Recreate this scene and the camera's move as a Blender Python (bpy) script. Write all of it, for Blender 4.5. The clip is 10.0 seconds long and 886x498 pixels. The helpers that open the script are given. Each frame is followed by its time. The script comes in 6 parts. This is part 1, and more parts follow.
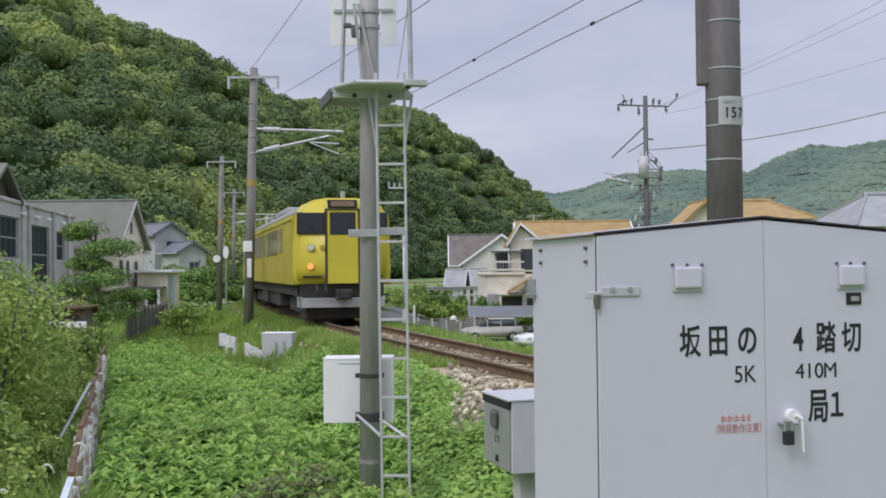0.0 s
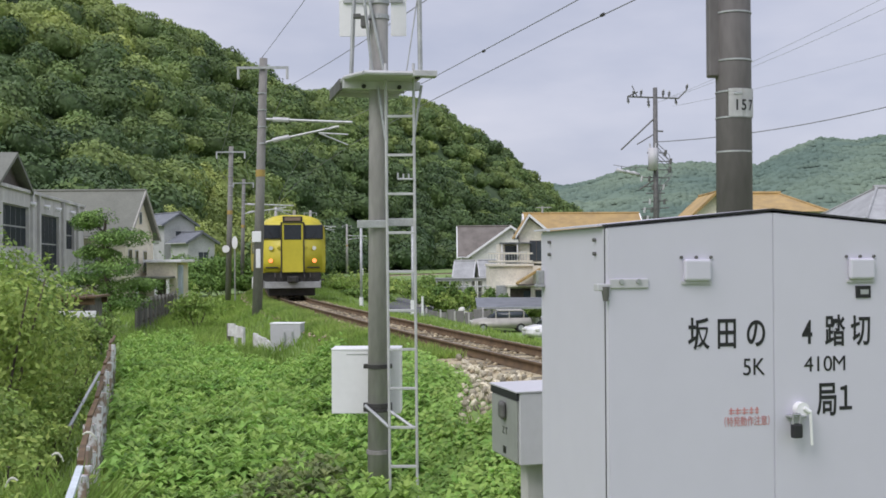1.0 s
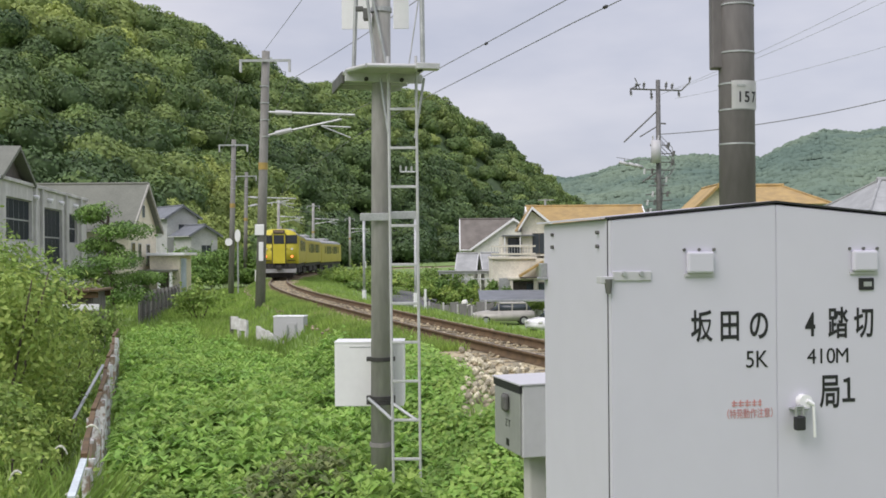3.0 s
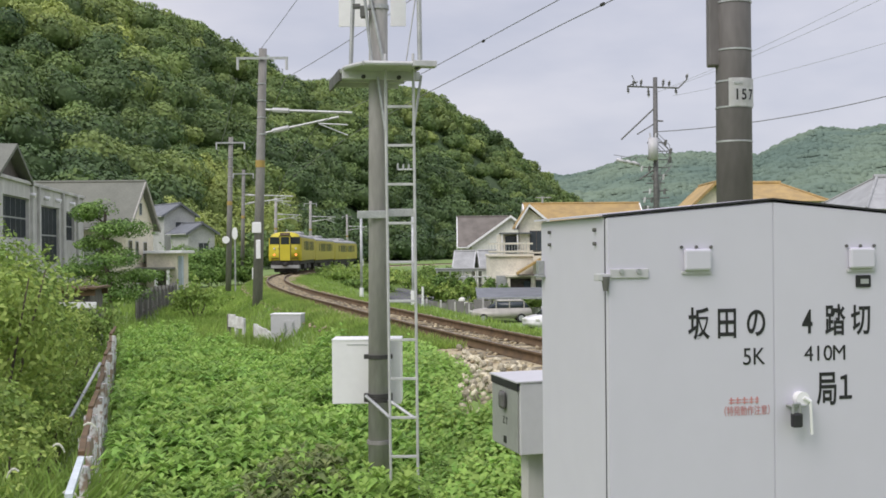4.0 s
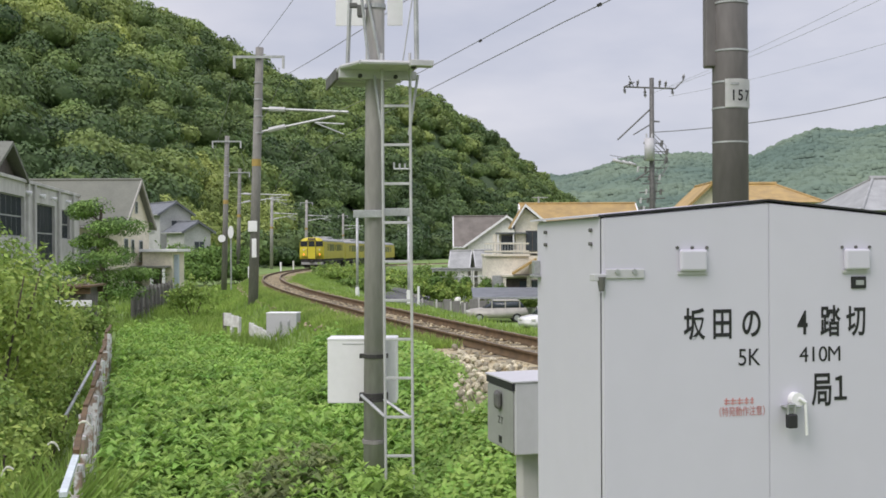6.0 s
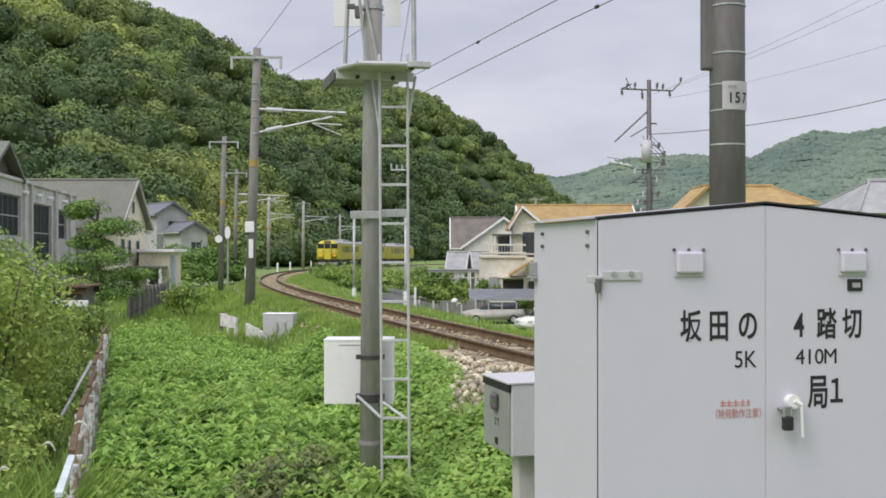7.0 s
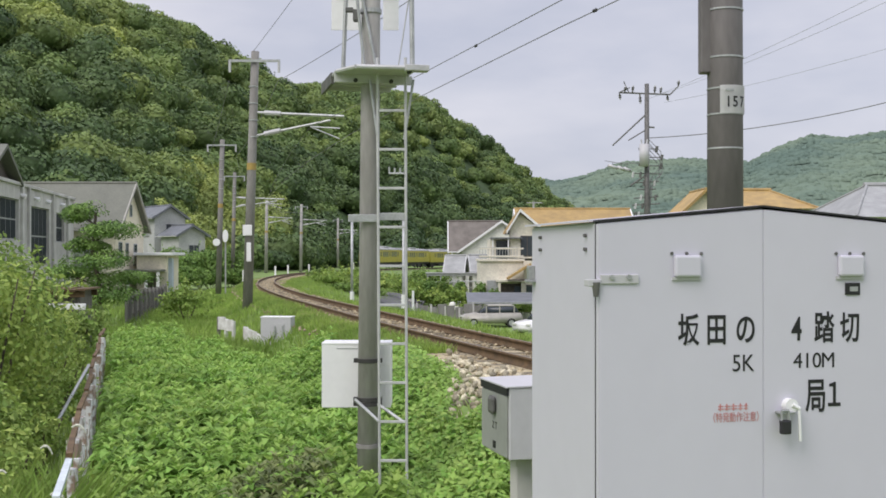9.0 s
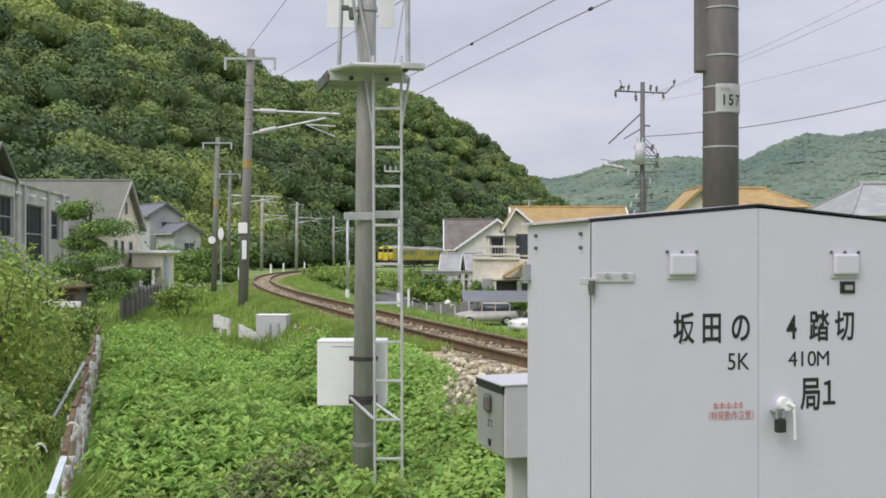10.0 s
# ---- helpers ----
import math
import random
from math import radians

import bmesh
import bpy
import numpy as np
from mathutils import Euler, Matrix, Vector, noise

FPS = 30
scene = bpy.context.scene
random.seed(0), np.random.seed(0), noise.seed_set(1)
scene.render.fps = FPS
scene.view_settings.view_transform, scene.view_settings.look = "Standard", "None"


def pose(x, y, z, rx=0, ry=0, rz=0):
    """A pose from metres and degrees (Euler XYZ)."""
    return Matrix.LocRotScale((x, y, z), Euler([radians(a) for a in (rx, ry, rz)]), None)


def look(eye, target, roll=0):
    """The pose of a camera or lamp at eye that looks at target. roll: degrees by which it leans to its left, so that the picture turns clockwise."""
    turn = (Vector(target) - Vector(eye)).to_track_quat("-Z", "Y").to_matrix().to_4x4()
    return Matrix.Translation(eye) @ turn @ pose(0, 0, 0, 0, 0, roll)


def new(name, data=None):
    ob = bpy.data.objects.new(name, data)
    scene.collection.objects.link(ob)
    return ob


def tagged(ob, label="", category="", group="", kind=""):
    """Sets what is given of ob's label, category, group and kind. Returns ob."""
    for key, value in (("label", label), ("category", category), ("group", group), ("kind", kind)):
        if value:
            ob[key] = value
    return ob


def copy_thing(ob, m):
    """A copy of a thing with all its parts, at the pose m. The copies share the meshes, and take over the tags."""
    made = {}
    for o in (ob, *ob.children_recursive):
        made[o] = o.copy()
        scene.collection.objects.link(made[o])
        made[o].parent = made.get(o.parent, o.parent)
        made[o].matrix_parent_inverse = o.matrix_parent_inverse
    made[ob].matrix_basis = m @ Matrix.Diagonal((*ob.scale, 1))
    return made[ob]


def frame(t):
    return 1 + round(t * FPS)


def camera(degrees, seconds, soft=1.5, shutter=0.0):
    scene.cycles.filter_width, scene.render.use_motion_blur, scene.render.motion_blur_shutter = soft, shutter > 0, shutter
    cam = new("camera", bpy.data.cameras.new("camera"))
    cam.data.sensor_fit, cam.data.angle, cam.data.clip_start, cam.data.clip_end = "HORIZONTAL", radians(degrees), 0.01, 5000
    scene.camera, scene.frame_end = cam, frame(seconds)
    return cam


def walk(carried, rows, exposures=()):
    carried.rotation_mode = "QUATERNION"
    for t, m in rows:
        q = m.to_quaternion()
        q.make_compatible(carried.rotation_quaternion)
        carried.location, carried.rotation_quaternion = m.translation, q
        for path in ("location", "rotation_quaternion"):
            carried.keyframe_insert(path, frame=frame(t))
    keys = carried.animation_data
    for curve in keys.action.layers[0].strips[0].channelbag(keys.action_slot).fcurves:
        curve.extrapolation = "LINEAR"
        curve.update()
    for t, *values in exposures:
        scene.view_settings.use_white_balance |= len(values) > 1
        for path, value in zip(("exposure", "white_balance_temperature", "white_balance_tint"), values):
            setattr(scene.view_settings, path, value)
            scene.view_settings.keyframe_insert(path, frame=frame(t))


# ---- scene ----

from math import sin, cos, tan, pi, atan2, hypot, sqrt, exp

# ---- camera: stands on the crossing road, held in the hand ----
EYE = (0.0, 0.0, 1.5)
cam = camera(42.8, 10.0, soft=1.7)
TURNS = [(0, 91.005, 0.606, -0.085), (0.5, 90.712, 0.437, 0.091), (1, 90.564, 0.340, 0.351), (1.5, 90.456, 0.328, 0.539),
         (2, 90.350, 0.329, 0.515), (2.5, 90.271, 0.390, 0.554), (4, 90.075, 0.467, 0.357), (4.5, 90.028, 0.450, 0.345),
         (5, 89.993, 0.401, 0.170), (5.5, 90.029, 0.333, 0.217), (7, 90.116, 0.039, -0.004), (7.5, 90.202, -0.007, 0.055),
         (8, 90.259, -0.013, -0.007), (8.5, 90.301, 0.000, 0.000), (9, 90.292, -0.009, -0.112), (9.5, 90.267, -0.071, -0.090),
         (10, 90.197, -0.083, -0.335)]
walk(cam, [(t, pose(*EYE, rx, ry, rz)) for t, rx, ry, rz in TURNS], [(0, 0.18, 6220, 17.5), (0.5, 0.29, 6290, 16.7), (1, 0.28, 6350, 16), (1.5, 0.28, 6430, 15.5), (2.5, 0.36, 6600, 14.5), (4.5, 0.38, 6650, 14.5), (10, 0.38, 6620, 14.5)])

# ---- sky and sun: bright overcast ----
SUN_HEIGHT, SUN_TURN = radians(48), radians(222)
world = bpy.data.worlds.new("overcast_sky")
scene.world = world
world.use_nodes = True
wn, wl = world.node_tree.nodes, world.node_tree.links
wn.clear()
w_out = wn.new("ShaderNodeOutputWorld")
sky = wn.new("ShaderNodeTexSky")
sky.sky_type, sky.sun_disc = "NISHITA", False
sky.sun_elevation, sky.sun_rotation = SUN_HEIGHT, SUN_TURN
sky.air_density, sky.dust_density, sky.ozone_density = 1.0, 2.0, 1.0
clear = wn.new("ShaderNodeBackground")
clear.inputs["Strength"].default_value = 0.1
wl.new(sky.outputs["Color"], clear.inputs["Color"])
w_co = wn.new("ShaderNodeTexCoord")
w_map = wn.new("ShaderNodeMapping")
w_map.inputs["Scale"].default_value = (2.2, 2.2, 6.5)
wl.new(w_co.outputs["Generated"], w_map.inputs["Vector"])
w_noise = wn.new("ShaderNodeTexNoise")
w_noise.inputs["Scale"].default_value, w_noise.inputs["Detail"].default_value = 1.7, 5.0
wl.new(w_map.outputs["Vector"], w_noise.inputs["Vector"])
w_ramp = wn.new("ShaderNodeValToRGB")
w_ramp.color_ramp.elements[0].position, w_ramp.color_ramp.elements[0].color = 0.30, (0.50, 0.55, 0.67, 1)
w_ramp.color_ramp.elements[1].position, w_ramp.color_ramp.elements[1].color = 0.72, (0.78, 0.80, 0.87, 1)
wl.new(w_noise.outputs["Fac"], w_ramp.inputs["Fac"])
cloud = wn.new("ShaderNodeBackground")
wl.new(w_ramp.outputs["Color"], cloud.inputs["Color"])
# the overcast sky is brighter overhead than at the horizon
w_xyz = wn.new("ShaderNodeSeparateXYZ")
wl.new(w_co.outputs["Generated"], w_xyz.inputs["Vector"])
w_up = wn.new("ShaderNodeMapRange")
w_up.inputs["From Min"].default_value, w_up.inputs["From Max"].default_value = 0.22, 1.0
w_up.inputs["To Min"].default_value, w_up.inputs["To Max"].default_value = 0.755, 1.85
wl.new(w_xyz.outputs["Z"], w_up.inputs["Value"])
wl.new(w_up.outputs["Result"], cloud.inputs["Strength"])
w_mix = wn.new("ShaderNodeMixShader")
w_mix.inputs["Fac"].default_value = 0.88
wl.new(clear.outputs[0], w_mix.inputs[1])
wl.new(cloud.outputs[0], w_mix.inputs[2])
wl.new(w_mix.outputs[0], w_out.inputs["Surface"])
sun = new("sun", bpy.data.lights.new("sun", "SUN"))
sun.data.energy, sun.data.angle, sun.data.color = 1.5, radians(35), (1.0, 0.97, 0.92)
sun.matrix_world = look((60 * cos(SUN_HEIGHT) * sin(SUN_TURN), 60 * cos(SUN_HEIGHT) * cos(SUN_TURN), 60 * sin(SUN_HEIGHT)), (0, 0, 0))


# ---- materials ----
def mat(name, a, b=None, scale=3.0, rough=0.7, metal=0.0, bump=0.0, bump_scale=40.0, stretch=(1, 1, 1), fine=None, spec=0.5,
        island=0.0, piece=0.0, detail=5.0, lo=0.35, hi=0.68, grain=0.11):
    """Two base colours mixed by noise at real size, a finer grain over it, and bump; island and piece vary the value from piece to piece."""
    m = bpy.data.materials.new(name)
    m.use_nodes = True
    n, l = m.node_tree.nodes, m.node_tree.links
    p = n["Principled BSDF"]
    p.inputs["Roughness"].default_value, p.inputs["Metallic"].default_value = rough, metal
    p.inputs["Specular IOR Level"].default_value = spec
    co = n.new("ShaderNodeTexCoord")
    mp = n.new("ShaderNodeMapping")
    mp.inputs["Scale"].default_value = stretch
    l.new(co.outputs["Object"], mp.inputs["Vector"])
    b = b or tuple(c * 0.8 for c in a)
    no = n.new("ShaderNodeTexNoise")
    no.inputs["Scale"].default_value, no.inputs["Detail"].default_value = scale, detail
    l.new(mp.outputs["Vector"], no.inputs["Vector"])
    ra = n.new("ShaderNodeValToRGB")
    ra.color_ramp.elements[0].position, ra.color_ramp.elements[0].color = lo, (*b, 1)
    ra.color_ramp.elements[1].position, ra.color_ramp.elements[1].color = hi, (*a, 1)
    l.new(no.outputs["Fac"], ra.inputs["Fac"])
    col = ra.outputs["Color"]
    f2 = n.new("ShaderNodeTexNoise")
    f2.inputs["Scale"].default_value, f2.inputs["Detail"].default_value = fine or scale * 9, 3.0
    l.new(mp.outputs["Vector"], f2.inputs["Vector"])
    mr = n.new("ShaderNodeMapRange")
    mr.inputs["From Min"].default_value, mr.inputs["From Max"].default_value = 0.3, 0.7
    mr.inputs["To Min"].default_value, mr.inputs["To Max"].default_value = 1 - grain, 1 + grain * 0.9
    l.new(f2.outputs["Fac"], mr.inputs["Value"])
    value = mr.outputs["Result"]
    for amount, node, out in ((island, "ShaderNodeNewGeometry", "Random Per Island"), (piece, "ShaderNodeObjectInfo", "Random")):
        if amount:
            g = n.new(node)
            r2 = n.new("ShaderNodeMapRange")
            r2.inputs["To Min"].default_value, r2.inputs["To Max"].default_value = 1 - amount, 1 + amount
            l.new(g.outputs[out], r2.inputs["Value"])
            mu = n.new("ShaderNodeMath")
            mu.operation = "MULTIPLY"
            l.new(value, mu.inputs[0])
            l.new(r2.outputs["Result"], mu.inputs[1])
            value = mu.outputs[0]
    hs = n.new("ShaderNodeHueSaturation")
    l.new(col, hs.inputs["Color"])
    l.new(value, hs.inputs["Value"])
    l.new(hs.outputs["Color"], p.inputs["Base Color"])
    if bump:
        bn = n.new("ShaderNodeTexNoise")
        bn.inputs["Scale"].default_value, bn.inputs["Detail"].default_value = bump_scale, 4.0
        l.new(mp.outputs["Vector"], bn.inputs["Vector"])
        bu = n.new("ShaderNodeBump")
        bu.inputs["Strength"].default_value, bu.inputs["Distance"].default_value = bump, 0.02
        l.new(bn.outputs["Fac"], bu.inputs["Height"])
        l.new(bu.outputs["Normal"], p.inputs["Normal"])
    return m


def foliage(name, dark, light, scale, island=0.35, rough=0.6, clear=0.25, tint=None):
    """Leaves: two greens by noise over the place, varied leaf by leaf, letting some light through; tint: a third green by the plant's own kind."""
    m = mat(name, light, dark, scale, rough, island=island, spec=0.25)
    n, l = m.node_tree.nodes, m.node_tree.links
    p = n["Principled BSDF"]
    src = p.inputs["Base Color"].links[0].from_socket
    if tint:
        at = n.new("ShaderNodeAttribute")
        at.attribute_name = "kind_of_leaf"
        mx = n.new("ShaderNodeMix")
        mx.data_type = "RGBA"
        l.new(at.outputs["Fac"], mx.inputs["Factor"])
        l.new(src, mx.inputs[6])
        mx.inputs[7].default_value = (*tint, 1)
        l.new(mx.outputs[2], p.inputs["Base Color"])
        src = mx.outputs[2]
    tr = n.new("ShaderNodeBsdfTranslucent")
    l.new(src, tr.inputs["Color"])
    mix = n.new("ShaderNodeMixShader")
    mix.inputs["Fac"].default_value = clear
    l.new(p.outputs[0], mix.inputs[1])
    l.new(tr.outputs[0], mix.inputs[2])
    l.new(mix.outputs[0], n["Material Output"].inputs["Surface"])
    return m


def glow(name, color, strength):
    m = bpy.data.materials.new(name)
    m.use_nodes = True
    p = m.node_tree.nodes["Principled BSDF"]
    p.inputs["Base Color"].default_value = (*color, 1)
    p.inputs["Emission Color"].default_value, p.inputs["Emission Strength"].default_value = (*color, 1), strength
    return m


def glass(name, tint=(0.03, 0.035, 0.04), rough=0.05):
    m = mat(name, tint, tint, 1.0, rough, spec=0.35)
    return m


SOIL = mat("soil_and_grass", (0.17, 0.27, 0.06), (0.12, 0.17, 0.05), 0.35, 0.95, bump=0.6, bump_scale=8, fine=7)
FOREST_FLOOR = mat("forest_floor", (0.07, 0.12, 0.04), (0.05, 0.08, 0.03), 0.1, 0.95)
ASPHALT = mat("asphalt", (0.12, 0.12, 0.125), (0.09, 0.09, 0.095), 0.8, 0.9, bump=0.3, bump_scale=120)
CABINET_PAINT = mat("grey_cabinet_paint", (0.575, 0.56, 0.63), (0.557, 0.542, 0.612), 0.9, 0.42, bump=0.008, bump_scale=60, spec=0.4, grain=0.012)
CABINET_SIDE = mat("grey_box_paint", (0.50, 0.495, 0.51), (0.46, 0.455, 0.47), 2.0, 0.5, bump=0.02, grain=0.03)
BLACK_RUBBER = mat("black_rubber", (0.02, 0.02, 0.022), rough=0.6)
LETTER = mat("black_lettering", (0.015, 0.015, 0.016), rough=0.5)
LETTER_RED = mat("faded_red_lettering", (0.48, 0.17, 0.17), (0.55, 0.30, 0.29), 60, 0.6)
WHITE_PLATE = mat("white_plate", (0.80, 0.80, 0.80), (0.77, 0.765, 0.77), 2, 0.4, grain=0.02)
STEEL = mat("galvanised_steel", (0.48, 0.49, 0.49), (0.36, 0.37, 0.37), 7, 0.5, 0.55, bump=0.05)
DARK_STEEL = mat("weathered_dark_steel", (0.16, 0.155, 0.15), (0.10, 0.10, 0.095), 6, 0.6, 0.3)
CONCRETE = mat("weathered_concrete", (0.25, 0.245, 0.23), (0.17, 0.165, 0.15), 2.2, 0.85, bump=0.25, bump_scale=50, stretch=(1, 1, 0.25))
POLE_PAINT = mat("brown_grey_pole_paint", (0.158, 0.143, 0.142), (0.108, 0.098, 0.098), 2.5, 0.6, bump=0.05, stretch=(1, 1, 0.3))
POLE_GREY = mat("grey_concrete_pole", (0.25, 0.24, 0.225), (0.16, 0.155, 0.14), 2.4, 0.8, bump=0.2, bump_scale=40, stretch=(1, 1, 0.25))
RUST = mat("rusted_rail_steel", (0.155, 0.098, 0.048), (0.085, 0.055, 0.028), 5, 0.85, 0.1, bump=0.2)
RAIL_TOP = mat("worn_rail_top", (0.24, 0.19, 0.14), (0.17, 0.13, 0.09), 3, 0.5, 0.4)
SLEEPER = mat("weathered_sleeper", (0.21, 0.18, 0.125), (0.125, 0.105, 0.07), 4, 0.9, piece=0.2, bump=0.3)
BALLAST = mat("rust_stained_ballast", (0.43, 0.365, 0.235), (0.25, 0.20, 0.125), 3.0, 0.95, island=0.35, bump=0.8, bump_scale=30)
STONE = mat("pale_broken_stone", (0.60, 0.555, 0.42), (0.28, 0.235, 0.15), 9.0, 0.9, island=0.45, bump=0.3)
YELLOW = mat("train_yellow_paint", (0.60, 0.51, 0.045), (0.53, 0.45, 0.04), 1.2, 0.38, grain=0.03, bump=0.01, spec=0.45)
YELLOW_SIDE = mat("dusty_train_yellow", (0.46, 0.385, 0.035), (0.38, 0.315, 0.035), 1.6, 0.5, stretch=(1, 1, 0.3))
TRAIN_ROOF = mat("sooty_train_roof", (0.42, 0.42, 0.42), (0.27, 0.27, 0.27), 1.5, 0.7)
TRAIN_UNDER = mat("underfloor_grime", (0.055, 0.05, 0.047), (0.03, 0.028, 0.026), 3, 0.85)
TRAIN_GREY = mat("grey_skirt_paint", (0.38, 0.38, 0.38), (0.28, 0.28, 0.28), 2.5, 0.6)
DARK_GLASS = glass("dark_train_glass")
HOUSE_GLASS = glass("house_glass", (0.045, 0.055, 0.065), 0.08)
TAIL_LIGHT = glow("lit_lamp", (1.0, 0.24, 0.07), 1.3)
# side windows: the reflected hillside is put into the glass as an olive tone
SIDE_GLASS = glass("olive_reflection_side_glass", (0.17, 0.155, 0.07), 0.2)
CLEAR_LAMP = mat("lamp_lens", (0.7, 0.7, 0.66), rough=0.15)
CREAM_WALL = mat("cream_render", (0.72, 0.67, 0.52), (0.62, 0.575, 0.45), 0.9, 0.85, bump=0.1)
WHITE_WALL = mat("white_render", (0.78, 0.77, 0.71), (0.66, 0.65, 0.60), 0.8, 0.85, bump=0.1)
GREY_WALL = mat("stained_concrete_wall", (0.58, 0.57, 0.545), (0.38, 0.37, 0.35), 0.55, 0.85, bump=0.15, stretch=(1, 1, 0.4))
GREY_ROOF = mat("grey_slate_roof", (0.155, 0.16, 0.128), (0.13, 0.135, 0.108), 0.9, 0.7, bump=0.1)
TILE_ROOF = mat("blue_grey_tile_roof", (0.155, 0.165, 0.18), (0.10, 0.108, 0.12), 1.4, 0.5, piece=0.12)
BROWN_ROOF = mat("brown_grey_roof", (0.18, 0.16, 0.14), (0.125, 0.11, 0.095), 1.0, 0.75, piece=0.1)
ORANGE_ROOF = mat("ochre_tile_roof", (0.42, 0.28, 0.095), (0.31, 0.205, 0.075), 1.3, 0.6, piece=0.12)
TIMBER = mat("dark_timber", (0.10, 0.085, 0.07), (0.06, 0.05, 0.045), 4, 0.8)
BARK = mat("bark", (0.14, 0.11, 0.085), (0.07, 0.055, 0.045), 6, 0.95, bump=0.5, stretch=(1, 1, 0.3))
HILL_LEAVES = foliage("hill_forest_leaves", (0.080, 0.140, 0.050), (0.165, 0.250, 0.078), 0.045, 0.16, tint=(0.40, 0.46, 0.13), clear=0.18)
DARKER_TREES = foliage("darker_forest_leaves", (0.050, 0.092, 0.038), (0.100, 0.160, 0.058), 0.045, 0.16, tint=(0.18, 0.24, 0.07), clear=0.15)
# far hills: distance haze is put into the pale, low-contrast leaf colour
HAZED_LEAVES = mat("haze_tinted_forest", (0.175, 0.225, 0.165), (0.115, 0.162, 0.135), 0.006, 1.0, fine=0.09, grain=0.08, lo=0.36, hi=0.66, island=0.05, spec=0.0, detail=6)
WEED_LEAVES = foliage("weed_leaves", (0.125, 0.265, 0.048), (0.265, 0.475, 0.105), 0.9, 0.38, clear=0.35, tint=(0.42, 0.54, 0.14))
DULL_LEAVES = foliage("dull_weed_leaves", (0.085, 0.125, 0.045), (0.18, 0.235, 0.085), 2.0, 0.45, clear=0.25, tint=(0.30, 0.33, 0.13))
SHRUB_LEAVES = foliage("shrub_leaves", (0.14, 0.235, 0.05), (0.33, 0.46, 0.115), 0.9, 0.4, clear=0.3, tint=(0.40, 0.48, 0.12))
PINE_LEAVES = foliage("clipped_pine_needles", (0.09, 0.175, 0.04), (0.21, 0.33, 0.08), 1.2, 0.35, clear=0.1)
GRASS_BLADES = foliage("grass_blades", (0.16, 0.27, 0.05), (0.30, 0.43, 0.09), 0.5, 0.3, clear=0.35, tint=(0.36, 0.41, 0.14))
# junction box door: green-grey, darkened to carry the shade on that face
SHADED_BOX_DOOR = mat("shade_darkened_box_paint", (0.30, 0.31, 0.285), (0.25, 0.26, 0.24), 3.0, 0.55, grain=0.04)
HALL_GLASS = mat("dark_hall_glass", (0.022, 0.03, 0.038), rough=0.35, spec=0.03)
OLD_BOARD = mat("weathered_grey_board", (0.22, 0.205, 0.18), (0.12, 0.11, 0.095), 3.0, 0.9, piece=0.3, stretch=(4, 4, 0.6), bump=0.2)
STEM = mat("green_stem", (0.16, 0.24, 0.07), rough=0.8)
WIRE = mat("cable_sheath", (0.20, 0.20, 0.21), rough=0.6)
DARK_SHRUB = foliage("dark_shrub_leaves", (0.095, 0.175, 0.042), (0.24, 0.36, 0.088), 0.9, 0.5, clear=0.25, tint=(0.30, 0.38, 0.10))


# ---- mesh helpers ----
def part(name, bm, material, parent=None, label="", smooth=False):
    me = bpy.data.meshes.new(name)
    bm.normal_update()
    bm.to_mesh(me)
    bm.free()
    for m in material if isinstance(material, (list, tuple)) else [material]:
        me.materials.append(m)
    if smooth:
        me.polygons.foreach_set("use_smooth", [True] * len(me.polygons))
    ob = new(name, me)
    if parent:
        ob.parent = parent
    return tagged(ob, label)


def thing(name, m, label, category, group="", kind=""):
    e = new(name)
    e.empty_display_size = 0.1
    e.matrix_world = m
    return tagged(e, label, category, group, kind)


def quick(name, verts, faces, material, parent=None, label="", smooth=False, kinds=None):
    """A mesh from arrays: verts (n, 3), faces (m, k)."""
    verts, faces = np.asarray(verts, np.float32), np.asarray(faces, np.int32)
    me = bpy.data.meshes.new(name)
    me.vertices.add(len(verts))
    me.vertices.foreach_set("co", verts.ravel())
    me.loops.add(faces.size)
    me.loops.foreach_set("vertex_index", faces.ravel())
    me.polygons.add(len(faces))
    me.polygons.foreach_set("loop_start", np.arange(len(faces), dtype=np.int32) * faces.shape[1])
    if smooth:
        me.polygons.foreach_set("use_smooth", np.ones(len(faces), bool))
    if kinds is not None:
        me.attributes.new("kind_of_leaf", "FLOAT", "POINT").data.foreach_set("value", np.asarray(kinds, np.float32))
    me.update(calc_edges=True)
    me.materials.append(material)
    ob = new(name, me)
    if parent:
        ob.parent = parent
    return tagged(ob, label)


def box(bm, x0, x1, y0, y1, z0, z1, bevel=0.0):
    r = bmesh.ops.create_cube(bm, size=1, matrix=Matrix.Translation(((x0 + x1) / 2, (y0 + y1) / 2, (z0 + z1) / 2)) @ Matrix.Diagonal((x1 - x0, y1 - y0, z1 - z0, 1)))
    if bevel:
        es = list({e for v in r["verts"] for e in v.link_edges})
        bmesh.ops.bevel(bm, geom=es, offset=bevel, segments=2, affect="EDGES", profile=0.5)
    return bm


def boxes(*sizes, bevel=0.0):
    bm = bmesh.new()
    for s in sizes:
        box(bm, *s, bevel=bevel)
    return bm


def tube(bm, a, b, r0, r1=None, n=10):
    a, b = Vector(a), Vector(b)
    d = b - a
    m = Matrix.Translation((a + b) / 2) @ d.to_track_quat("Z", "Y").to_matrix().to_4x4()
    bmesh.ops.create_cone(bm, cap_ends=True, segments=n, radius1=r0, radius2=r0 if r1 is None else r1, depth=d.length, matrix=m)
    return bm


def tubes(*runs, n=8):
    bm = bmesh.new()
    for a, b, r in runs:
        tube(bm, a, b, r, n=n)
    return bm


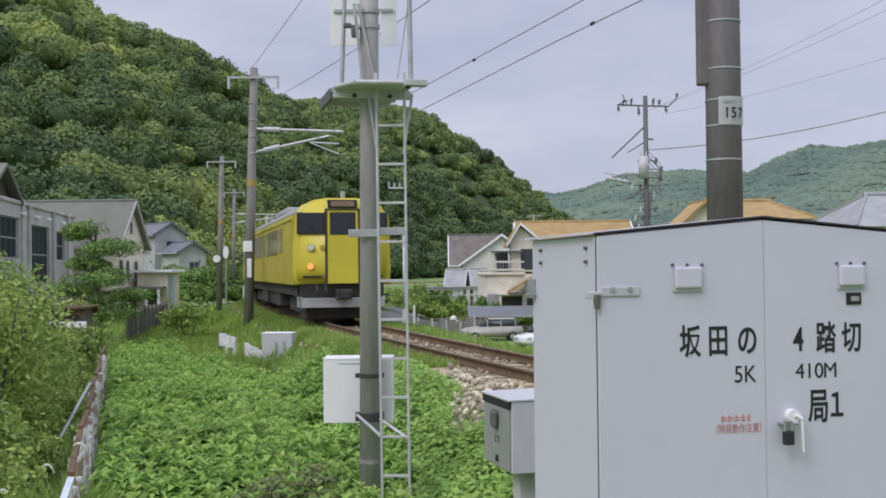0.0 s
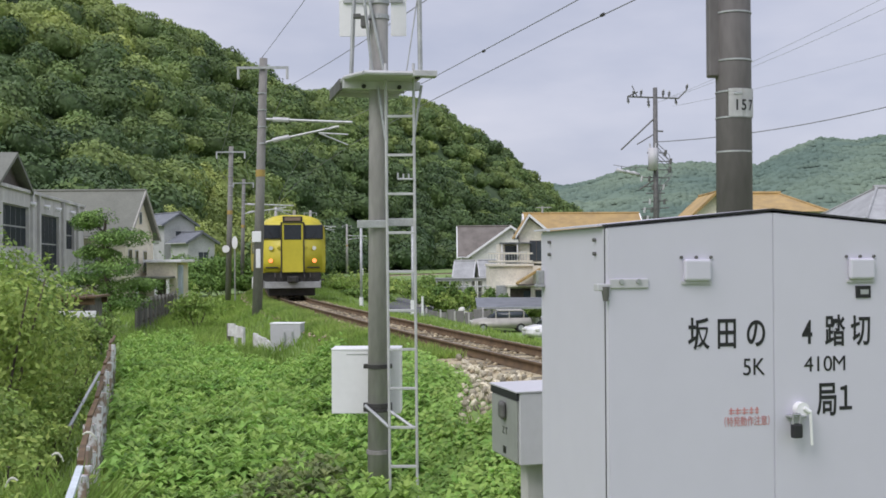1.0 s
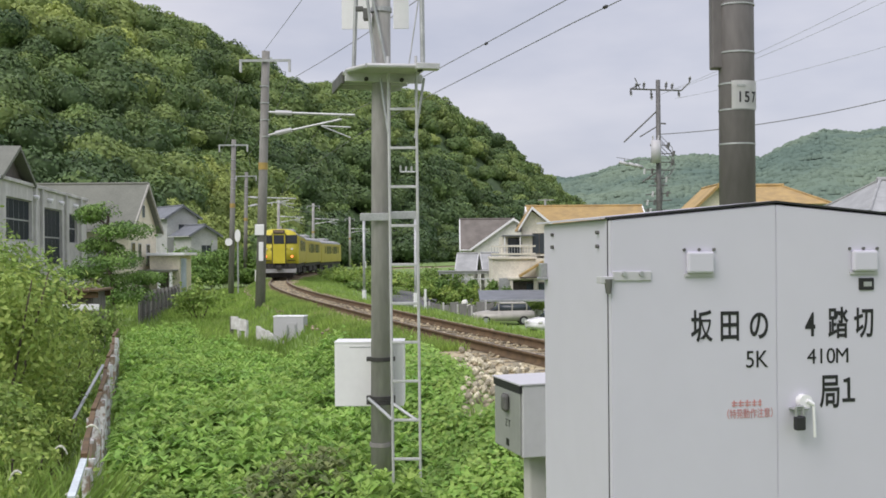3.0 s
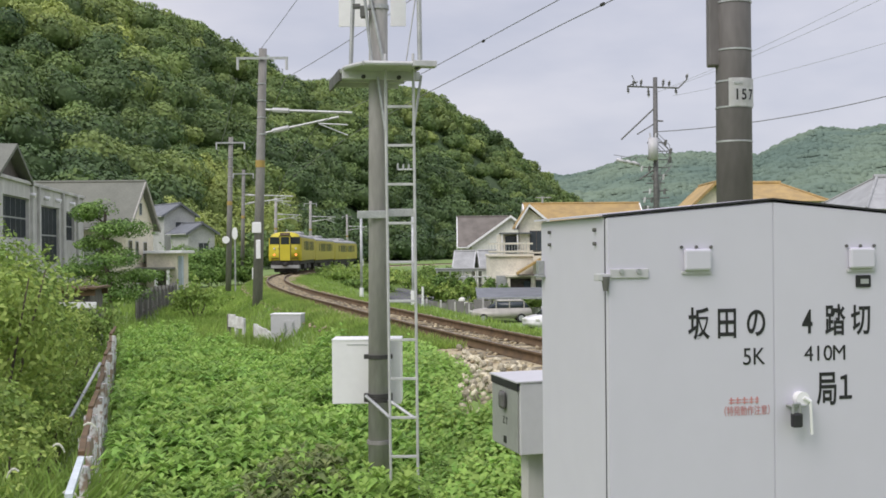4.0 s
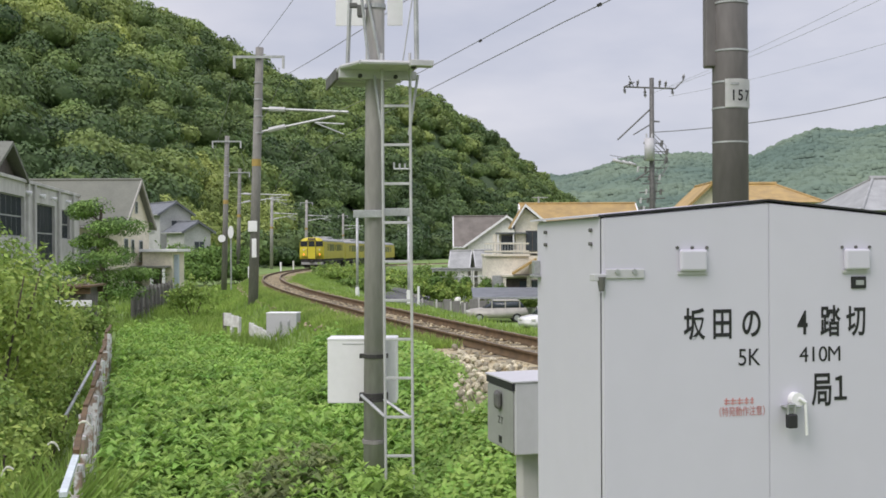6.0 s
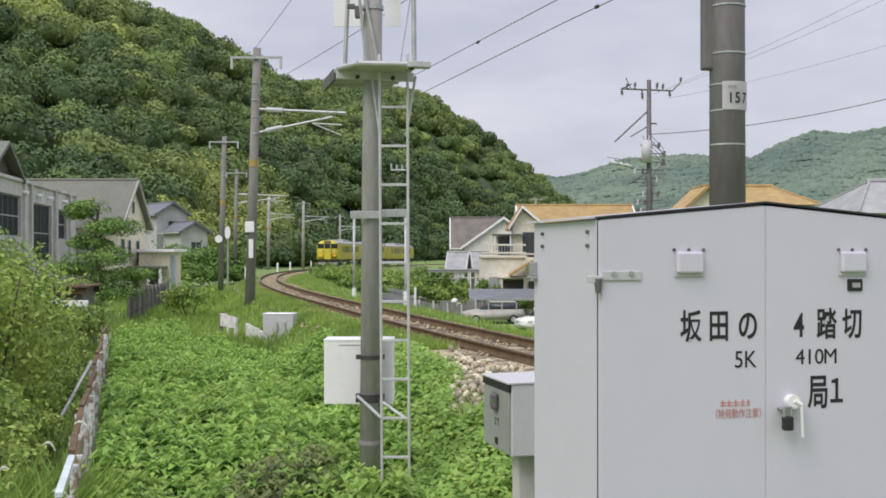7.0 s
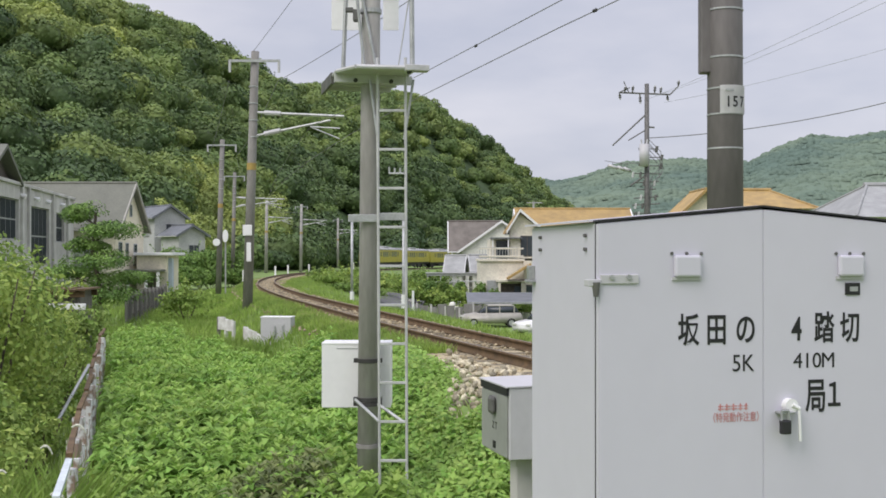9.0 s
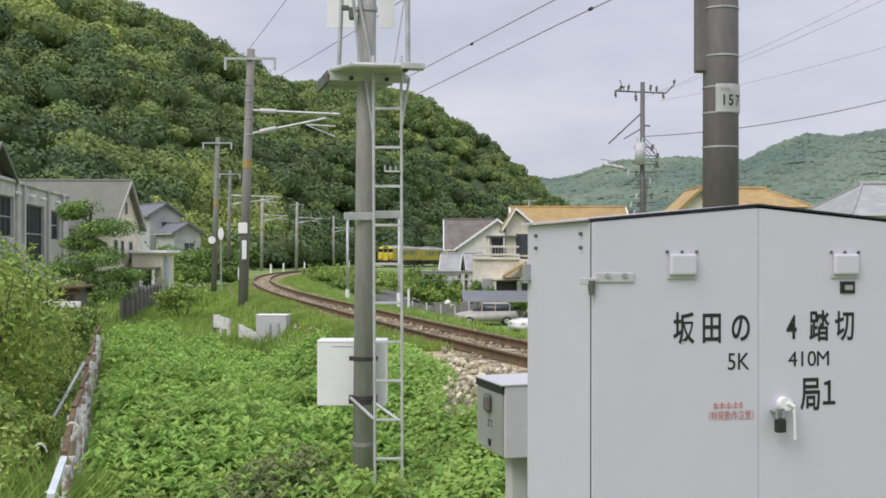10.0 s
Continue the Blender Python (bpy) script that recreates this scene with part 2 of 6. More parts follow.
def prism(bm, outline, axis, lo, hi):
    """An outline of (u, v) pushed from lo to hi along an axis: x takes (y, z), y takes (x, z), z takes (x, y)."""
    put = {"x": lambda u, v, w: (w, u, v), "y": lambda u, v, w: (u, w, v), "z": lambda u, v, w: (u, v, w)}[axis]
    a = [bm.verts.new(put(u, v, lo)) for u, v in outline]
    b = [bm.verts.new(put(u, v, hi)) for u, v in outline]
    k = len(outline)
    bm.faces.new(a)
    bm.faces.new(b[::-1])
    for i in range(k):
        bm.faces.new((a[i], b[i], b[(i + 1) % k], a[(i + 1) % k]))
    bmesh.ops.recalc_face_normals(bm, faces=bm.faces)
    return bm


def wire(name, points, r, material, parent=None, sag=0.0, n=5):
    """A round wire swept through points, hanging by sag between them."""
    path = [Vector(points[0])]
    for a, b in zip(points, points[1:]):
        a, b = Vector(a), Vector(b)
        k = 14 if sag else 1
        path += [a.lerp(b, i / k) - Vector((0, 0, sag * 4 * (i / k) * (1 - i / k))) for i in range(1, k + 1)]
    bm = bmesh.new()
    rings = []
    for i, p in enumerate(path):
        d = (path[min(i + 1, len(path) - 1)] - path[max(i - 1, 0)]).normalized()
        u = d.orthogonal() if abs(d.z) > 0.95 else d.cross(Vector((0, 0, 1)))
        u.normalize()
        v = d.cross(u)
        rings.append([bm.verts.new(p + (u * cos(2 * pi * q / n) + v * sin(2 * pi * q / n)) * r) for q in range(n)])
    for a, b in zip(rings, rings[1:]):
        for q in range(n):
            bm.faces.new((a[q], a[(q + 1) % n], b[(q + 1) % n], b[q]))
    bm.faces.new(rings[0][::-1])
    bm.faces.new(rings[-1])
    return part(name, bm, material, parent)


def lettering(text, size, m, material, parent, name="lettering", bold=0.0):
    cu = bpy.data.curves.new("lettering", "FONT")
    cu.body, cu.size, cu.extrude, cu.offset = text, size, 0.0006, bold
    cu.align_x, cu.align_y = "CENTER", "CENTER"
    ob = bpy.data.objects.new("lettering", cu)
    scene.collection.objects.link(ob)
    bpy.context.view_layer.update()
    me = bpy.data.meshes.new_from_object(ob.evaluated_get(bpy.context.evaluated_depsgraph_get()))
    bpy.data.objects.remove(ob)
    me.materials.clear()
    me.materials.append(material)
    o = new(name, me)
    o.parent = parent
    o.matrix_basis = m
    return o


# ---- the railway's line: a curve to the right, rail tops at z = 0 ----
TRAIN_SPEED = 16.557
S0, DS = -80.0, 0.5
_s = np.arange(S0, 420, DS)
_a = -0.2601 + 0.0025927 * _s + 2.145e-6 * _s * _s / 2
_i0 = int(-S0 / DS)
_x = np.concatenate([[0], np.cumsum(np.sin(_a[:-1]) * DS)])
_y = np.concatenate([[0], np.cumsum(np.cos(_a[:-1]) * DS)])
_x, _y = _x - _x[_i0] - 2.768, _y - _y[_i0] + 32.411


def line(s, off=0.0):
    """Place and heading (clockwise from +y) of the line at s metres, off metres to its right."""
    a = float(np.interp(s, _s, _a))
    return float(np.interp(s, _s, _x)) + off * cos(a), float(np.interp(s, _s, _y)) - off * sin(a), a


def fall(s):
    """The line runs gently downhill away from the crossing: the height of its rail tops."""
    return -0.0055 * np.maximum(s, 0)


def fall_at(y):
    return fall(np.interp(y, _y, _s))


def beside(x, y):
    """How far right of the line's centre."""
    return (x - np.interp(y, _y, _x)) * np.cos(np.interp(y, _y, _a))


# ---- ground: one sheet with the embankment, the hill and the far hills ----
HILL_AZ = [-1600, -700, 0, 215, 280, 350, 430, 520, 580, 640, 700, 750, 800, 850, 900, 930, 960, 1000, 1040, 1120]
HILL_UP = [640, 640, 560, 451, 426, 396, 346, 303, 306, 299, 293, 283, 246, 211, 181, 151, 121, 86, 45, -20]
TOE_AZ = [-1600, 0, 300, 500, 700, 900, 1050, 1300]
TOE_FAR = [120, 130, 165, 215, 295, 370, 430, 500]
TOP_AZ = [-1600, 0, 300, 520, 800, 1000, 1200]
TOP_FAR = [300, 340, 380, 440, 520, 590, 640]
FAR_AZ = [600, 900, 985, 1040, 1100, 1200, 1260, 1330, 1380, 1440, 1500, 1568, 1700, 1900, 2600]
FAR_UP = [80, 120, 128, 138, 158, 168, 165, 163, 188, 209, 205, 216, 222, 190, 150]


def ramp(t):
    t = np.clip(t, 0, 1)
    return t * t * (3 - 2 * t)


def rolling(x, y, size, amp, seed=0.0):
    return amp * (np.sin(x / size + seed + 1.3 * np.sin(y / size * 0.7 + seed)) + np.sin(y / size * 1.1 - seed + 0.9 * np.sin(x / size * 0.8)) +
                  0.5 * np.sin((x + y) / size * 2.3 + 2 * seed)) / 2.5


def ground(x, y):
    x, y = np.asarray(x, float), np.asarray(y, float)
    lat = beside(x, y)
    left = -0.22 - 0.83 * ramp((-lat - 1.3 - 0.8 * ramp((24 - y) / 4)) / 1.9)
    right = -0.24 - 0.12 * ramp((lat - 1.5) / 2) - 3.1 * ramp((lat - 2.3) / np.clip(4 + (y - 62) * 0.6, 4, 20)) * ramp((y - 9) / 10)
    z = np.where(lat < 0, left, right) + fall_at(np.minimum(y, 300)) * np.exp(-(lat / 14) ** 2)
    z = z - 0.25 * ramp((-x - 6) / 20) * ramp((y - 25) / 30)
    z = z + rolling(x, y, 2.7, 0.06) + rolling(x, y, 0.9, 0.025, 2.0)
    road = ramp((6.6 - y) / 1.6) * ramp((x + 1.7) / 0.6)
    z = z * (1 - road) + 0.0 * road
    r = np.hypot(x, y)
    az = np.where(y > 0.05 * np.abs(x), 784 + 2000 * x / np.maximum(y, 0.05 * np.abs(x) + 1e-6), np.where(x < 0, -3000, 3000))
    d = np.maximum(y, 0.4 * r)
    toe, top = np.interp(az, TOE_AZ, TOE_FAR), np.interp(az, TOP_AZ, TOP_FAR)
    crest = np.maximum(np.interp(az, HILL_AZ, HILL_UP) / 2000 * top - 3.7, 0)
    t = np.clip((d - toe) / (top - toe), 0, 1)
    up = crest * (0.25 * ramp(t) + 0.75 * t ** 1.08)
    up = up * np.where(d > top, np.clip(1 - (d - top) / 300, 0, 1), 1)
    up = up + np.where(crest > 0, t * (1 - t) * 4 * rolling(x, y, 17, 3.2, 4.0) * np.clip(crest / 30, 0, 1), 0)
    far = np.interp(az, FAR_AZ, FAR_UP) / 2000 * 1700
    tf = np.clip((d - 650) / 1050, 0, 1)
    upf = far * ramp(tf) * np.where(d > 1700, np.clip(1 - (d - 1700) / 1500, 0, 1), 1) + tf * (1 - tf) * rolling(x, y, 130, 14, 1.0) + np.where(tf > 0, rolling(x, y, 21, 3.0, 3.0), 0)
    upf = np.where(y > 0, upf, 0)
    return z + np.maximum(up, upf)


def build_ground():
    az = np.concatenate([np.linspace(-pi, -0.75, 40)[:-1], np.linspace(-0.75, 0.75, 420), np.linspace(0.75, pi, 40)[1:]])
    rr = np.concatenate([[0.02], np.geomspace(0.6, 60, 170), np.geomspace(60, 700, 130)[1:], np.geomspace(700, 4500, 60)[1:]])
    A, Rr = np.meshgrid(az, rr, indexing="ij")
    X, Y = Rr * np.sin(A), Rr * np.cos(A) - 1.0
    V = np.stack([X, Y, ground(X, Y)], -1)
    na, nr = A.shape
    i = np.arange(na * nr).reshape(na, nr)
    F = np.stack([i[:-1, :-1], i[:-1, 1:], i[1:, 1:], i[1:, :-1]], -1).reshape(-1, 4)[:, ::-1]
    ob = quick("ground", V.reshape(-1, 3), F, SOIL, label="grassy ground, embankment slopes and wooded hills", smooth=True)
    ob.data.materials.append(FOREST_FLOOR)
    ob.data.materials.append(HAZED_LEAVES)
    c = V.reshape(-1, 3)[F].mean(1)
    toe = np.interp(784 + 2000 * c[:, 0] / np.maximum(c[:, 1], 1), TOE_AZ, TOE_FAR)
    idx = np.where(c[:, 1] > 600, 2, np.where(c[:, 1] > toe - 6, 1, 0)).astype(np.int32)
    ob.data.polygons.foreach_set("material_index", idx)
    tagged(ob, kind="structure")


build_ground()


# ---- leaves in bulk ----
def leaf_cloud(name, centres, normals, sizes, material, rng, kinds=None, long=1.7, fold=0.18, parent=None, label="", jitter=0.5):
    """Pointed leaves (two triangles each, folded along the midrib) at centres, facing about along normals."""
    n = len(centres)
    nn = normals + rng.normal(0, jitter, (n, 3))
    nn /= np.linalg.norm(nn, axis=1, keepdims=True) + 1e-9
    t = np.cross(nn, rng.normal(0, 1, (n, 3)))
    t /= np.linalg.norm(t, axis=1, keepdims=True) + 1e-9
    b = np.cross(nn, t)
    s = sizes[:, None]
    v = np.stack([centres - t * s * long / 2, centres + b * s / 2 + nn * s * fold, centres + t * s * long / 2, centres - b * s / 2 + nn * s * fold], 1)
    i = np.arange(n) * 4
    f = np.concatenate([np.stack([i, i + 1, i + 2], 1), np.stack([i, i + 2, i + 3], 1)])
    return quick(name, v.reshape(-1, 3), f, material, parent, label, kinds=None if kinds is None else np.repeat(kinds, 4))


def crown_points(rng, n, lumps=7, squash=0.8):
    """Points and outward normals on the skin of a lumpy crown of radius about 1."""
    c = rng.normal(0, 1, (lumps, 3))
    c /= np.linalg.norm(c, axis=1, keepdims=True)
    c *= rng.uniform(0.35, 0.7, (lumps, 1))
    c[:, 2] = np.abs(c[:, 2]) * 0.9 - 0.1
    r = rng.uniform(0.38, 0.6, lumps)
    k = rng.integers(0, lumps, n)
    d = rng.normal(0, 1, (n, 3))
    d[:, 2] += 0.35
    d /= np.linalg.norm(d, axis=1, keepdims=True)
    p = c[k] + d * (r[k] * rng.uniform(0.8, 1.06, n))[:, None]
    p[:, 2] *= squash
    return p, d


def lumpy_crown(rng, leaves, lumps, squash):
    """A crown made of lumps: a closed core, and leaf places with normals on its skin (radius about 1)."""
    c = rng.normal(0, 1, (lumps, 3))
    c /= np.linalg.norm(c, axis=1, keepdims=True)
    c *= rng.uniform(0.35, 0.72, (lumps, 1))
    c[:, 2] = np.abs(c[:, 2]) * 0.9 - 0.12
    r = rng.uniform(0.3, 0.55, lumps)

    def skin(d):
        dc = d @ c.T
        disc = r ** 2 - (c ** 2).sum(1) + dc ** 2
        t = np.where(disc > 0, dc + np.sqrt(np.maximum(disc, 0)), 0.28)
        k = t.argmax(1)
        return t[np.arange(len(d)), k], k
    bm = bmesh.new()
    bmesh.ops.create_icosphere(bm, subdivisions=2, radius=1.0)
    dirs = np.array([v.co[:] for v in bm.verts])
    faces = np.array([[v.index for v in f.verts] for f in bm.faces])
    bm.free()
    core = dirs * (skin(dirs)[0] * 0.83 * rng.uniform(0.84, 1.06, len(dirs)))[:, None]
    d = rng.normal(0, 1, (leaves, 3))
    d[:, 2] += 0.45
    d /= np.linalg.norm(d, axis=1, keepdims=True)
    t, k = skin(d)
    p = d * (t * rng.uniform(0.86, 1.13, leaves))[:, None]
    n = p - c[k]
    n /= np.linalg.norm(n, axis=1, keepdims=True) + 1e-9
    scale = np.array([1, 1, squash])
    return core * scale, faces, p * scale, n


def build_hill_forest():
    rng = np.random.default_rng(5)
    protos = [lumpy_crown(rng, 1000, int(rng.integers(9, 16)), rng.uniform(0.75, 1.0)) for _ in range(12)]
    woods = {False: ([], [], [], [], [], [], []), True: ([], [], [], [], [], [], [])}
    spots = []
    for az in np.arange(-190, 1130, 4.0):
        toe, top = np.interp(az, TOE_AZ, TOE_FAR), np.interp(az, TOP_AZ, TOP_FAR)
        d = toe - 8
        while d < top + 14:
            grove = 2.0 if 180 < az < 580 and d < toe + 55 else 1.0
            if rng.random() < grove * 4.0 / (5.6 / d * 2000):
                spots.append((az + rng.uniform(-14, 14), d + rng.uniform(-5, 5)))
            d += 5.3
    for az, d in spots:
        x = (az - 784) / 2000 * d
        g = float(ground(x, d))
        if g < -1.2 and d > 450:
            continue
        core, faces, p, nn = protos[rng.integers(0, len(protos))]
        a = rng.uniform(0, 2 * pi)
        m = np.array([[cos(a), -sin(a), 0], [sin(a), cos(a), 0], [0, 0, 1]])
        up = (d - np.interp(az, TOE_AZ, TOE_FAR)) / 200
        # a grove of pale bamboo stands at the foot of the hill
        bamboo = exp(-((az - 390) / 140) ** 2) * exp(-((up - 0.10) / 0.20) ** 2) * rng.uniform(0.45, 1.0) > 0.36
        if bamboo:
            r, tall = rng.uniform(2.0, 3.3), rng.uniform(1.7, 2.4)
            kind = rng.uniform(0.3, 0.9)
        else:
            r, tall = rng.uniform(2.8, 6.6), rng.uniform(0.85, 1.08)
            stand = 0.5 + 0.5 * float(rolling(x, d, 16, 1.0, 7.0))
            kind = rng.beta(0.9, 3.2) * 0.62 * (0.35 + stand) + 0.22 * min(up, 1) * rng.random() + (0.10 + 0.30 * rng.random() if az < 230 and up > 0.6 else 0)
        kind = float(np.clip(kind, 0, 1))
        # darker leaves by region: low right, mid left, upper middle, few elsewhere
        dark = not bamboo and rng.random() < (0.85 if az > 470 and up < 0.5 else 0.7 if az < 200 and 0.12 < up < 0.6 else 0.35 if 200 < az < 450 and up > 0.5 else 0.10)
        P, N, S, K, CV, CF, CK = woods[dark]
        n0 = sum(len(c) for c in CV)
        size = np.array([r, r, r * tall])
        at = np.array([x, d, g + r * (0.5 if not bamboo else 1.1)])
        keep = int(np.clip((1000 if d < 250 else 560) * (r / 4.5) ** 1.4 * (2 if bamboo else 1), 220, 1000))
        p, nn = p[:keep], nn[:keep]
        P.append((p @ m.T) * size + at)
        N.append(nn @ m.T)
        S.append(rng.uniform(0.28, 0.62, len(p)) * (r / 4.4) ** 0.5 * (1.0 if d < 250 else 0.75 + d / 700))
        K.append(np.clip(kind + rng.normal(0, 0.06, len(p)), 0, 1))
        CV.append((core @ m.T) * size + at)
        CF.append(faces + n0)
        CK.append(np.full(len(core), kind))
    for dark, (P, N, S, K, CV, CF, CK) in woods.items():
        leaves = DARKER_TREES if dark else HILL_LEAVES
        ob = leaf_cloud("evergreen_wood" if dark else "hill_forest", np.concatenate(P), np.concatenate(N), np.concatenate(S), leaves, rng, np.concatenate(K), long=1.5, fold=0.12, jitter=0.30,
                        label="trees with darker leaves on parts of the slope" if dark else "dense broadleaf forest covering the hillside")
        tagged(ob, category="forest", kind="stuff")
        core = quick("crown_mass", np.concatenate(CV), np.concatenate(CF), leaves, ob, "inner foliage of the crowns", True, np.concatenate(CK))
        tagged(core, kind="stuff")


build_hill_forest()


def build_far_forest():
    """Tree crowns on the far hills, too many and too small to count: low rounded canopies."""
    rng = np.random.default_rng(9)
    protos = []
    for k in range(8):
        bm = bmesh.new()
        bmesh.ops.create_icosphere(bm, subdivisions=2, radius=1.0)
        V = np.array([v.co[:] for v in bm.verts])
        F = np.array([[v.index for v in f.verts] for f in bm.faces])
        bm.free()
        top = V[:, 2] > -0.1
        F = F[top[F].all(1)]
        protos.append((V * rng.uniform(0.8, 1.15, (len(V), 1)), F))
    n = 5600
    d = 700 + 1030 * rng.random(n) ** 0.8
    x = (rng.uniform(930, 1680, n) - 784) / 2000 * d
    z = ground(x, d)
    V, F, n0 = [], [], 0
    for i in range(n):
        pv, pf = protos[i % 8]
        a, r = rng.uniform(0, 2 * pi), rng.uniform(2.6, 5.6)
        m = np.array([[cos(a), -sin(a), 0], [sin(a), cos(a), 0], [0, 0, 1]])
        V.append((pv @ m.T) * (r, r, r * rng.uniform(0.75, 1.0)) + (x[i], d[i], z[i] - 0.3 * r))
        F.append(pf + n0)
        n0 += len(pv)
    ob = quick("far_forest", np.concatenate(V), np.concatenate(F), HAZED_LEAVES, label="forest on the far hills, haze put into its pale blue-green colour", smooth=True)
    tagged(ob, category="forest", kind="stuff")


build_far_forest()


# ---- track ----
def build_track():
    bed = thing("railway_track", pose(0, 0, 0), "single curved railway track with rusty rails on stained ballast", "railway track", kind="structure")
    ss = np.arange(-55, 330, 1.0)
    prof = [(-1.9, -0.5), (-1.5, -0.26), (-1.15, -0.17), (1.15, -0.17), (1.5, -0.26), (1.9, -0.6)]
    rng = np.random.default_rng(2)
    V, F = [], []
    for s in ss:
        for off, z in prof:
            x, y, a = line(s, off + rng.uniform(-0.05, 0.05))
            V.append((x, y, z + fall(s) + rng.uniform(-0.02, 0.02)))
    k = len(prof)
    for i in range(len(ss) - 1):
        for j in range(k - 1):
            F.append((i * k + j, i * k + j + 1, (i + 1) * k + j + 1, (i + 1) * k + j))
    quick("ballast_bed", V, F, BALLAST, bed, "rust-stained ballast")
    for side in (-1, 1):
        for nm, outline, m in (("rail", [(-0.064, -0.153), (0.064, -0.153), (0.064, -0.142), (0.012, -0.12), (0.010, -0.045), (0.032, -0.036), (0.032, -0.008), (0.026, 0.0),
                                         (-0.026, 0.0), (-0.032, -0.008), (-0.032, -0.036), (-0.010, -0.045), (-0.012, -0.12), (-0.064, -0.142)], RUST),
                               ("rail_head", [(-0.024, 0.0005), (0.024, 0.0005), (0.024, 0.002), (-0.024, 0.002)], RAIL_TOP)):
            V, F, kk = [], [], len(outline)
            for s in ss:
                for u, v in outline:
                    x, y, a = line(s, side * 0.5335 + u)
                    V.append((x, y, v + fall(s)))
            for i in range(len(ss) - 1):
                for j in range(kk):
                    F.append((i * kk + j, i * kk + (j + 1) % kk, (i + 1) * kk + (j + 1) % kk, (i + 1) * kk + j))
            quick(nm, V, F, m, bed, "rusty steel rail" if nm == "rail" else "worn running surface")
    return bed


TRACK = build_track()


# ---- train: three yellow cars running away from the crossing ----
def side_outline():
    """The body's section: flat sides, rounded shoulders, low arched roof."""
    o = [(-1.40, 1.0), (-1.40, 2.95), (-1.36, 3.16), (-1.22, 3.34), (-0.95, 3.47), (-0.5, 3.57), (0, 3.61)]
    return o + [(-x, z) for x, z in o[-2::-1]]


def train_car(cab):
    car = thing("train_car", pose(0, 0, 0), "yellow train car with dark windows and grey roof" if not cab else "yellow end car with lit tail lamps and black cab windows", "train car", "cars of the train")
    L = 9.75
    o = side_outline()
    bm = bmesh.new()
    prism(bm, [(-1.40, 1.14), (-1.42, 1.6), (-1.42, 2.4), (-1.40, 2.95), (-1.36, 3.16), (1.36, 3.16), (1.40, 2.95), (1.42, 2.4), (1.42, 1.6), (1.40, 1.14)], "y", -L + (0.02 if cab else 0), L)
    part("body", bm, YELLOW_SIDE, car)
    bm = bmesh.new()
    prism(bm, [p for p in o if p[1] >= 3.1], "y", -L + (0.35 if cab else 0.05), L - 0.05)
    part("roof", bm, TRAIN_ROOF, car, "sooty grey roof", True)
    # roof gear
    part("air_conditioner", boxes((-0.8, 0.8, -1.9, 1.9, 3.5, 3.80), bevel=0.1), TRAIN_ROOF, car, "grey roof cooling unit")
    for y in (-6.2, 5.4):
        part("roof_vent", boxes((-0.35, 0.35, y - 0.5, y + 0.5, 3.52, 3.70), bevel=0.06), TRAIN_ROOF, car)
    # windows and doors on the sides
    for sx in (-1, 1):
        for y in (-6.4, 0.0, 6.4):
            d = part("door", boxes((sx * 1.405 - 0.02, sx * 1.405 + 0.02, y - 0.65, y + 0.65, 1.18, 2.98), bevel=0.01), YELLOW_SIDE, car)
            for k in (-0.32, 0.32):
                part("door_glass", boxes((sx * 1.43 - 0.006, sx * 1.43 + 0.006, y + k - 0.2, y + k + 0.2, 2.1, 2.85)), SIDE_GLASS, d)
        for y0 in (-5.2, -3.75, -2.3, 1.2, 2.65, 4.1):
            part("side_window", boxes((sx * 1.425 - 0.012, sx * 1.425 + 0.012, y0, y0 + 1.2, 2.05, 2.88), bevel=0.01), SIDE_GLASS, car)
        part("gutter", boxes((sx * 1.40 - 0.03, sx * 1.40 + 0.03, -L + 0.3, L, 3.0, 3.05)), YELLOW_SIDE, car)
    # underfloor
    part("underframe", boxes((-1.25, 1.25, -L + 0.3, L - 0.2, 0.82, 1.16)), TRAIN_UNDER, car)
    for y0, y1, w in ((-3.6, -1.6, 1.2), (-1.3, 0.8, 1.15), (1.2, 3.4, 1.22)):
        part("equipment_box", boxes((-w, w, y0, y1, 0.35, 0.85), bevel=0.04), TRAIN_UNDER, car, "grimy underfloor equipment")
    for yb in (-6.9, 6.9):
        bo = part("bogie", boxes((-1.04, -0.86, yb - 1.6, yb + 1.6, 0.30, 0.72), (0.86, 1.04, yb - 1.6, yb + 1.6, 0.30, 0.72), (-0.95, 0.95, yb - 0.6, yb + 0.6, 0.2, 0.8), bevel=0.03), TRAIN_UNDER, car)
        for dy in (-1.05, 1.05):
            for sx in (-1, 1):
                part("wheel", tube(bmesh.new(), (sx * 0.60, yb + dy, 0.435), (sx * 0.47, yb + dy, 0.435), 0.43, n=20), TRAIN_UNDER, bo)
    if not cab:
        part("gangway", boxes((-0.5, 0.5, -L - 0.25, -L + 0.02, 1.1, 3.1)), BLACK_RUBBER, car)
        return car
    # cab end
    bm = bmesh.new()
    front = [(-1.40, 1.15), (-1.42, 1.6), (-1.40, 2.1), (-1.34, 2.95), (-1.28, 3.20), (-1.12, 3.42), (-0.8, 3.56), (-0.42, 3.62), (0.42, 3.62), (0.8, 3.56), (1.12, 3.42), (1.28, 3.20), (1.34, 2.95), (1.40, 2.1), (1.42, 1.6), (1.40, 1.15)]
    prism(bm, front, "y", -L - 0.16, -L + 0.5)
    bmesh.ops.bevel(bm, geom=[e for e in bm.edges if all(v.co.y < -L for v in e.verts) and min(v.co.z for v in e.verts) > 0.9], offset=0.14, segments=3, affect="EDGES")
    part("cab_front", bm, YELLOW, car, "bright yellow cab front", True)
    f = -L - 0.16
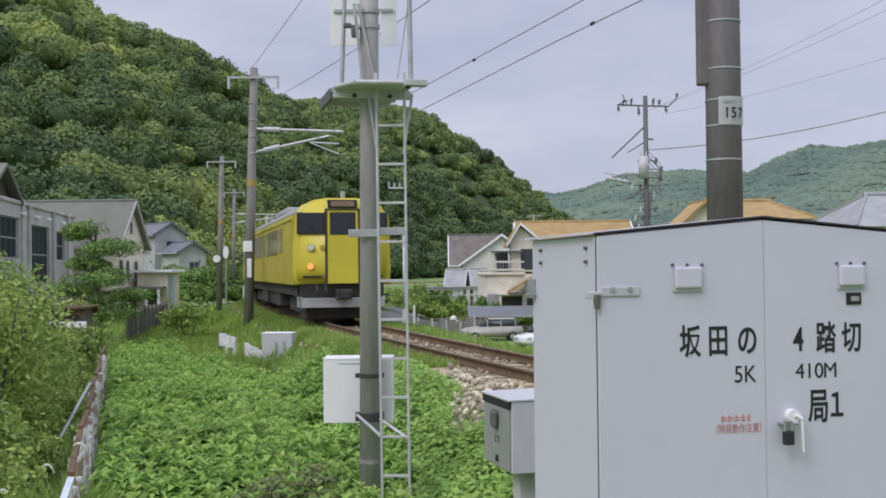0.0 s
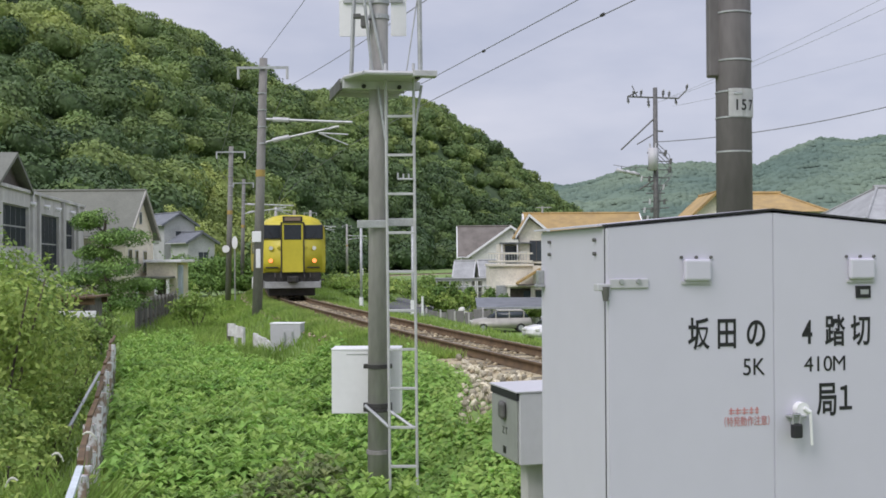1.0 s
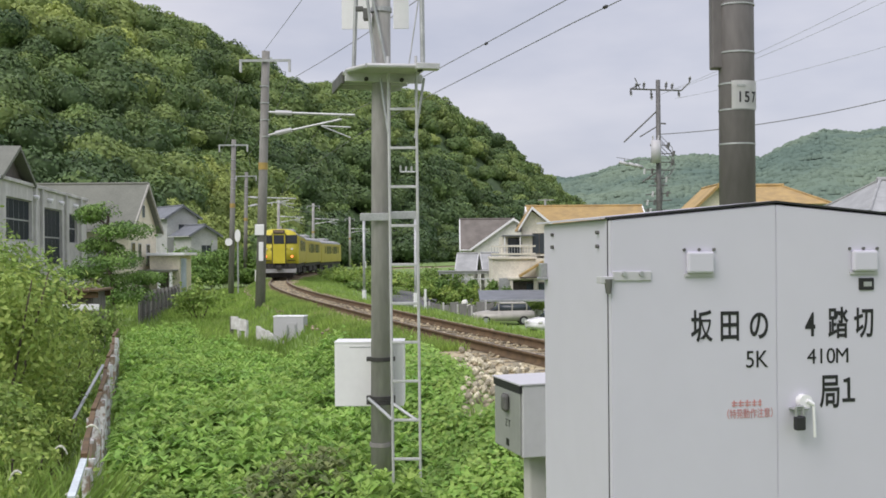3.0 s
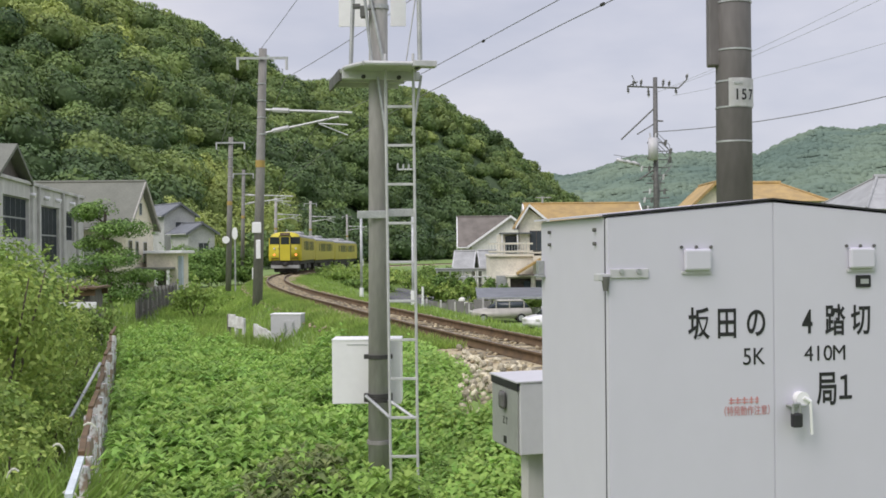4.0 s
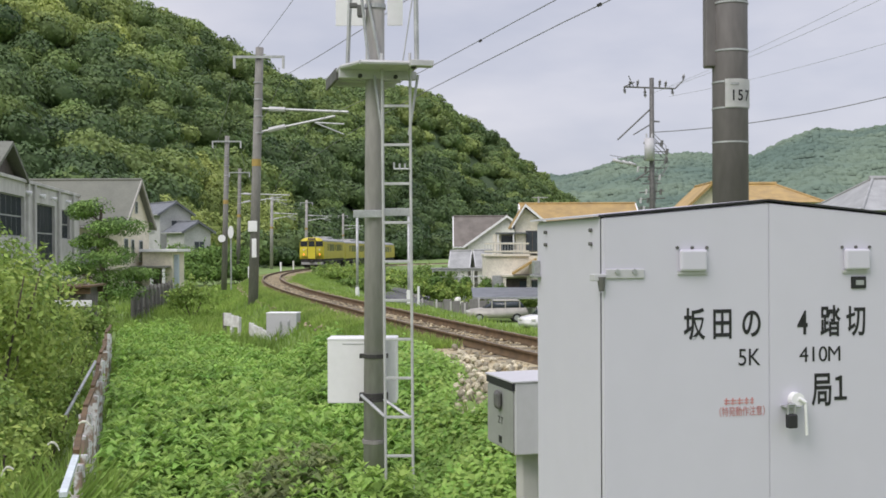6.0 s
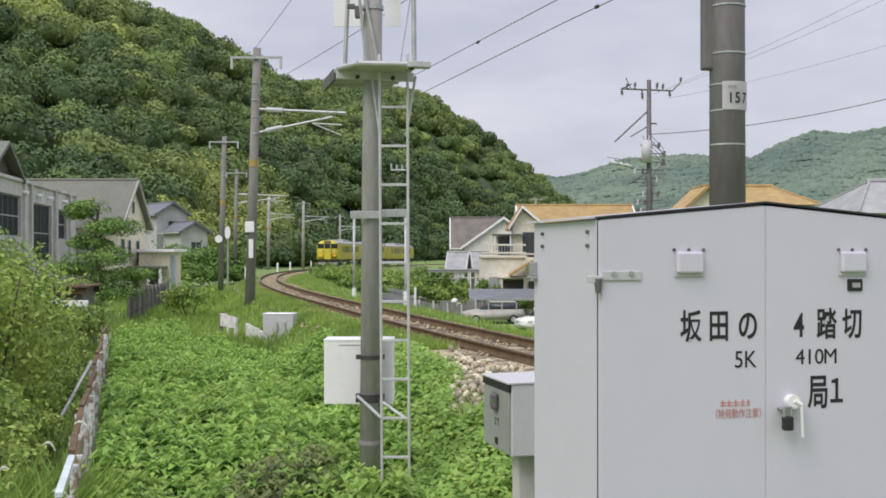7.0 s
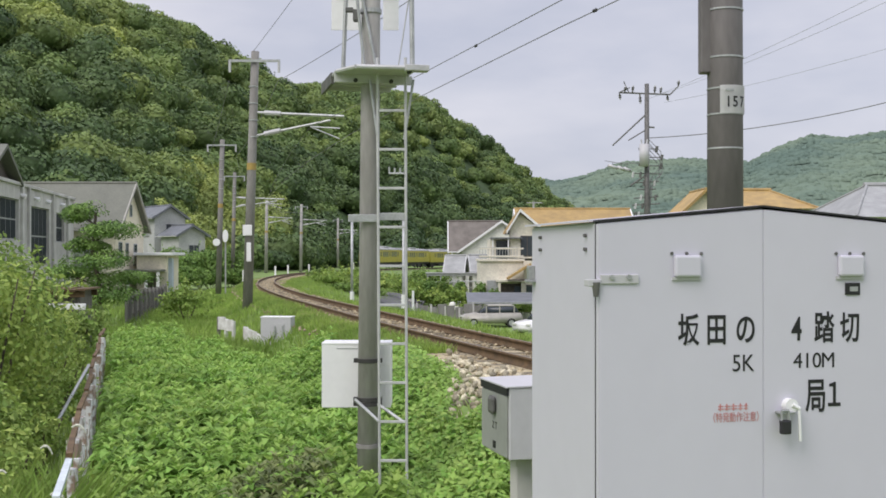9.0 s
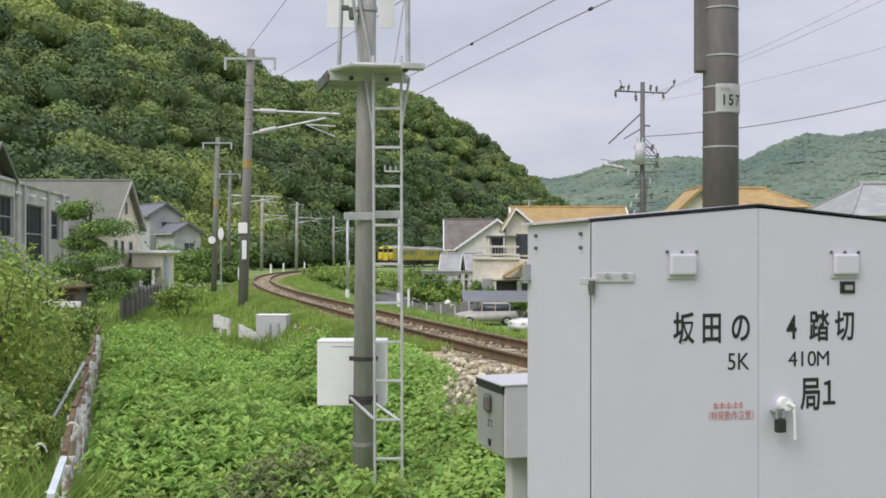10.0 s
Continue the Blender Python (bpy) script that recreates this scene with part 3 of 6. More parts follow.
    for sx in (-1, 1):
        part("cab_window", boxes((min(sx * 0.52, sx * 1.29), max(sx * 0.52, sx * 1.29), f - 0.015, f + 0.14, 2.60, 3.20), bevel=0.03), DARK_GLASS, car, "black cab window")
        hl = part("headlight", tube(bmesh.new(), (sx * 0.92, f - 0.035, 2.20), (sx * 0.92, f + 0.05, 2.20), 0.11, n=20), YELLOW, car)
        part("lens", tube(bmesh.new(), (sx * 0.92, f - 0.045, 2.20), (sx * 0.92, f - 0.03, 2.20), 0.085, n=20), CLEAR_LAMP, hl)
        part("small_lamp", tube(bmesh.new(), (sx * 0.58, f - 0.03, 2.21), (sx * 0.58, f + 0.05, 2.21), 0.085, n=16), YELLOW, car)
        tl = part("tail_light", tube(bmesh.new(), (sx * 0.93, f - 0.03, 1.66), (sx * 0.93, f + 0.05, 1.66), 0.10, n=20), YELLOW, car)
        part("lens", tube(bmesh.new(), (sx * 0.93, f - 0.045, 1.66), (sx * 0.93, f - 0.03, 1.66), 0.082, n=20), TAIL_LIGHT, tl, "glowing orange-red lens")
        part("grab_rail", tubes(((sx * 1.15, f - 0.05, 1.37), (sx * 0.62, f - 0.05, 1.37), 0.022)), BLACK_RUBBER, car)
        part("step", boxes((min(sx * 0.6, sx * 1.15), max(sx * 0.6, sx * 1.15), f - 0.05, f + 0.02, 1.335, 1.35)), BLACK_RUBBER, car)
        part("gangway_frame", boxes((sx * 0.48 - 0.025, sx * 0.48 + 0.025, f - 0.075, f + 0.02, 1.10, 3.30), bevel=0.012), TRAIN_UNDER, car, "dark gangway frame")
        for dx in (-0.42, 0.0, 0.42):
            part("window_post", boxes((sx * 0.905 + dx * 0.92 - 0.012, sx * 0.905 + dx * 0.92 + 0.012, f - 0.022, f + 0.05, 2.59, 3.21)) if dx else boxes((min(sx * 0.51, sx * 1.30), max(sx * 0.51, sx * 1.30), f - 0.022, f + 0.05, 2.575, 2.60)), TRAIN_UNDER, car)
        part("lamp_ring", tube(bmesh.new(), (sx * 0.58, f - 0.036, 2.21), (sx * 0.58, f - 0.029, 2.21), 0.06, n=16), YELLOW_SIDE, car)
        part("corner_step", boxes((min(sx * 1.18, sx * 1.36), max(sx * 1.18, sx * 1.36), f + 0.05, f + 0.3, 0.80, 0.86)), TRAIN_UNDER, car)
        part("wiper", tubes(((sx * 0.72, f - 0.03, 2.56), (sx * 0.98, f - 0.035, 2.88), 0.012)), BLACK_RUBBER, car)
        part("snow_plough_stay", boxes((sx * 0.95 - 0.04, sx * 0.95 + 0.04, f + 0.1, f + 0.3, 0.5, 1.0)), TRAIN_UNDER, car)
    part("gangway_door", boxes((-0.45, 0.45, f - 0.05, f + 0.02, 1.16, 3.28), bevel=0.02), YELLOW, car)
    part("gangway_header", boxes((-0.505, 0.505, f - 0.08, f + 0.02, 3.27, 3.31), bevel=0.012), TRAIN_UNDER, car)
    part("gangway_window", boxes((-0.37, 0.37, f - 0.062, f - 0.04, 2.56, 3.20), bevel=0.02), DARK_GLASS, car)
    sign = part("destination_sign", boxes((-0.42, 0.42, f - 0.06, f + 0.3, 3.33, 3.56), bevel=0.02), BLACK_RUBBER, car)
    part("sign_face", boxes((-0.34, 0.34, f - 0.068, f - 0.055, 3.37, 3.52)), mat("faded_sign_face", (0.25, 0.17, 0.12), rough=0.4), sign, "dim brown sign face")
    part("horn", tube(bmesh.new(), (0.12, f + 0.7, 3.55), (0.12, f + 0.7, 3.85), 0.07), TRAIN_GREY, car)
    part("coupler", boxes((-0.22, 0.22, f - 0.32, f + 0.2, 0.72, 1.0), (-0.12, 0.12, f - 0.45, f - 0.3, 0.75, 0.97), bevel=0.03), TRAIN_UNDER, car)
    for x in (-0.75, -0.5, 0.5, 0.75):
        part("brake_hose", tubes(((x, f, 1.12), (x, f - 0.12, 0.95), 0.03), ((x, f - 0.12, 0.95), (x * 0.9, f - 0.05, 0.80), 0.03)), TRAIN_UNDER, car)
    part("skirt", boxes((-1.22, 1.22, f + 0.02, f + 0.1, 0.48, 0.76), (-1.22, -1.16, f + 0.02, f + 0.9, 0.48, 0.80), (1.16, 1.22, f + 0.02, f + 0.9, 0.48, 0.80), bevel=0.02), TRAIN_GREY, car, "grey skirt plate")
    # dark block added so the space below the skirt reads as shade
    part("underside_filler", boxes((-1.0, 1.0, f + 0.5, f + 2.0, 0.14, 0.85), bevel=0.05), TRAIN_UNDER, car, "dark block added to fill the shaded underside")
    part("buffer_beam", boxes((-1.2, 1.2, f + 0.12, f + 0.4, 0.62, 1.16)), TRAIN_UNDER, car)
    return car


CARS = [train_car(True), train_car(False)]
CARS.append(copy_thing(CARS[1], pose(0, 0, 0)))


def car_pose(t, k):
    """Car k of the train on the line at t seconds, standing on its two bogies."""
    s = TRAIN_SPEED * t + 9.85 + 20.0 * k
    x0, y0, _ = line(s - 6.9)
    x1, y1, _ = line(s + 6.9)
    return pose((x0 + x1) / 2, (y0 + y1) / 2, float(fall(s)), 0, 0, -math.degrees(atan2(x1 - x0, y1 - y0)))


# ---- relay cabinet beside the road ----
def build_cabinet():
    turn = 14.0
    base = Matrix.Translation((0.56, 4.0, 0)) @ pose(0, 0, 0, 0, 0, turn)
    cab = thing("relay_cabinet", base, "light grey steel railway equipment cabinet with black lettering", "equipment cabinet")
    W, D, H = 1.29, 0.744, 1.615
    part("plinth", boxes((0.02, W - 0.02, 0.02, D - 0.02, -0.05, 0.12), bevel=0.01), CONCRETE, cab)
    bm = bmesh.new()
    prism(bm, [(0.0, 0.12), (0.0, H), (W / 2, H + 0.058), (W, H), (W, 0.12)], "y", 0.036, D)
    bmesh.ops.bevel(bm, geom=bm.edges[:], offset=0.006, segments=2, affect="EDGES")
    part("body", bm, CABINET_PAINT, cab)
    bm = bmesh.new()
    prism(bm, [(-0.022, H + 0.002), (W / 2, H + 0.062), (W + 0.022, H + 0.002), (W + 0.022, H + 0.009), (W / 2, H + 0.069), (-0.022, H + 0.009)], "y", 0.045, D + 0.025)
    part("roof", bm, CABINET_PAINT, cab, "shallow pitched grey steel roof")
    bm = bmesh.new()
    prism(bm, [(-0.004, H + 0.001), (W / 2, H + 0.061), (W + 0.004, H + 0.001), (W + 0.004, H + 0.008), (W / 2, H + 0.068), (-0.004, H + 0.008)], "y", -0.004, 0.045)
    part("door_seal", bm, BLACK_RUBBER, cab, "black rubber seal")
    part("side_seal", boxes((-0.0012, 0.010, 0.0345, 0.0355, 0.14, H), (-0.0005, 0.003, 0.029, 0.0345, 0.14, H)), BLACK_RUBBER, cab, "black rubber seal")
    for i, (x0, x1) in enumerate(((0.0, W / 2 - 0.0003), (W / 2 + 0.0003, W))):
        zz = (H, H + 0.056) if i == 0 else (H + 0.056, H)
        bm = bmesh.new()
        prism(bm, [(x0, 0.14), (x1, 0.14), (x1, zz[1] - 0.004), (x0, zz[0] - 0.004)], "y", 0.0, 0.034)
        bmesh.ops.bevel(bm, geom=bm.edges[:], offset=0.0025, segments=2, affect="EDGES")
        door = part("door", bm, CABINET_PAINT, cab)
        vx = 0.337 if i == 0 else 1.005
        vent = part("vent_hood", boxes((vx - 0.052, vx + 0.052, -0.022, 0.001, 1.42, 1.498), bevel=0.008), CABINET_PAINT, door)
        part("vent_lip", boxes((vx - 0.058, vx + 0.058, -0.008, 0.001, 1.409, 1.4195)), CABINET_SIDE, vent)
        for dx in (-0.058, 0.0, 0.058):
            part("rivet", tube(bmesh.new(), (vx + dx, -0.006, 1.505), (vx + dx, 0.001, 1.505), 0.006, n=8), DARK_STEEL, vent)
    part("nameplate", boxes((0.985, 1.047, -0.006, 0.001, 1.350, 1.395), bevel=0.002), LETTER, cab, "small black maker's plate")
    part("nameplate_face", boxes((1.002, 1.036, -0.0075, -0.0062, 1.363, 1.381)), STEEL, cab)
    hinge = part("hinge", boxes((-0.045, 0.004, -0.012, 0.03, 1.388, 1.413), (0.004, 0.15, -0.007, 0.001, 1.396, 1.430), bevel=0.003), CABINET_SIDE, cab, "grey steel strap hinge")
    part("hinge_pin", tube(bmesh.new(), (-0.014, -0.006, 1.352), (-0.014, -0.006, 1.403), 0.009, 0.016), DARK_STEEL, hinge)
    for x in (0.045, 0.11):
        part("bolt", tube(bmesh.new(), (x, -0.014, 1.421), (x, 0.001, 1.421), 0.009, n=8), STEEL, hinge)
    for y in (0.12, 0.62):
        for z in (1.57, 1.52):
            part("side_bolt", tube(bmesh.new(), (-0.012, y, z), (0.002, y, z), 0.007, n=8), DARK_STEEL, cab)
    clasp = part("side_clasp", boxes((-0.035, 0.0, 0.69, 0.735, 1.385, 1.397), (-0.028, 0.0, 0.70, 0.73, 1.397, 1.455), bevel=0.003), STEEL, cab)
    # handle and padlock
    hx = W / 2 + 0.09
    part("handle_boss", tube(bmesh.new(), (hx + 0.01, -0.03, 0.945), (hx + 0.01, 0.001, 0.945), 0.026, n=20), WHITE_PLATE, cab)
    part("handle", tubes(((hx + 0.012, -0.03, 0.95), (hx + 0.036, -0.035, 0.935), 0.008), ((hx + 0.036, -0.035, 0.937), (hx + 0.042, -0.034, 0.815), 0.0055), n=12), WHITE_PLATE, cab, "white lever handle")
    hasp = part("hasp", boxes((hx - 0.045, hx + 0.015, -0.045, 0.0, 0.917, 0.925), bevel=0.003), STEEL, cab)
    lock = part("padlock", boxes((hx - 0.045, hx - 0.007, -0.058, -0.03, 0.845, 0.897), bevel=0.006), BLACK_RUBBER, cab, "dark padlock")
    part("shackle", tubes(((hx - 0.04, -0.044, 0.895), (hx - 0.04, -0.044, 0.93), 0.005), ((hx - 0.012, -0.044, 0.895), (hx - 0.012, -0.044, 0.93), 0.005), ((hx - 0.04, -0.044, 0.93), (hx - 0.012, -0.044, 0.93), 0.005)), STEEL, lock)
    up = pose(0, 0, 0, 90, 0, 0)
    def put(text, x, z, size, wide=1.0, m=LETTER, bold=0.0):
        lettering(text, size, Matrix.Translation((x, -0.0012, z)) @ up @ Matrix.Diagonal((wide, 1, 1, 1)), m, cab, bold=bold)
    for ch, x in (("坂", 0.345), ("田", 0.456), ("の", 0.573), ("4", 0.782), ("踏", 0.897), ("切", 1.006)):
        put(ch, x, 1.221, 0.122, 0.70, bold=0.0022)
    put("5K", 0.562, 1.101, 0.088, 0.9)
    for ch, x in (("4", 0.787), ("1", 0.826), ("0", 0.866), ("M", 0.913)):
        put(ch, x, 1.105, 0.080)
    put("局", 0.862, 0.968, 0.135, 0.66, bold=0.0022)
    put("１", 0.938, 0.972, 0.118, 0.8, bold=0.002)
    put("（特発動作注意）", 0.534, 0.905, 0.038, 0.72, LETTER_RED)
    for x0, x1 in ((0.462, 0.484), (0.488, 0.511), (0.515, 0.538), (0.543, 0.560), (0.566, 0.581)):
        part("red_mark", boxes((x0, x1, -0.0016, 0.001, 0.936, 0.940), (x0, x1, -0.0016, 0.001, 0.946, 0.950), (x0 + 0.006, x0 + 0.011, -0.0018, 0.001, 0.932, 0.957)), LETTER_RED, cab)
    # small box on its post
    b = Matrix.Translation((0.39, 6.4, 0)) @ pose(0, 0, 0, 0, 0, 15)
    sb = thing("junction_box", b, "small light grey steel box with a locked door, on a post", "junction box")
    part("body", boxes((0.0, 0.36, 0.0, 0.52, 0.335, 0.745), bevel=0.006), CABINET_SIDE, sb)
    bm = bmesh.new()
    prism(bm, [(-0.022, 0.745), (0.366, 0.750), (0.366, 0.758), (-0.022, 0.753)], "y", -0.006, 0.526)
    part("lid", bm, CABINET_SIDE, sb, "slightly sloping lid")
    part("seal", boxes((-0.016, 0.002, 0.01, 0.51, 0.700, 0.742)), BLACK_RUBBER, sb)
    d = part("door", boxes((-0.012, 0.0, 0.02, 0.50, 0.345, 0.696), bevel=0.004), SHADED_BOX_DOOR, sb, "green-grey door, its shade put into a darker colour")
    for z in (0.40, 0.62):
        part("screw", tube(bmesh.new(), (0.30, -0.008, z), (0.30, 0.002, z), 0.008, n=8), STEEL, sb)
    part("latch", boxes((-0.045, -0.012, 0.20, 0.29, 0.57, 0.675), bevel=0.02), DARK_STEEL, d)
    lettering("Z T", 0.06, Matrix.Translation((-0.0135, 0.24, 0.50)) @ pose(0, 0, 0, 90, 0, -90), LETTER, d)
    part("tag", boxes((-0.015, -0.012, 0.22, 0.27, 0.37, 0.41)), LETTER, d)
    part("post", boxes((0.08, 0.18, 0.12, 0.24, -1.1, 0.335), bevel=0.01), GREY_WALL, sb, "concrete post")


build_cabinet()


# ---- poles ----
IRON = mat("dark_iron", (0.045, 0.043, 0.04), rough=0.6)
POLE_LIGHT = mat("light_grey_pole", (0.40, 0.385, 0.37), (0.28, 0.268, 0.255), 2.4, 0.8, bump=0.15, bump_scale=40, stretch=(1, 1, 0.25))
PALE_STEEL = mat("pale_galvanised_steel", (0.56, 0.56, 0.56), (0.44, 0.44, 0.44), 5, 0.55, 0.2, grain=0.04)


def near_pole():
    p = thing("signal_pole", pose(-0.68, 10.5, 0), "grey round railway signal pole with a ladder and work platform", "signal pole")
    lean = 0.007
    at = lambda z: lean * (z + 0.6)
    part("pole", tube(bmesh.new(), (at(-1.3), 0, -1.3), (at(7), 0, 7.0), 0.098, 0.080, 24), POLE_LIGHT, p, "", True)
    for z in (0.52, 0.16, 0.12, -0.27):
        part("band", tube(bmesh.new(), (at(z), 0, z - 0.018), (at(z), 0, z + 0.018), 0.108, n=24), IRON if z > 0 else POLE_GREY, p)
        if z > 0:
            part("band_lug", boxes((at(z) - 0.135, at(z) - 0.095, -0.03, 0.03, z - 0.02, z + 0.02), (at(z) + 0.095, at(z) + 0.13, -0.03, 0.03, z - 0.02, z + 0.02), bevel=0.004), IRON, p)
    part("arm", boxes((-0.17, 0.10, -0.13, -0.115, 1.80, 1.87), (0.10, 0.37, -0.13, -0.115, 1.815, 1.885), bevel=0.004), STEEL, p, "galvanised flat bracket")
    lad = part("ladder", tubes(((0.125, -0.18, -0.85), (0.10, -0.18, 3.3), 0.013), ((0.372, -0.18, -0.85), (0.356, -0.18, 3.3), 0.013)), PALE_STEEL, p, "galvanised ladder")
    z = -0.733
    while z < 3.0:
        part("rung", boxes((0.115, 0.365, -0.19, -0.17, z - 0.012, z + 0.012), bevel=0.003), PALE_STEEL, lad)
        z += 0.355
    part("foot_pegs", tubes(((0.21, -0.2, 2.24), (0.345, -0.2, 2.24), 0.009), ((0.21, -0.2, 2.24), (0.21, -0.2, 2.30), 0.009), ((0.26, -0.2, 2.24), (0.26, -0.2, 2.29), 0.009), ((0.31, -0.2, 2.24), (0.31, -0.2, 2.29), 0.009)), STEEL, lad)
    rim = [(-0.30, 0.82), (-0.30, -0.12), (-0.17, -0.42), (0.36, -0.46), (0.34, 0.82)]
    bm = bmesh.new()
    prism(bm, rim, "z", 3.155, 3.17)
    for (x0, y0), (x1, y1) in zip(rim, rim[1:] + rim[:1]):
        tube(bm, (x0, y0, 3.175), (x1, y1, 3.175), 0.022, n=8)
    plat = part("platform", bm, PALE_STEEL, p, "pale galvanised work platform")
    plat.matrix_basis = pose(0, 0, 0, 0, 0, 13)
    part("joist", boxes((-0.29, 0.33, 0.30, 0.34, 3.11, 3.15), (-0.29, 0.33, 0.62, 0.66, 3.11, 3.15)), PALE_STEEL, plat)
    for x, y, z in ((-0.13, -0.13, 3.10), (0.2, -0.13, 3.10), (0.30, -0.5, 3.14)):
        part("bracket_bolt", tubes(((x, y, z), (x, y + 0.06, z), 0.02)), IRON, plat)
    part("edge_rail", boxes((-0.33, -0.302, 0.1, 0.84, 3.09, 3.2), bevel=0.004), DARK_STEEL, plat, "dark side angle")
    part("end_plate", boxes((0.26, 0.47, -0.54, -0.42, 3.14, 3.195), bevel=0.006), PALE_STEEL, plat)
    part("cross_beam", boxes((-0.32, 0.40, -0.10, -0.04, 3.08, 3.16), bevel=0.004), PALE_STEEL, plat)
    part("stay", tubes(((-0.02, -0.12, 3.2), (-0.10, -0.12, 3.95), 0.014), ((0.09, -0.12, 3.2), (-0.06, -0.12, 3.95), 0.014),
                       ((0.03, -0.15, 3.1), (0.10, -0.18, 2.6), 0.014), ((0.43, -0.18, 3.1), (0.345, -0.18, 2.55), 0.012),
                       ((0.42, -0.2, 3.2), (0.41, -0.2, 4.4), 0.022), ((0.29, -0.2, 3.2), (0.46, -0.2, 4.3), 0.006), ((-0.24, 0.1, 3.15), (-0.19, 0.1, 4.4), 0.020)), STEEL, p, "galvanised stays")
    part("back_panel", boxes((-0.38, -0.05, 0.45, 0.47, 3.68, 4.4), (0.12, 0.27, 0.45, 0.47, 3.68, 4.4)), WHITE_PLATE, p, "pale signal back panels")
    part("panel_rail", boxes((-0.34, 0.24, 0.43, 0.448, 4.0, 4.03), (-0.34, 0.24, 0.43, 0.448, 4.28, 4.31)), STEEL, p)
    for z in (3.76, 3.9):
        part("upper_collar", tubes(((at(z), 0, z - 0.02), (at(z), 0, z + 0.02), 0.10), n=20), STEEL, p)
    part("lower_stay", tubes(((-0.11, -0.10, 0.17), (0.115, -0.18, -0.02), 0.018), ((0.10, -0.05, 0.12), (0.345, -0.18, -0.03), 0.016)), STEEL, p)
    part("clamp", boxes((-0.13, -0.08, -0.11, 0.0, 3.66, 3.76), (-0.20, -0.13, -0.1, -0.04, 3.74, 3.78), bevel=0.004), DARK_STEEL, p)
    b = part("equipment_box", boxes((-0.44, 0.21, 0.14, 0.50, 0.06, 0.66), bevel=0.008), WHITE_PLATE, p, "white steel equipment box")
    part("lid", boxes((-0.443, 0.213, 0.136, 0.503, 0.655, 0.672), bevel=0.004), WHITE_PLATE, b)
    part("lid_seam", boxes((-0.30, 0.07, 0.1365, 0.1395, 0.615, 0.622)), STEEL, b)


near_pole()


def number_pole():
    p = thing("utility_pole", pose(2.097, 8.33, 0), "brown-grey concrete pole with a white number plate", "utility pole")
    part("pole", tube(bmesh.new(), (0, 0, -0.5), (0, 0, 6.5), 0.136, 0.120, 28), POLE_PAINT, p, "", True)
    part("cable_guard", boxes((-0.19, -0.10, -0.05, 0.05, 2.835, 6.0), bevel=0.012), POLE_PAINT, p)
    for z in (2.95, 2.72, 2.53, 2.28, 3.3):
        part("band", tube(bmesh.new(), (0, 0, z - 0.006), (0, 0, z + 0.006), 0.133, n=28), STEEL, p, "thin steel strap")
    bm = bmesh.new()
    k = 9
    vs = [[bm.verts.new((0.139 * sin(a), -0.139 * cos(a), z)) for a in np.linspace(radians(-29), radians(80), k)] for z in (2.53, 2.735)]
    for i in range(k - 1):
        bm.faces.new((vs[0][i], vs[0][i + 1], vs[1][i + 1], vs[1][i]))
    bmesh.ops.solidify(bm, geom=bm.faces[:], thickness=0.003)
    pl = part("number_plate", bm, WHITE_PLATE, p, "white curved plate")
    for ch, a in (("1", -4), ("5", 17), ("7", 42)):
        lettering(ch, 0.11, Matrix.Translation((0.1425 * sin(radians(a)), -0.1425 * cos(radians(a)), 2.61)) @ pose(0, 0, 0, 90, 0, a) @ Matrix.Diagonal((0.85, 1, 1, 1)), LETTER, pl, bold=0.0015)
    part("plate_mark", boxes((-0.03, 0.03, -0.1435, -0.134, 2.69, 2.705)), STEEL, pl)


number_pole()


def line_pole(x, y, z0, z1, lean, arm, group="overhead line poles along the track", r=0.19, paint=None):
    p = thing("overhead_line_pole", pose(x, y, 0), "grey concrete overhead line pole with a bracket arm", "overhead line pole", group)
    part("pole", tube(bmesh.new(), (0, 0, z0 - 0.5), (lean, 0, z1), r, r * 0.78, 16), paint or POLE_GREY, p, "", True)
    part("crossarm", boxes((lean - 0.95, lean + 0.95, -0.22, -0.16, z1 - 0.42, z1 - 0.33)), STEEL, p)
    for dx in (-0.9, 0.9):
        part("insulator", tubes(((lean + dx, -0.19, z1 - 0.42), (lean + dx, -0.19, z1 - 0.8), 0.05)), CABINET_SIDE, p)
    for k in range(4):
        z = z1 - 1.3 - 0.62 * k
        part("band", tube(bmesh.new(), (lean * 0.8, 0, z - 0.02), (lean * 0.8, 0, z + 0.02), r * 0.92, n=16), STEEL, p)
    zb = z1 - 4.25
    t = (zb - z0) / (z1 - z0)
    part("yellow_band", tube(bmesh.new(), (lean * t, 0, zb - 0.13), (lean * t, 0, zb + 0.13), r * 0.93, n=16), mat("yellow_marking", (0.42, 0.29, 0.08), rough=0.6), p, "yellow painted band")
    if arm:
        zt, zl = z1 - 2.25, z1 - 3.0
        br = part("bracket_arm", tubes(((lean, 0, zt), (lean + arm, -0.3, zt - 0.18), 0.05), ((lean, 0, zl - 0.12), (lean + arm * 0.85, -0.25, zt - 0.32), 0.045), ((lean + arm * 0.62, -0.2, zt - 0.55), (lean + arm * 0.95, -0.28, zt - 0.62), 0.03)), STEEL, p, "galvanised bracket arm")
        for a, b in (((lean + 0.35, -0.03, zt - 0.02), (lean + 0.95, -0.1, zt - 0.06)), ((lean + 0.35, -0.06, zl - 0.05), (lean + 0.95, -0.12, zl + 0.07))):
            part("long_insulator", tubes((a, b, 0.09)), CABINET_SIDE, br)
        part("steady_arm", tubes(((lean + arm * 0.62, -0.2, zt - 0.55), (lean + arm * 0.95, -0.28, zt - 1.0), 0.025)), STEEL, br)
    return p


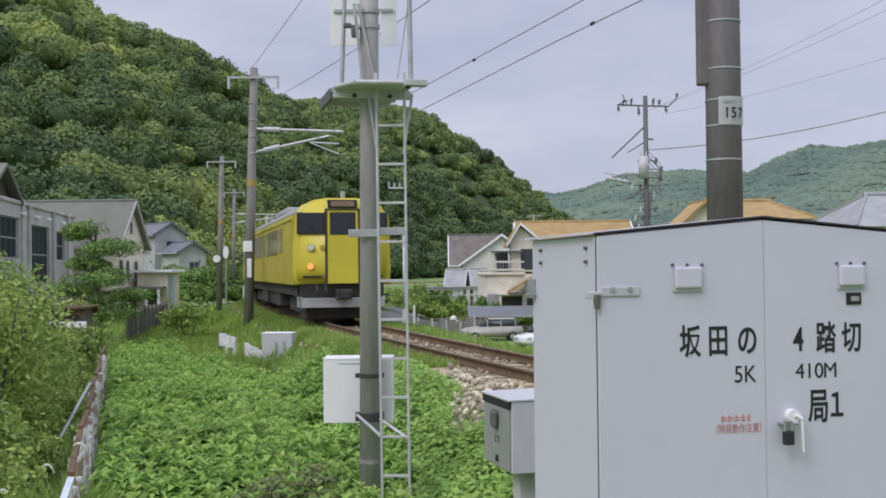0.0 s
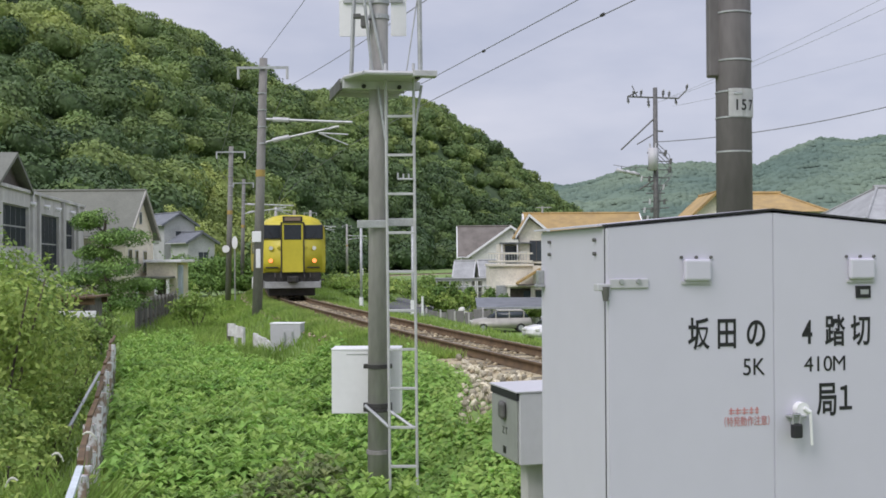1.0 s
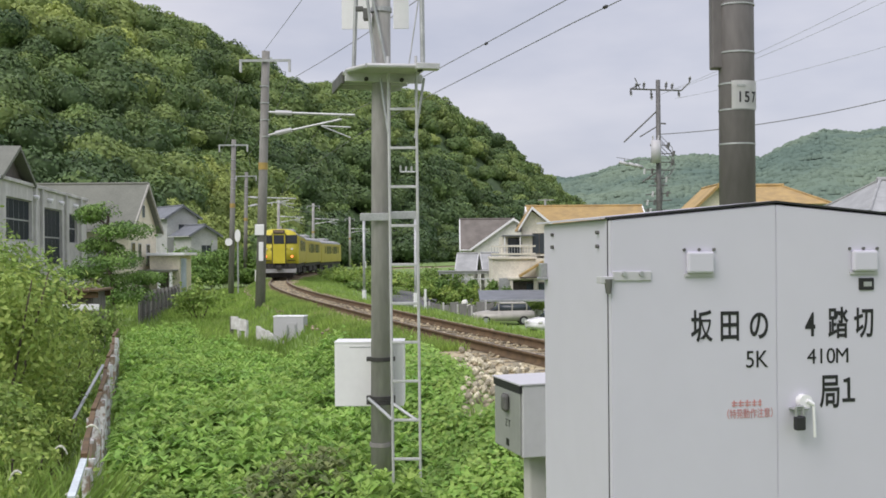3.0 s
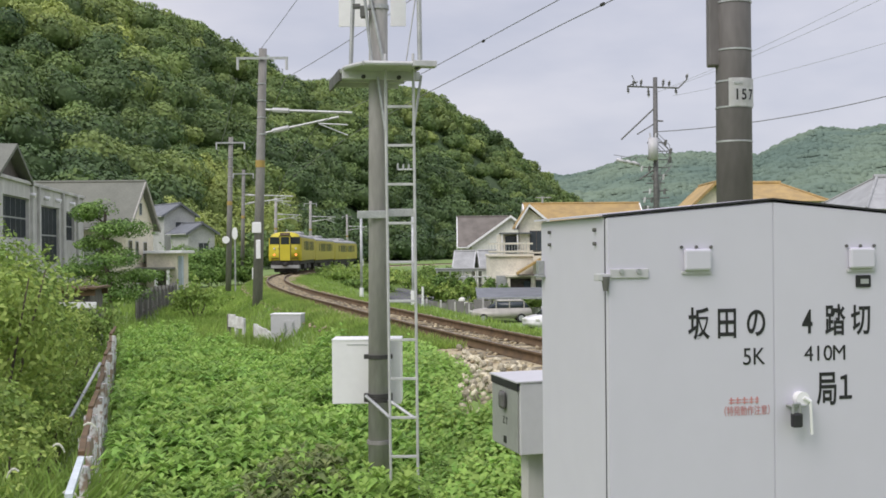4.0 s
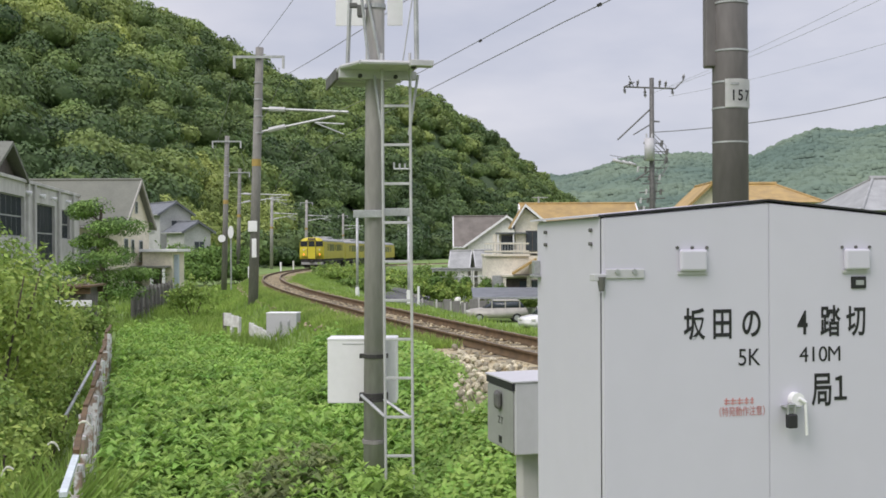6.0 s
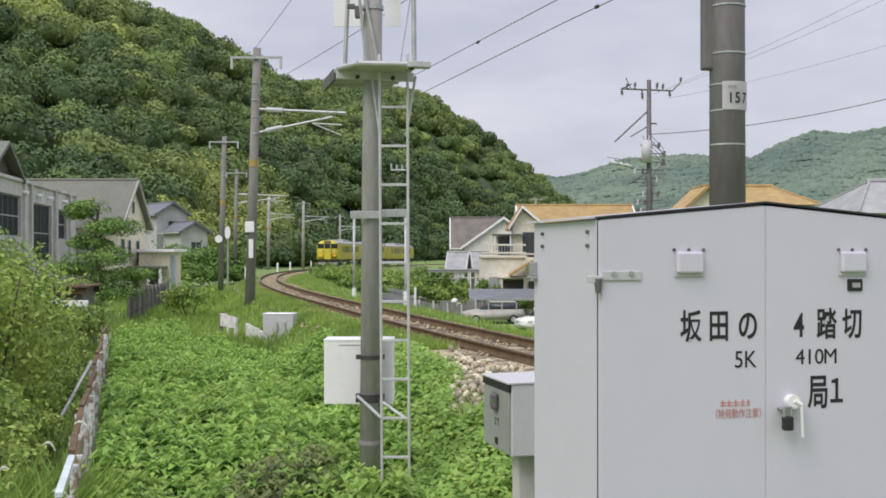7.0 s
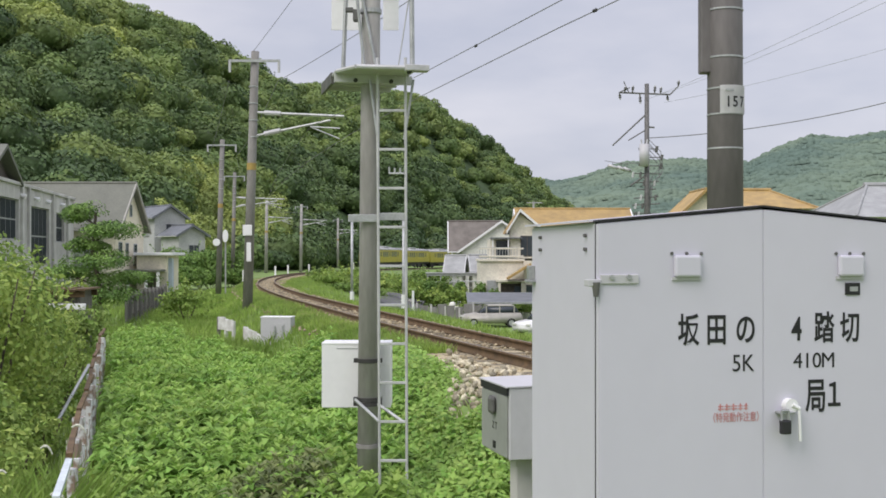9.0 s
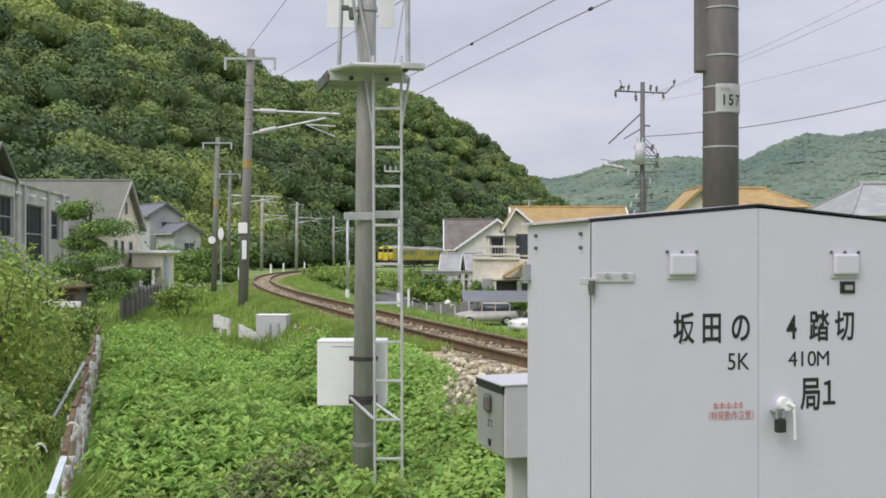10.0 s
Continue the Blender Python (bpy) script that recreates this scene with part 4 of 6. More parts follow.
P1 = line_pole(-7.15, 41.7, -0.67, 9.0, 0.3, 3.3)
part("white_plate", boxes((-0.12, 0.22, -0.22, -0.19, 2.2, 2.6), bevel=0.02), WHITE_PLATE, P1, "white plate on the pole")
part("lower_plate", boxes((0.02, 0.19, -0.22, -0.19, 1.25, 1.95), bevel=0.02), WHITE_PLATE, P1)
P2 = line_pole(-14.3, 72.7, -0.5, 8.9, 0.25, 0)
bm = tube(bmesh.new(), (0.5, -0.3, 2.7), (0.5, -0.22, 2.7), 0.3, n=24)
bmesh.ops.scale(bm, vec=(0.6, 1, 1.35), space=Matrix.Translation((-0.5, 0, -2.7)), verts=bm.verts)
part("oval_sign", bm, WHITE_PLATE, P2, "white oval sign")
part("sign_post", tubes(((0.5, -0.2, -1.6), (0.5, -0.2, 2.9), 0.05)), STEEL, P2)
part("round_plate", tube(bmesh.new(), (-0.08, -0.24, 2.3), (-0.08, -0.19, 2.3), 0.24, n=18), WHITE_PLATE, P2, "small round white plate")
line_pole(-18.7, 101.5, -0.6, 8.9, 0.2, 4.5)
line_pole(-23.8, 154, -0.5, 8.9, 0.1, 3.5, r=0.24, paint=POLE_LIGHT)
line_pole(-20.8, 168, -0.6, 9.0, 0.1, 3.8, r=0.24, paint=POLE_LIGHT)
line_pole(-20.2, 222, -0.6, 8.7, 0.0, 4, r=0.24, paint=POLE_LIGHT)


def street_pole():
    p = thing("utility_pole", pose(12.17, 66.7, 0), "tall dark utility pole crowded with crossarms, a transformer and cables", "utility pole")
    part("pole", tube(bmesh.new(), (0, 0, -3.3), (0.0, 0, 11.6), 0.19, 0.13, 14), DARK_STEEL, p, "", True)
    part("crossarm", tubes(((-1.62, 0.1, 11.1), (1.35, -0.1, 10.95), 0.05), ((1.35, -0.1, 10.95), (1.85, -0.2, 11.45), 0.04), ((-1.62, 0.1, 11.1), (-1.0, 0.1, 11.38), 0.035), ((-1.05, 0.1, 11.1), (-1.35, 0.1, 11.75), 0.03)), DARK_STEEL, p)
    for x, z, up in ((-1.3, 11.1, 0.3), (-0.85, 11.08, 0.34), (-0.42, 11.06, -0.55), (0.45, 11.0, 0.42), (0.8, 10.98, 0.36), (1.2, 10.96, -0.3), (1.85, 11.45, 0.28), (-1.62, 11.1, -0.35)):
        ins = part("insulator", tubes(((x, 0, z), (x + 0.04, 0, z + up), 0.045), ((x + 0.02, 0, z + up * 0.45), (x + 0.02, 0, z + up * 0.62), 0.085), ((x + 0.03, 0, z + up * 0.75), (x + 0.03, 0, z + up * 0.95), 0.085)), DARK_STEEL, p, "dark insulator")
        part("cap", tubes(((x + 0.04, 0, z + up), (x + 0.05, 0, z + up + 0.08 * (1 if up > 0 else -1)), 0.05)), CABINET_SIDE, ins)
    for run in (((-0.1, 0, 9.75), (-2.03, 0, 7.95), 0.045), ((-0.1, 0, 8.85), (-1.1, 0, 8.25), 0.035), ((0.1, 0, 6.3), (-0.95, 0, 5.6), 0.05), ((0.0, 0, 9.05), (0.45, 0, 9.02), 0.05)):
        part("stay_arm", tubes(run), DARK_STEEL, p)
    tr = part("transformer", tube(bmesh.new(), (-0.22, -0.35, 6.7), (-0.22, -0.35, 8.0), 0.28, n=18), CABINET_SIDE, p, "pale grey transformer", True)
    part("bushing", tubes(((-0.36, -0.35, 8.0), (-0.40, -0.35, 8.28), 0.05), ((-0.08, -0.35, 8.0), (-0.04, -0.35, 8.28), 0.05)), CABINET_SIDE, tr)
    part("hanger", boxes((-0.5, 0.1, -0.2, 0.0, 6.75, 6.85), (-0.5, 0.1, -0.2, 0.0, 7.7, 7.8)), DARK_STEEL, tr)
    for x, z in ((0.55, 7.75), (0.85, 7.25), (0.80, 6.75)):
        part("fuse", tubes(((x, 0, z - 0.16), (x + 0.06, 0, z + 0.16), 0.085), ((0.0, 0, z), (x, 0, z), 0.03)), DARK_STEEL, p)
    rng = random.Random(6)
    for z in (6.25, 5.75, 5.3, 4.9, 4.4, 3.9):
        w = rng.uniform(0.45, 0.95)
        part("cable_bracket", tubes(((-w, 0, z + rng.uniform(-0.1, 0.1)), (w * 0.9, 0, z + rng.uniform(-0.1, 0.15)), 0.035)), DARK_STEEL, p)
        for k in range(2):
            x = rng.uniform(-w, w)
            part("cable_clamp", tubes(((x, 0, z - 0.18), (x + 0.05, 0, z + 0.14), 0.07)), CABINET_SIDE if k else DARK_STEEL, p)
    for k in range(5):
        x0 = rng.uniform(0.15, 0.4)
        wire("drop_cable", [(x0 * 0.4, 0, 8.3 - 0.2 * k), (x0 + 0.5, -0.05, 7.6 - 0.2 * k), (x0 + 0.55, -0.05, 6.7 - 0.15 * k), (x0, 0, 6.2 - 0.2 * k), (0.15, 0, 4.8 - 0.3 * k)], 0.022, WIRE, p)
    # splice closures hang on a cable that runs to the village
    wire("messenger_cable", [(0.0, 0, 6.9), (-1.6, 0.4, 6.95), (-2.4, 0.55, 7.1)], 0.02, WIRE, p)
    for x, z, s in ((-1.95, 6.72, 0.30), (-1.45, 6.62, 0.24), (-1.1, 6.55, 0.22)):
        c = part("closure", tubes(((x - s, 0.42, z + 0.10), (x + s, 0.42, z - 0.08), 0.10), n=12), CABINET_SIDE, p, "pale cable closure", True)
        part("hook", tubes(((x, 0.42, z), (x, 0.42, 7.0), 0.02)), DARK_STEEL, c)


street_pole()


# ---- houses ----
GREY_STUCCO = mat("pale_grey_stucco", (0.46, 0.465, 0.46), (0.37, 0.375, 0.37), 0.9, 0.85, bump=0.1)
PALE_TILE = mat("pale_grey_tile_roof", (0.33, 0.335, 0.33), (0.25, 0.255, 0.25), 1.2, 0.55)

def house(m, L, W, z0, eave, ridge, wall, roof, label, windows=(), over=0.45, group="houses", trim=None, name="house"):
    """A gabled house: ridge along its x, windows as (face, along, bottom, width, height)."""
    h = thing(name, m, label, "house", group)
    bm = bmesh.new()
    prism(bm, [(-W / 2, z0), (-W / 2, eave), (0, ridge - 0.1), (W / 2, eave), (W / 2, z0)], "x", -L / 2, L / 2)
    part("wall", bm, wall, h)
    slope = (ridge - eave) / (W / 2)
    for sy in (-1, 1):
        bm = bmesh.new()
        e = W / 2 + over
        prism(bm, [(0, ridge + 0.12), (sy * e, ridge + 0.12 - slope * e), (sy * e, ridge - 0.03 - slope * e), (0, ridge - 0.03)], "x", -L / 2 - over, L / 2 + over)
        part("roof", bm, roof, h)
        for sx in (-1, 1):
            bm = bmesh.new()
            xo = sx * (L / 2 + over)
            prism(bm, [(0, ridge + 0.14), (sy * (e + 0.03), ridge + 0.14 - slope * (e + 0.03)), (sy * (e + 0.03), ridge - 0.12 - slope * (e + 0.03)), (0, ridge - 0.12)], "x", xo - 0.05, xo + 0.05)
            part("bargeboard", bm, trim or roof, h)
        part("gutter", tubes(((-L / 2 - over, sy * (e + 0.06), ridge - slope * e), (L / 2 + over, sy * (e + 0.06), ridge - slope * e), 0.06)), trim or wall, h)
    part("ridge_cap", tubes(((-L / 2 - over, 0, ridge + 0.12), (L / 2 + over, 0, ridge + 0.12), 0.11)), roof, h)
    for face, u, zb, w, hh in windows:
        add_window(h, face, u, zb, w, hh, L, W)
    return h


def add_window(h, face, u, zb, w, hh, L, W, trim=None):
    if face in "fb":
        s = -1 if face == "f" else 1
        y = s * W / 2
        lo, hi = sorted((y, y + s * 0.05))
        fr = boxes((u - w / 2 - 0.06, u + w / 2 + 0.06, lo - 0.02, hi, zb - 0.06, zb + hh + 0.06), bevel=0.01)
        lo2, hi2 = sorted((y + s * 0.045, y + s * 0.056))
        gl = [boxes((a, b, lo2, hi2, zb, zb + hh)) for a, b in ((u - w / 2, u - 0.025), (u + 0.025, u + w / 2))]
    else:
        s = -1 if face == "l" else 1
        x = s * L / 2
        lo, hi = sorted((x, x + s * 0.05))
        fr = boxes((lo - 0.02, hi, u - w / 2 - 0.06, u + w / 2 + 0.06, zb - 0.06, zb + hh + 0.06), bevel=0.01)
        lo2, hi2 = sorted((x + s * 0.045, x + s * 0.056))
        gl = [boxes((lo2, hi2, a, b, zb, zb + hh)) for a, b in ((u - w / 2, u - 0.025), (u + 0.025, u + w / 2))]
    f = part("window", fr, trim or STEEL, h)
    for g in gl:
        part("pane", g, HOUSE_GLASS, f)


PALE_TRIM = mat("weathered_pale_trim", (0.40, 0.385, 0.34), (0.30, 0.29, 0.26), 3.0, 0.7)
# cream house by the line
house(pose(-26.9, 82.3, 0), 8.6, 7.3, -1.6, 3.55, 6.6, CREAM_WALL, GREY_ROOF, "cream rendered house with a grey slate gable roof",
      [("r", -2.6, 0.75, 0.75, 1.6), ("r", -0.9, 1.2, 0.6, 1.1), ("r", 1.3, 0.75, 0.75, 1.5), ("r", 0.1, 4.3, 0.5, 0.8), ("f", 1.8, 0.6, 1.6, 1.3), ("f", -1.6, 0.6, 1.6, 1.3)], trim=PALE_TRIM)


def annex():
    a = thing("house_annex", pose(-20.6, 84, 0), "low cream annex with a flat white roof and porch", "house annex", "houses")
    part("wall", boxes((-1.5, 0.70, -1.8, 1.8, -1.6, 1.45)), CREAM_WALL, a)
    part("roof", boxes((-1.65, 1.15, -2.2, 2.0, 1.45, 1.66), bevel=0.03), WHITE_PLATE, a, "flat white roof")
    part("porch_roof", boxes((-1.9, 0.6, -3.6, -1.8, 0.30, 0.45), bevel=0.02), GREY_ROOF, a)
    for x in (-1.7, -0.4, 0.45):
        part("post", boxes((x - 0.09, x + 0.09, -3.5, -3.32, -1.6, 0.3)), WHITE_PLATE, a)
    part("door", boxes((-0.9, -0.1, -1.86, -1.8, -1.5, 0.2)), TIMBER, a)
    part("shed", boxes((0.70, 0.98, -1.4, -0.9, -1.6, 1.25)), mat("pale_blue_sheet", (0.45, 0.52, 0.58), (0.38, 0.45, 0.5), 2), a, "pale blue sheet-clad shed")


annex()


def hall():
    """Concrete hall whose long front runs along the line, windows dark."""
    ang = math.degrees(atan2(17, -2.5))
    h = thing("concrete_hall", pose(-22.5, 60, 0, 0, 0, ang), "weathered grey concrete building with tall dark windows", "building")
    # local x runs along the front away from the viewer, y to the back
    Lh = 17.2
    cuts = [(-0.30, 0.03, 2.3, 4.45), (0.18, 0.51, 0.9, 4.25), (0.64, 0.80, 2.3, 4.15)]
    part("wall", boxes((-10, Lh, 0.25, 8, -1.6, 5.2)), GREY_WALL, h)
    last = -10.0
    for u0, u1, zb, zt in cuts:
        part("front_wall", boxes((last, u0 * Lh, 0, 0.25, -1.6, 5.2)), GREY_WALL, h)
        part("front_wall", boxes((u0 * Lh, u1 * Lh, 0, 0.25, -1.6, zb)), GREY_WALL, h)
        part("front_wall", boxes((u0 * Lh, u1 * Lh, 0, 0.25, zt, 5.2)), GREY_WALL, h)
        w = part("window", boxes((u0 * Lh, u1 * Lh, 0.18, 0.23, zb, zt)), STEEL, h, "grey window frame")
        n = max(2, round((u1 - u0) * Lh / 1.1))
        for k in range(n):
            a, b = u0 + (u1 - u0) * k / n, u0 + (u1 - u0) * (k + 1) / n
            part("pane", boxes((a * Lh + 0.06, b * Lh - 0.06, 0.165, 0.182, zb + 0.06, (zb + zt) / 2 - 0.04)), HALL_GLASS, w)
            part("pane", boxes((a * Lh + 0.06, b * Lh - 0.06, 0.165, 0.182, (zb + zt) / 2 + 0.04, zt - 0.06)), HALL_GLASS, w)
        last = u1 * Lh
    part("front_wall", boxes((last, Lh, 0, 0.25, -1.6, 5.2)), GREY_WALL, h)
    for u in (0.06, 0.16, 0.56, 0.85):
        part("pilaster", boxes((u * Lh - 0.18, u * Lh + 0.18, -0.15, 0.0, -1.6, 5.25), bevel=0.02), GREY_WALL, h)
    part("coping", boxes((-10.1, Lh + 0.12, -0.12, 8.1, 5.2, 5.38), bevel=0.02), GREY_WALL, h, "stained concrete coping")
    for u in (0.05, 0.26, 0.45, 0.72):
        part("wall_lamp", tube(bmesh.new(), (u * Lh, -0.3, 4.62), (u * Lh, 0, 4.72), 0.14, 0.08), WHITE_PLATE, h)
    bm = bmesh.new()
    prism(bm, [(-6.2, 5.2), (-2.9, 6.75), (0.4, 5.2)], "y", 0.35, 8)
    part("gable_wall", bm, TIMBER, h, "dark boarded gable")
    for a, b in (((-6.6, 5.15), (-2.9, 6.9)), ((-2.9, 6.9), (0.8, 5.15))):
        bm = bmesh.new()
        prism(bm, [a, b, (b[0], b[1] + 0.2), (a[0], a[1] + 0.2)], "y", -0.2, 8)
        part("roof", bm, GREY_ROOF, h)


hall()
house(pose(-32.2, 128.7, 0, 0, 0, -54), 7.0, 3.6, -0.8, 5.75, 6.9, GREY_STUCCO, TILE_ROOF, "white village house with a blue-grey tiled roof", [("r", 0.2, 4.0, 1.3, 0.9), ("f", 1.2, 3.6, 1.4, 0.9)], over=0.4)
house(pose(-28.0, 122.8, 0, 0, 0, -54), 4.8, 3.0, -0.8, 3.7, 4.6, GREY_STUCCO, TILE_ROOF, "low white house wing with a blue-grey tiled roof", [("r", 0.2, 1.6, 1.1, 0.9)], over=0.4)

# houses on the low ground beyond the line
house(pose(3.7, 127, 0), 4.9, 6.4, -3.6, 2.2, 5.15, WHITE_WALL, BROWN_ROOF, "white house with a brown-grey roof", trim=WHITE_PLATE)
house(pose(6.5, 123.5, 0, 0, 0, -90), 5.4, 8.4, -3.6, 2.1, 5.05, WHITE_WALL, BROWN_ROOF, "white house with a brown-grey gable roof and white bargeboards",
      [("r", 1.0, 1.1, 1.6, 1.1), ("r", -2.2, -0.8, 1.6, 1.1), ("r", 0.6, 3.7, 0.5, 0.7), ("f", 1.0, 0.4, 1.6, 1.0)], trim=WHITE_PLATE)
house(pose(1.5, 113, 0, 0, 0, -6), 1.6, 4.4, -3.6, -0.2, 1.3, WHITE_WALL, PALE_TILE, "low house wing with a pale grey roof", [("f", 0, -2.0, 0.9, 1.0)], trim=PALE_STEEL, over=0.25)
house(pose(3.9, 113.6, 0, 0, 0, 4), 1.8, 4.2, -3.6, -0.1, 1.35, WHITE_WALL, PALE_TILE, "low house wing with a pale grey roof and white wall", [("f", 0, -2.0, 0.9, 1.0)], trim=PALE_STEEL, over=0.25)


def pergola():
    p = thing("pergola", pose(1.2, 104, 0), "grey garden pergola with slender posts", "pergola")
    part("roof_beam", boxes((-2.5, 2.6, -0.8, -0.7, -0.42, -0.22)), STEEL, p)
    part("roof_sheet", boxes((-2.6, 2.7, -0.9, 1.6, -0.22, -0.15)), PALE_TILE, p)
    for x in (-2.4, -1.2, 0.0, 1.2, 2.5):
        part("post", boxes((x - 0.06, x + 0.06, -0.82, -0.7, -3.3, -0.4)), STEEL, p)
    for z in (-1.0, -1.5):
        part("cross_rail", boxes((-2.4, 2.5, -0.78, -0.74, z, z + 0.06)), STEEL, p)


pergola()


def garden_wall():
    w = thing("garden_wall", pose(0.3, 80, 0, 0, 0, 4), "low grey block garden wall with posts", "garden wall")
    for k in range(9):
        part("block_panel", boxes((-3.0 + k * 0.62, -2.42 + k * 0.62, -0.08, 0.08, -3.3, -2.2 + 0.1 * ((k * 5) % 3)), bevel=0.01), CONCRETE, w)
    for k in range(6):
        part("post", boxes((-3.05 + k * 1.0, -2.93 + k * 1.0, -0.1, 0.1, -3.3, -2.25 + 0.12 * ((k * 3) % 4)), bevel=0.01), GREY_WALL, w)
    rng = random.Random(4)
    for k in range(14):
        r = rng.uniform(0.14, 0.32)
        g = thing("garden_stone", pose(-2.9 + rng.uniform(0, 4.6), rng.uniform(81, 89), -2.55 + rng.uniform(0, 0.9)), "pale rounded garden stone", "stone", "garden stones")
        bm = bmesh.new()
        bmesh.ops.create_icosphere(bm, subdivisions=2, radius=r)
        for v in bm.verts:
            v.co *= rng.uniform(0.85, 1.1)
        part("stone_body", bm, WHITE_WALL, g, "", True)


garden_wall()


def garden_clutter():
    rng = random.Random(17)
    for k in range(12):
        x, y = rng.uniform(-0.8, 6.5), rng.uniform(85, 89)
        g = float(ground(x, y))
        r = rng.uniform(0.16, 0.3)
        o = thing("flower_pot", pose(x, y, g), "pale garden pot with a small plant", "flower pot", "garden pots")
        part("pot", tube(bmesh.new(), (0, 0, 0), (0, 0, r * 2), r * 0.7, r, 14), WHITE_WALL if k % 3 else CONCRETE, o)
        q = np.random.default_rng(50 + k)
        p, n = crown_points(q, 160, lumps=5, squash=1.0)
        leaf_cloud("leaves", p * r * 1.6 + (0, 0, r * 3.0), n, q.uniform(0.08, 0.14, len(p)), SHRUB_LEAVES, q, np.clip(q.normal(0.2, 0.2, len(p)), 0, 1), parent=o)["kind"] = "stuff"
    d = thing("drying_rack", pose(2.6, 95, float(ground(2.6, 95))), "grey clothes drying rack with two poles", "drying rack")
    for x in (-1.3, 1.3):
        part("stand", tubes(((x, 0, -0.1), (x, 0, 2.3), 0.05), ((x, -0.4, 2.1), (x, 0.4, 2.1), 0.04)), PALE_STEEL, d)
    for y in (-0.35, 0.35):
        part("drying_pole", tubes(((-1.7, y, 2.14), (1.7, y, 2.14), 0.035)), PALE_STEEL, d)


garden_clutter()


IVORY_WALL = mat("ivory_render", (0.74, 0.70, 0.60), (0.60, 0.565, 0.48), 0.9, 0.85, bump=0.1)


def ochre_house():
    h = house(pose(11.6, 100, 0), 9.4, 7.2, -3.6, 3.6, 5.45, IVORY_WALL, ORANGE_ROOF, "cream house with an ochre tiled roof, balcony and awning",
              [("f", -1.0, 1.6, 1.6, 1.6), ("f", 1.8, 1.6, 1.6, 1.2)], trim=WHITE_PLATE)
    # front gable
    bm = bmesh.new()
    prism(bm, [(-5.75, 1.2), (-5.75, 3.7), (-4.95, 4.95), (-3.1, 3.6), (-3.1, 1.2)], "y", -5.0, -3.6)
    part("gable_wall", bm, IVORY_WALL, h)
    for a, b in (((-6.1, 3.3), (-4.95, 5.15)), ((-4.95, 5.15), (-2.65, 3.2))):
        bm = bmesh.new()
        prism(bm, [a, b, (b[0], b[1] + 0.16), (a[0], a[1] + 0.16)], "y", -5.5, -0.2)
        part("roof", bm, ORANGE_ROOF, h)
        bm = bmesh.new()
        prism(bm, [(a[0], a[1] - 0.06), (b[0], b[1] - 0.06), (b[0], b[1] + 0.19), (a[0], a[1] + 0.19)], "y", -5.58, -5.5)
        part("bargeboard", bm, WHITE_PLATE, h)
    f = part("window", boxes((-4.9, -3.8, -5.05, -4.98, 1.35, 3.1)), TIMBER, h)
    for x in (-4.85, -4.3):
        part("pane", boxes((x, x + 0.48, -5.065, -5.05, 1.42, 3.04)), HOUSE_GLASS, f)
    part("lower_wing", boxes((-8.3, -4.7, -5.6, 3.4, -3.6, 0.95)), IVORY_WALL, h)
    # no opening is cut: a flat dark panel stands for the porch's shade
    part("porch_shade_panel", boxes((-6.6, -4.9, -5.66, -5.6, -3.5, -0.9)), TIMBER, h, "flat dark panel standing for the shaded porch opening")
    for x in (-6.75, -4.8):
        part("porch_column", boxes((x - 0.12, x + 0.12, -6.3, -6.06, -3.6, -0.7), bevel=0.02), IVORY_WALL, h)
    part("porch_slab", boxes((-7.0, -4.5, -6.4, -5.6, -0.75, -0.55), bevel=0.02), IVORY_WALL, h)
    part("front_wing", boxes((-4.7, 3.0, -6.0, -3.6, -3.6, 1.0)), IVORY_WALL, h)
    bal = part("balcony", boxes((-8.4, -4.6, -5.8, 3.5, 0.95, 1.15), bevel=0.02), IVORY_WALL, h)
    part("balcony_rail", boxes((-8.4, -5.2, -5.8, -5.74, 2.05, 2.12), (-8.4, -5.2, -5.8, -5.74, 1.25, 1.3)), STEEL, bal)
    for k in range(14):
        x = -8.38 + k * 0.24
        part("baluster", boxes((x, x + 0.04, -5.79, -5.75, 1.15, 2.08)), STEEL, bal)
    part("balcony_roof", boxes((-7.4, -4.8, -5.6, -3.6, 2.85, 2.95)), TILE_ROOF, bal, "dark balcony canopy")
    for x in (-7.3, -6.0):
        part("canopy_post", boxes((x, x + 0.1, -5.5, -5.4, 1.15, 2.85)), WHITE_PLATE, bal)
    bm = bmesh.new()
    prism(bm, [(-6.1, -0.55), (-4.2, 0.62), (-4.2, 0.80), (-6.15, -0.38)], "y", -7.6, -5.9)
    part("awning", bm, ORANGE_ROOF, h, "ochre tiled porch roof over the entrance")
    part("awning_edge", boxes((-6.1, -2.6, -7.55, -7.45, -0.62, -0.50)), TIMBER, h)
    for x in (-5.2, -4.2):
        part("porch_window", boxes((x - 0.3, x + 0.3, -6.07, -6.0, -2.9, -1.1), bevel=0.01), HOUSE_GLASS, h)
    for z in (1.3, 1.95):
        part("parapet_rail", boxes((-8.4, -4.7, -5.83, -5.77, z, z + 0.14), bevel=0.01), IVORY_WALL, h)
    part("upper_window", boxes((-6.9, -5.9, -3.72, -3.6, 1.2, 2.7), bevel=0.01), HOUSE_GLASS, h)
    part("upper_wall", boxes((-7.4, -5.5, -3.6, 2.0, 1.1, 2.85)), IVORY_WALL, h)
    part("entrance", boxes((-4.5, -3.2, -6.06, -6.0, -3.5, -1.0)), TIMBER, h)
    add_window(h, "f", -7.2, -2.6, 1.0, 1.9, 9.4, 11.3)
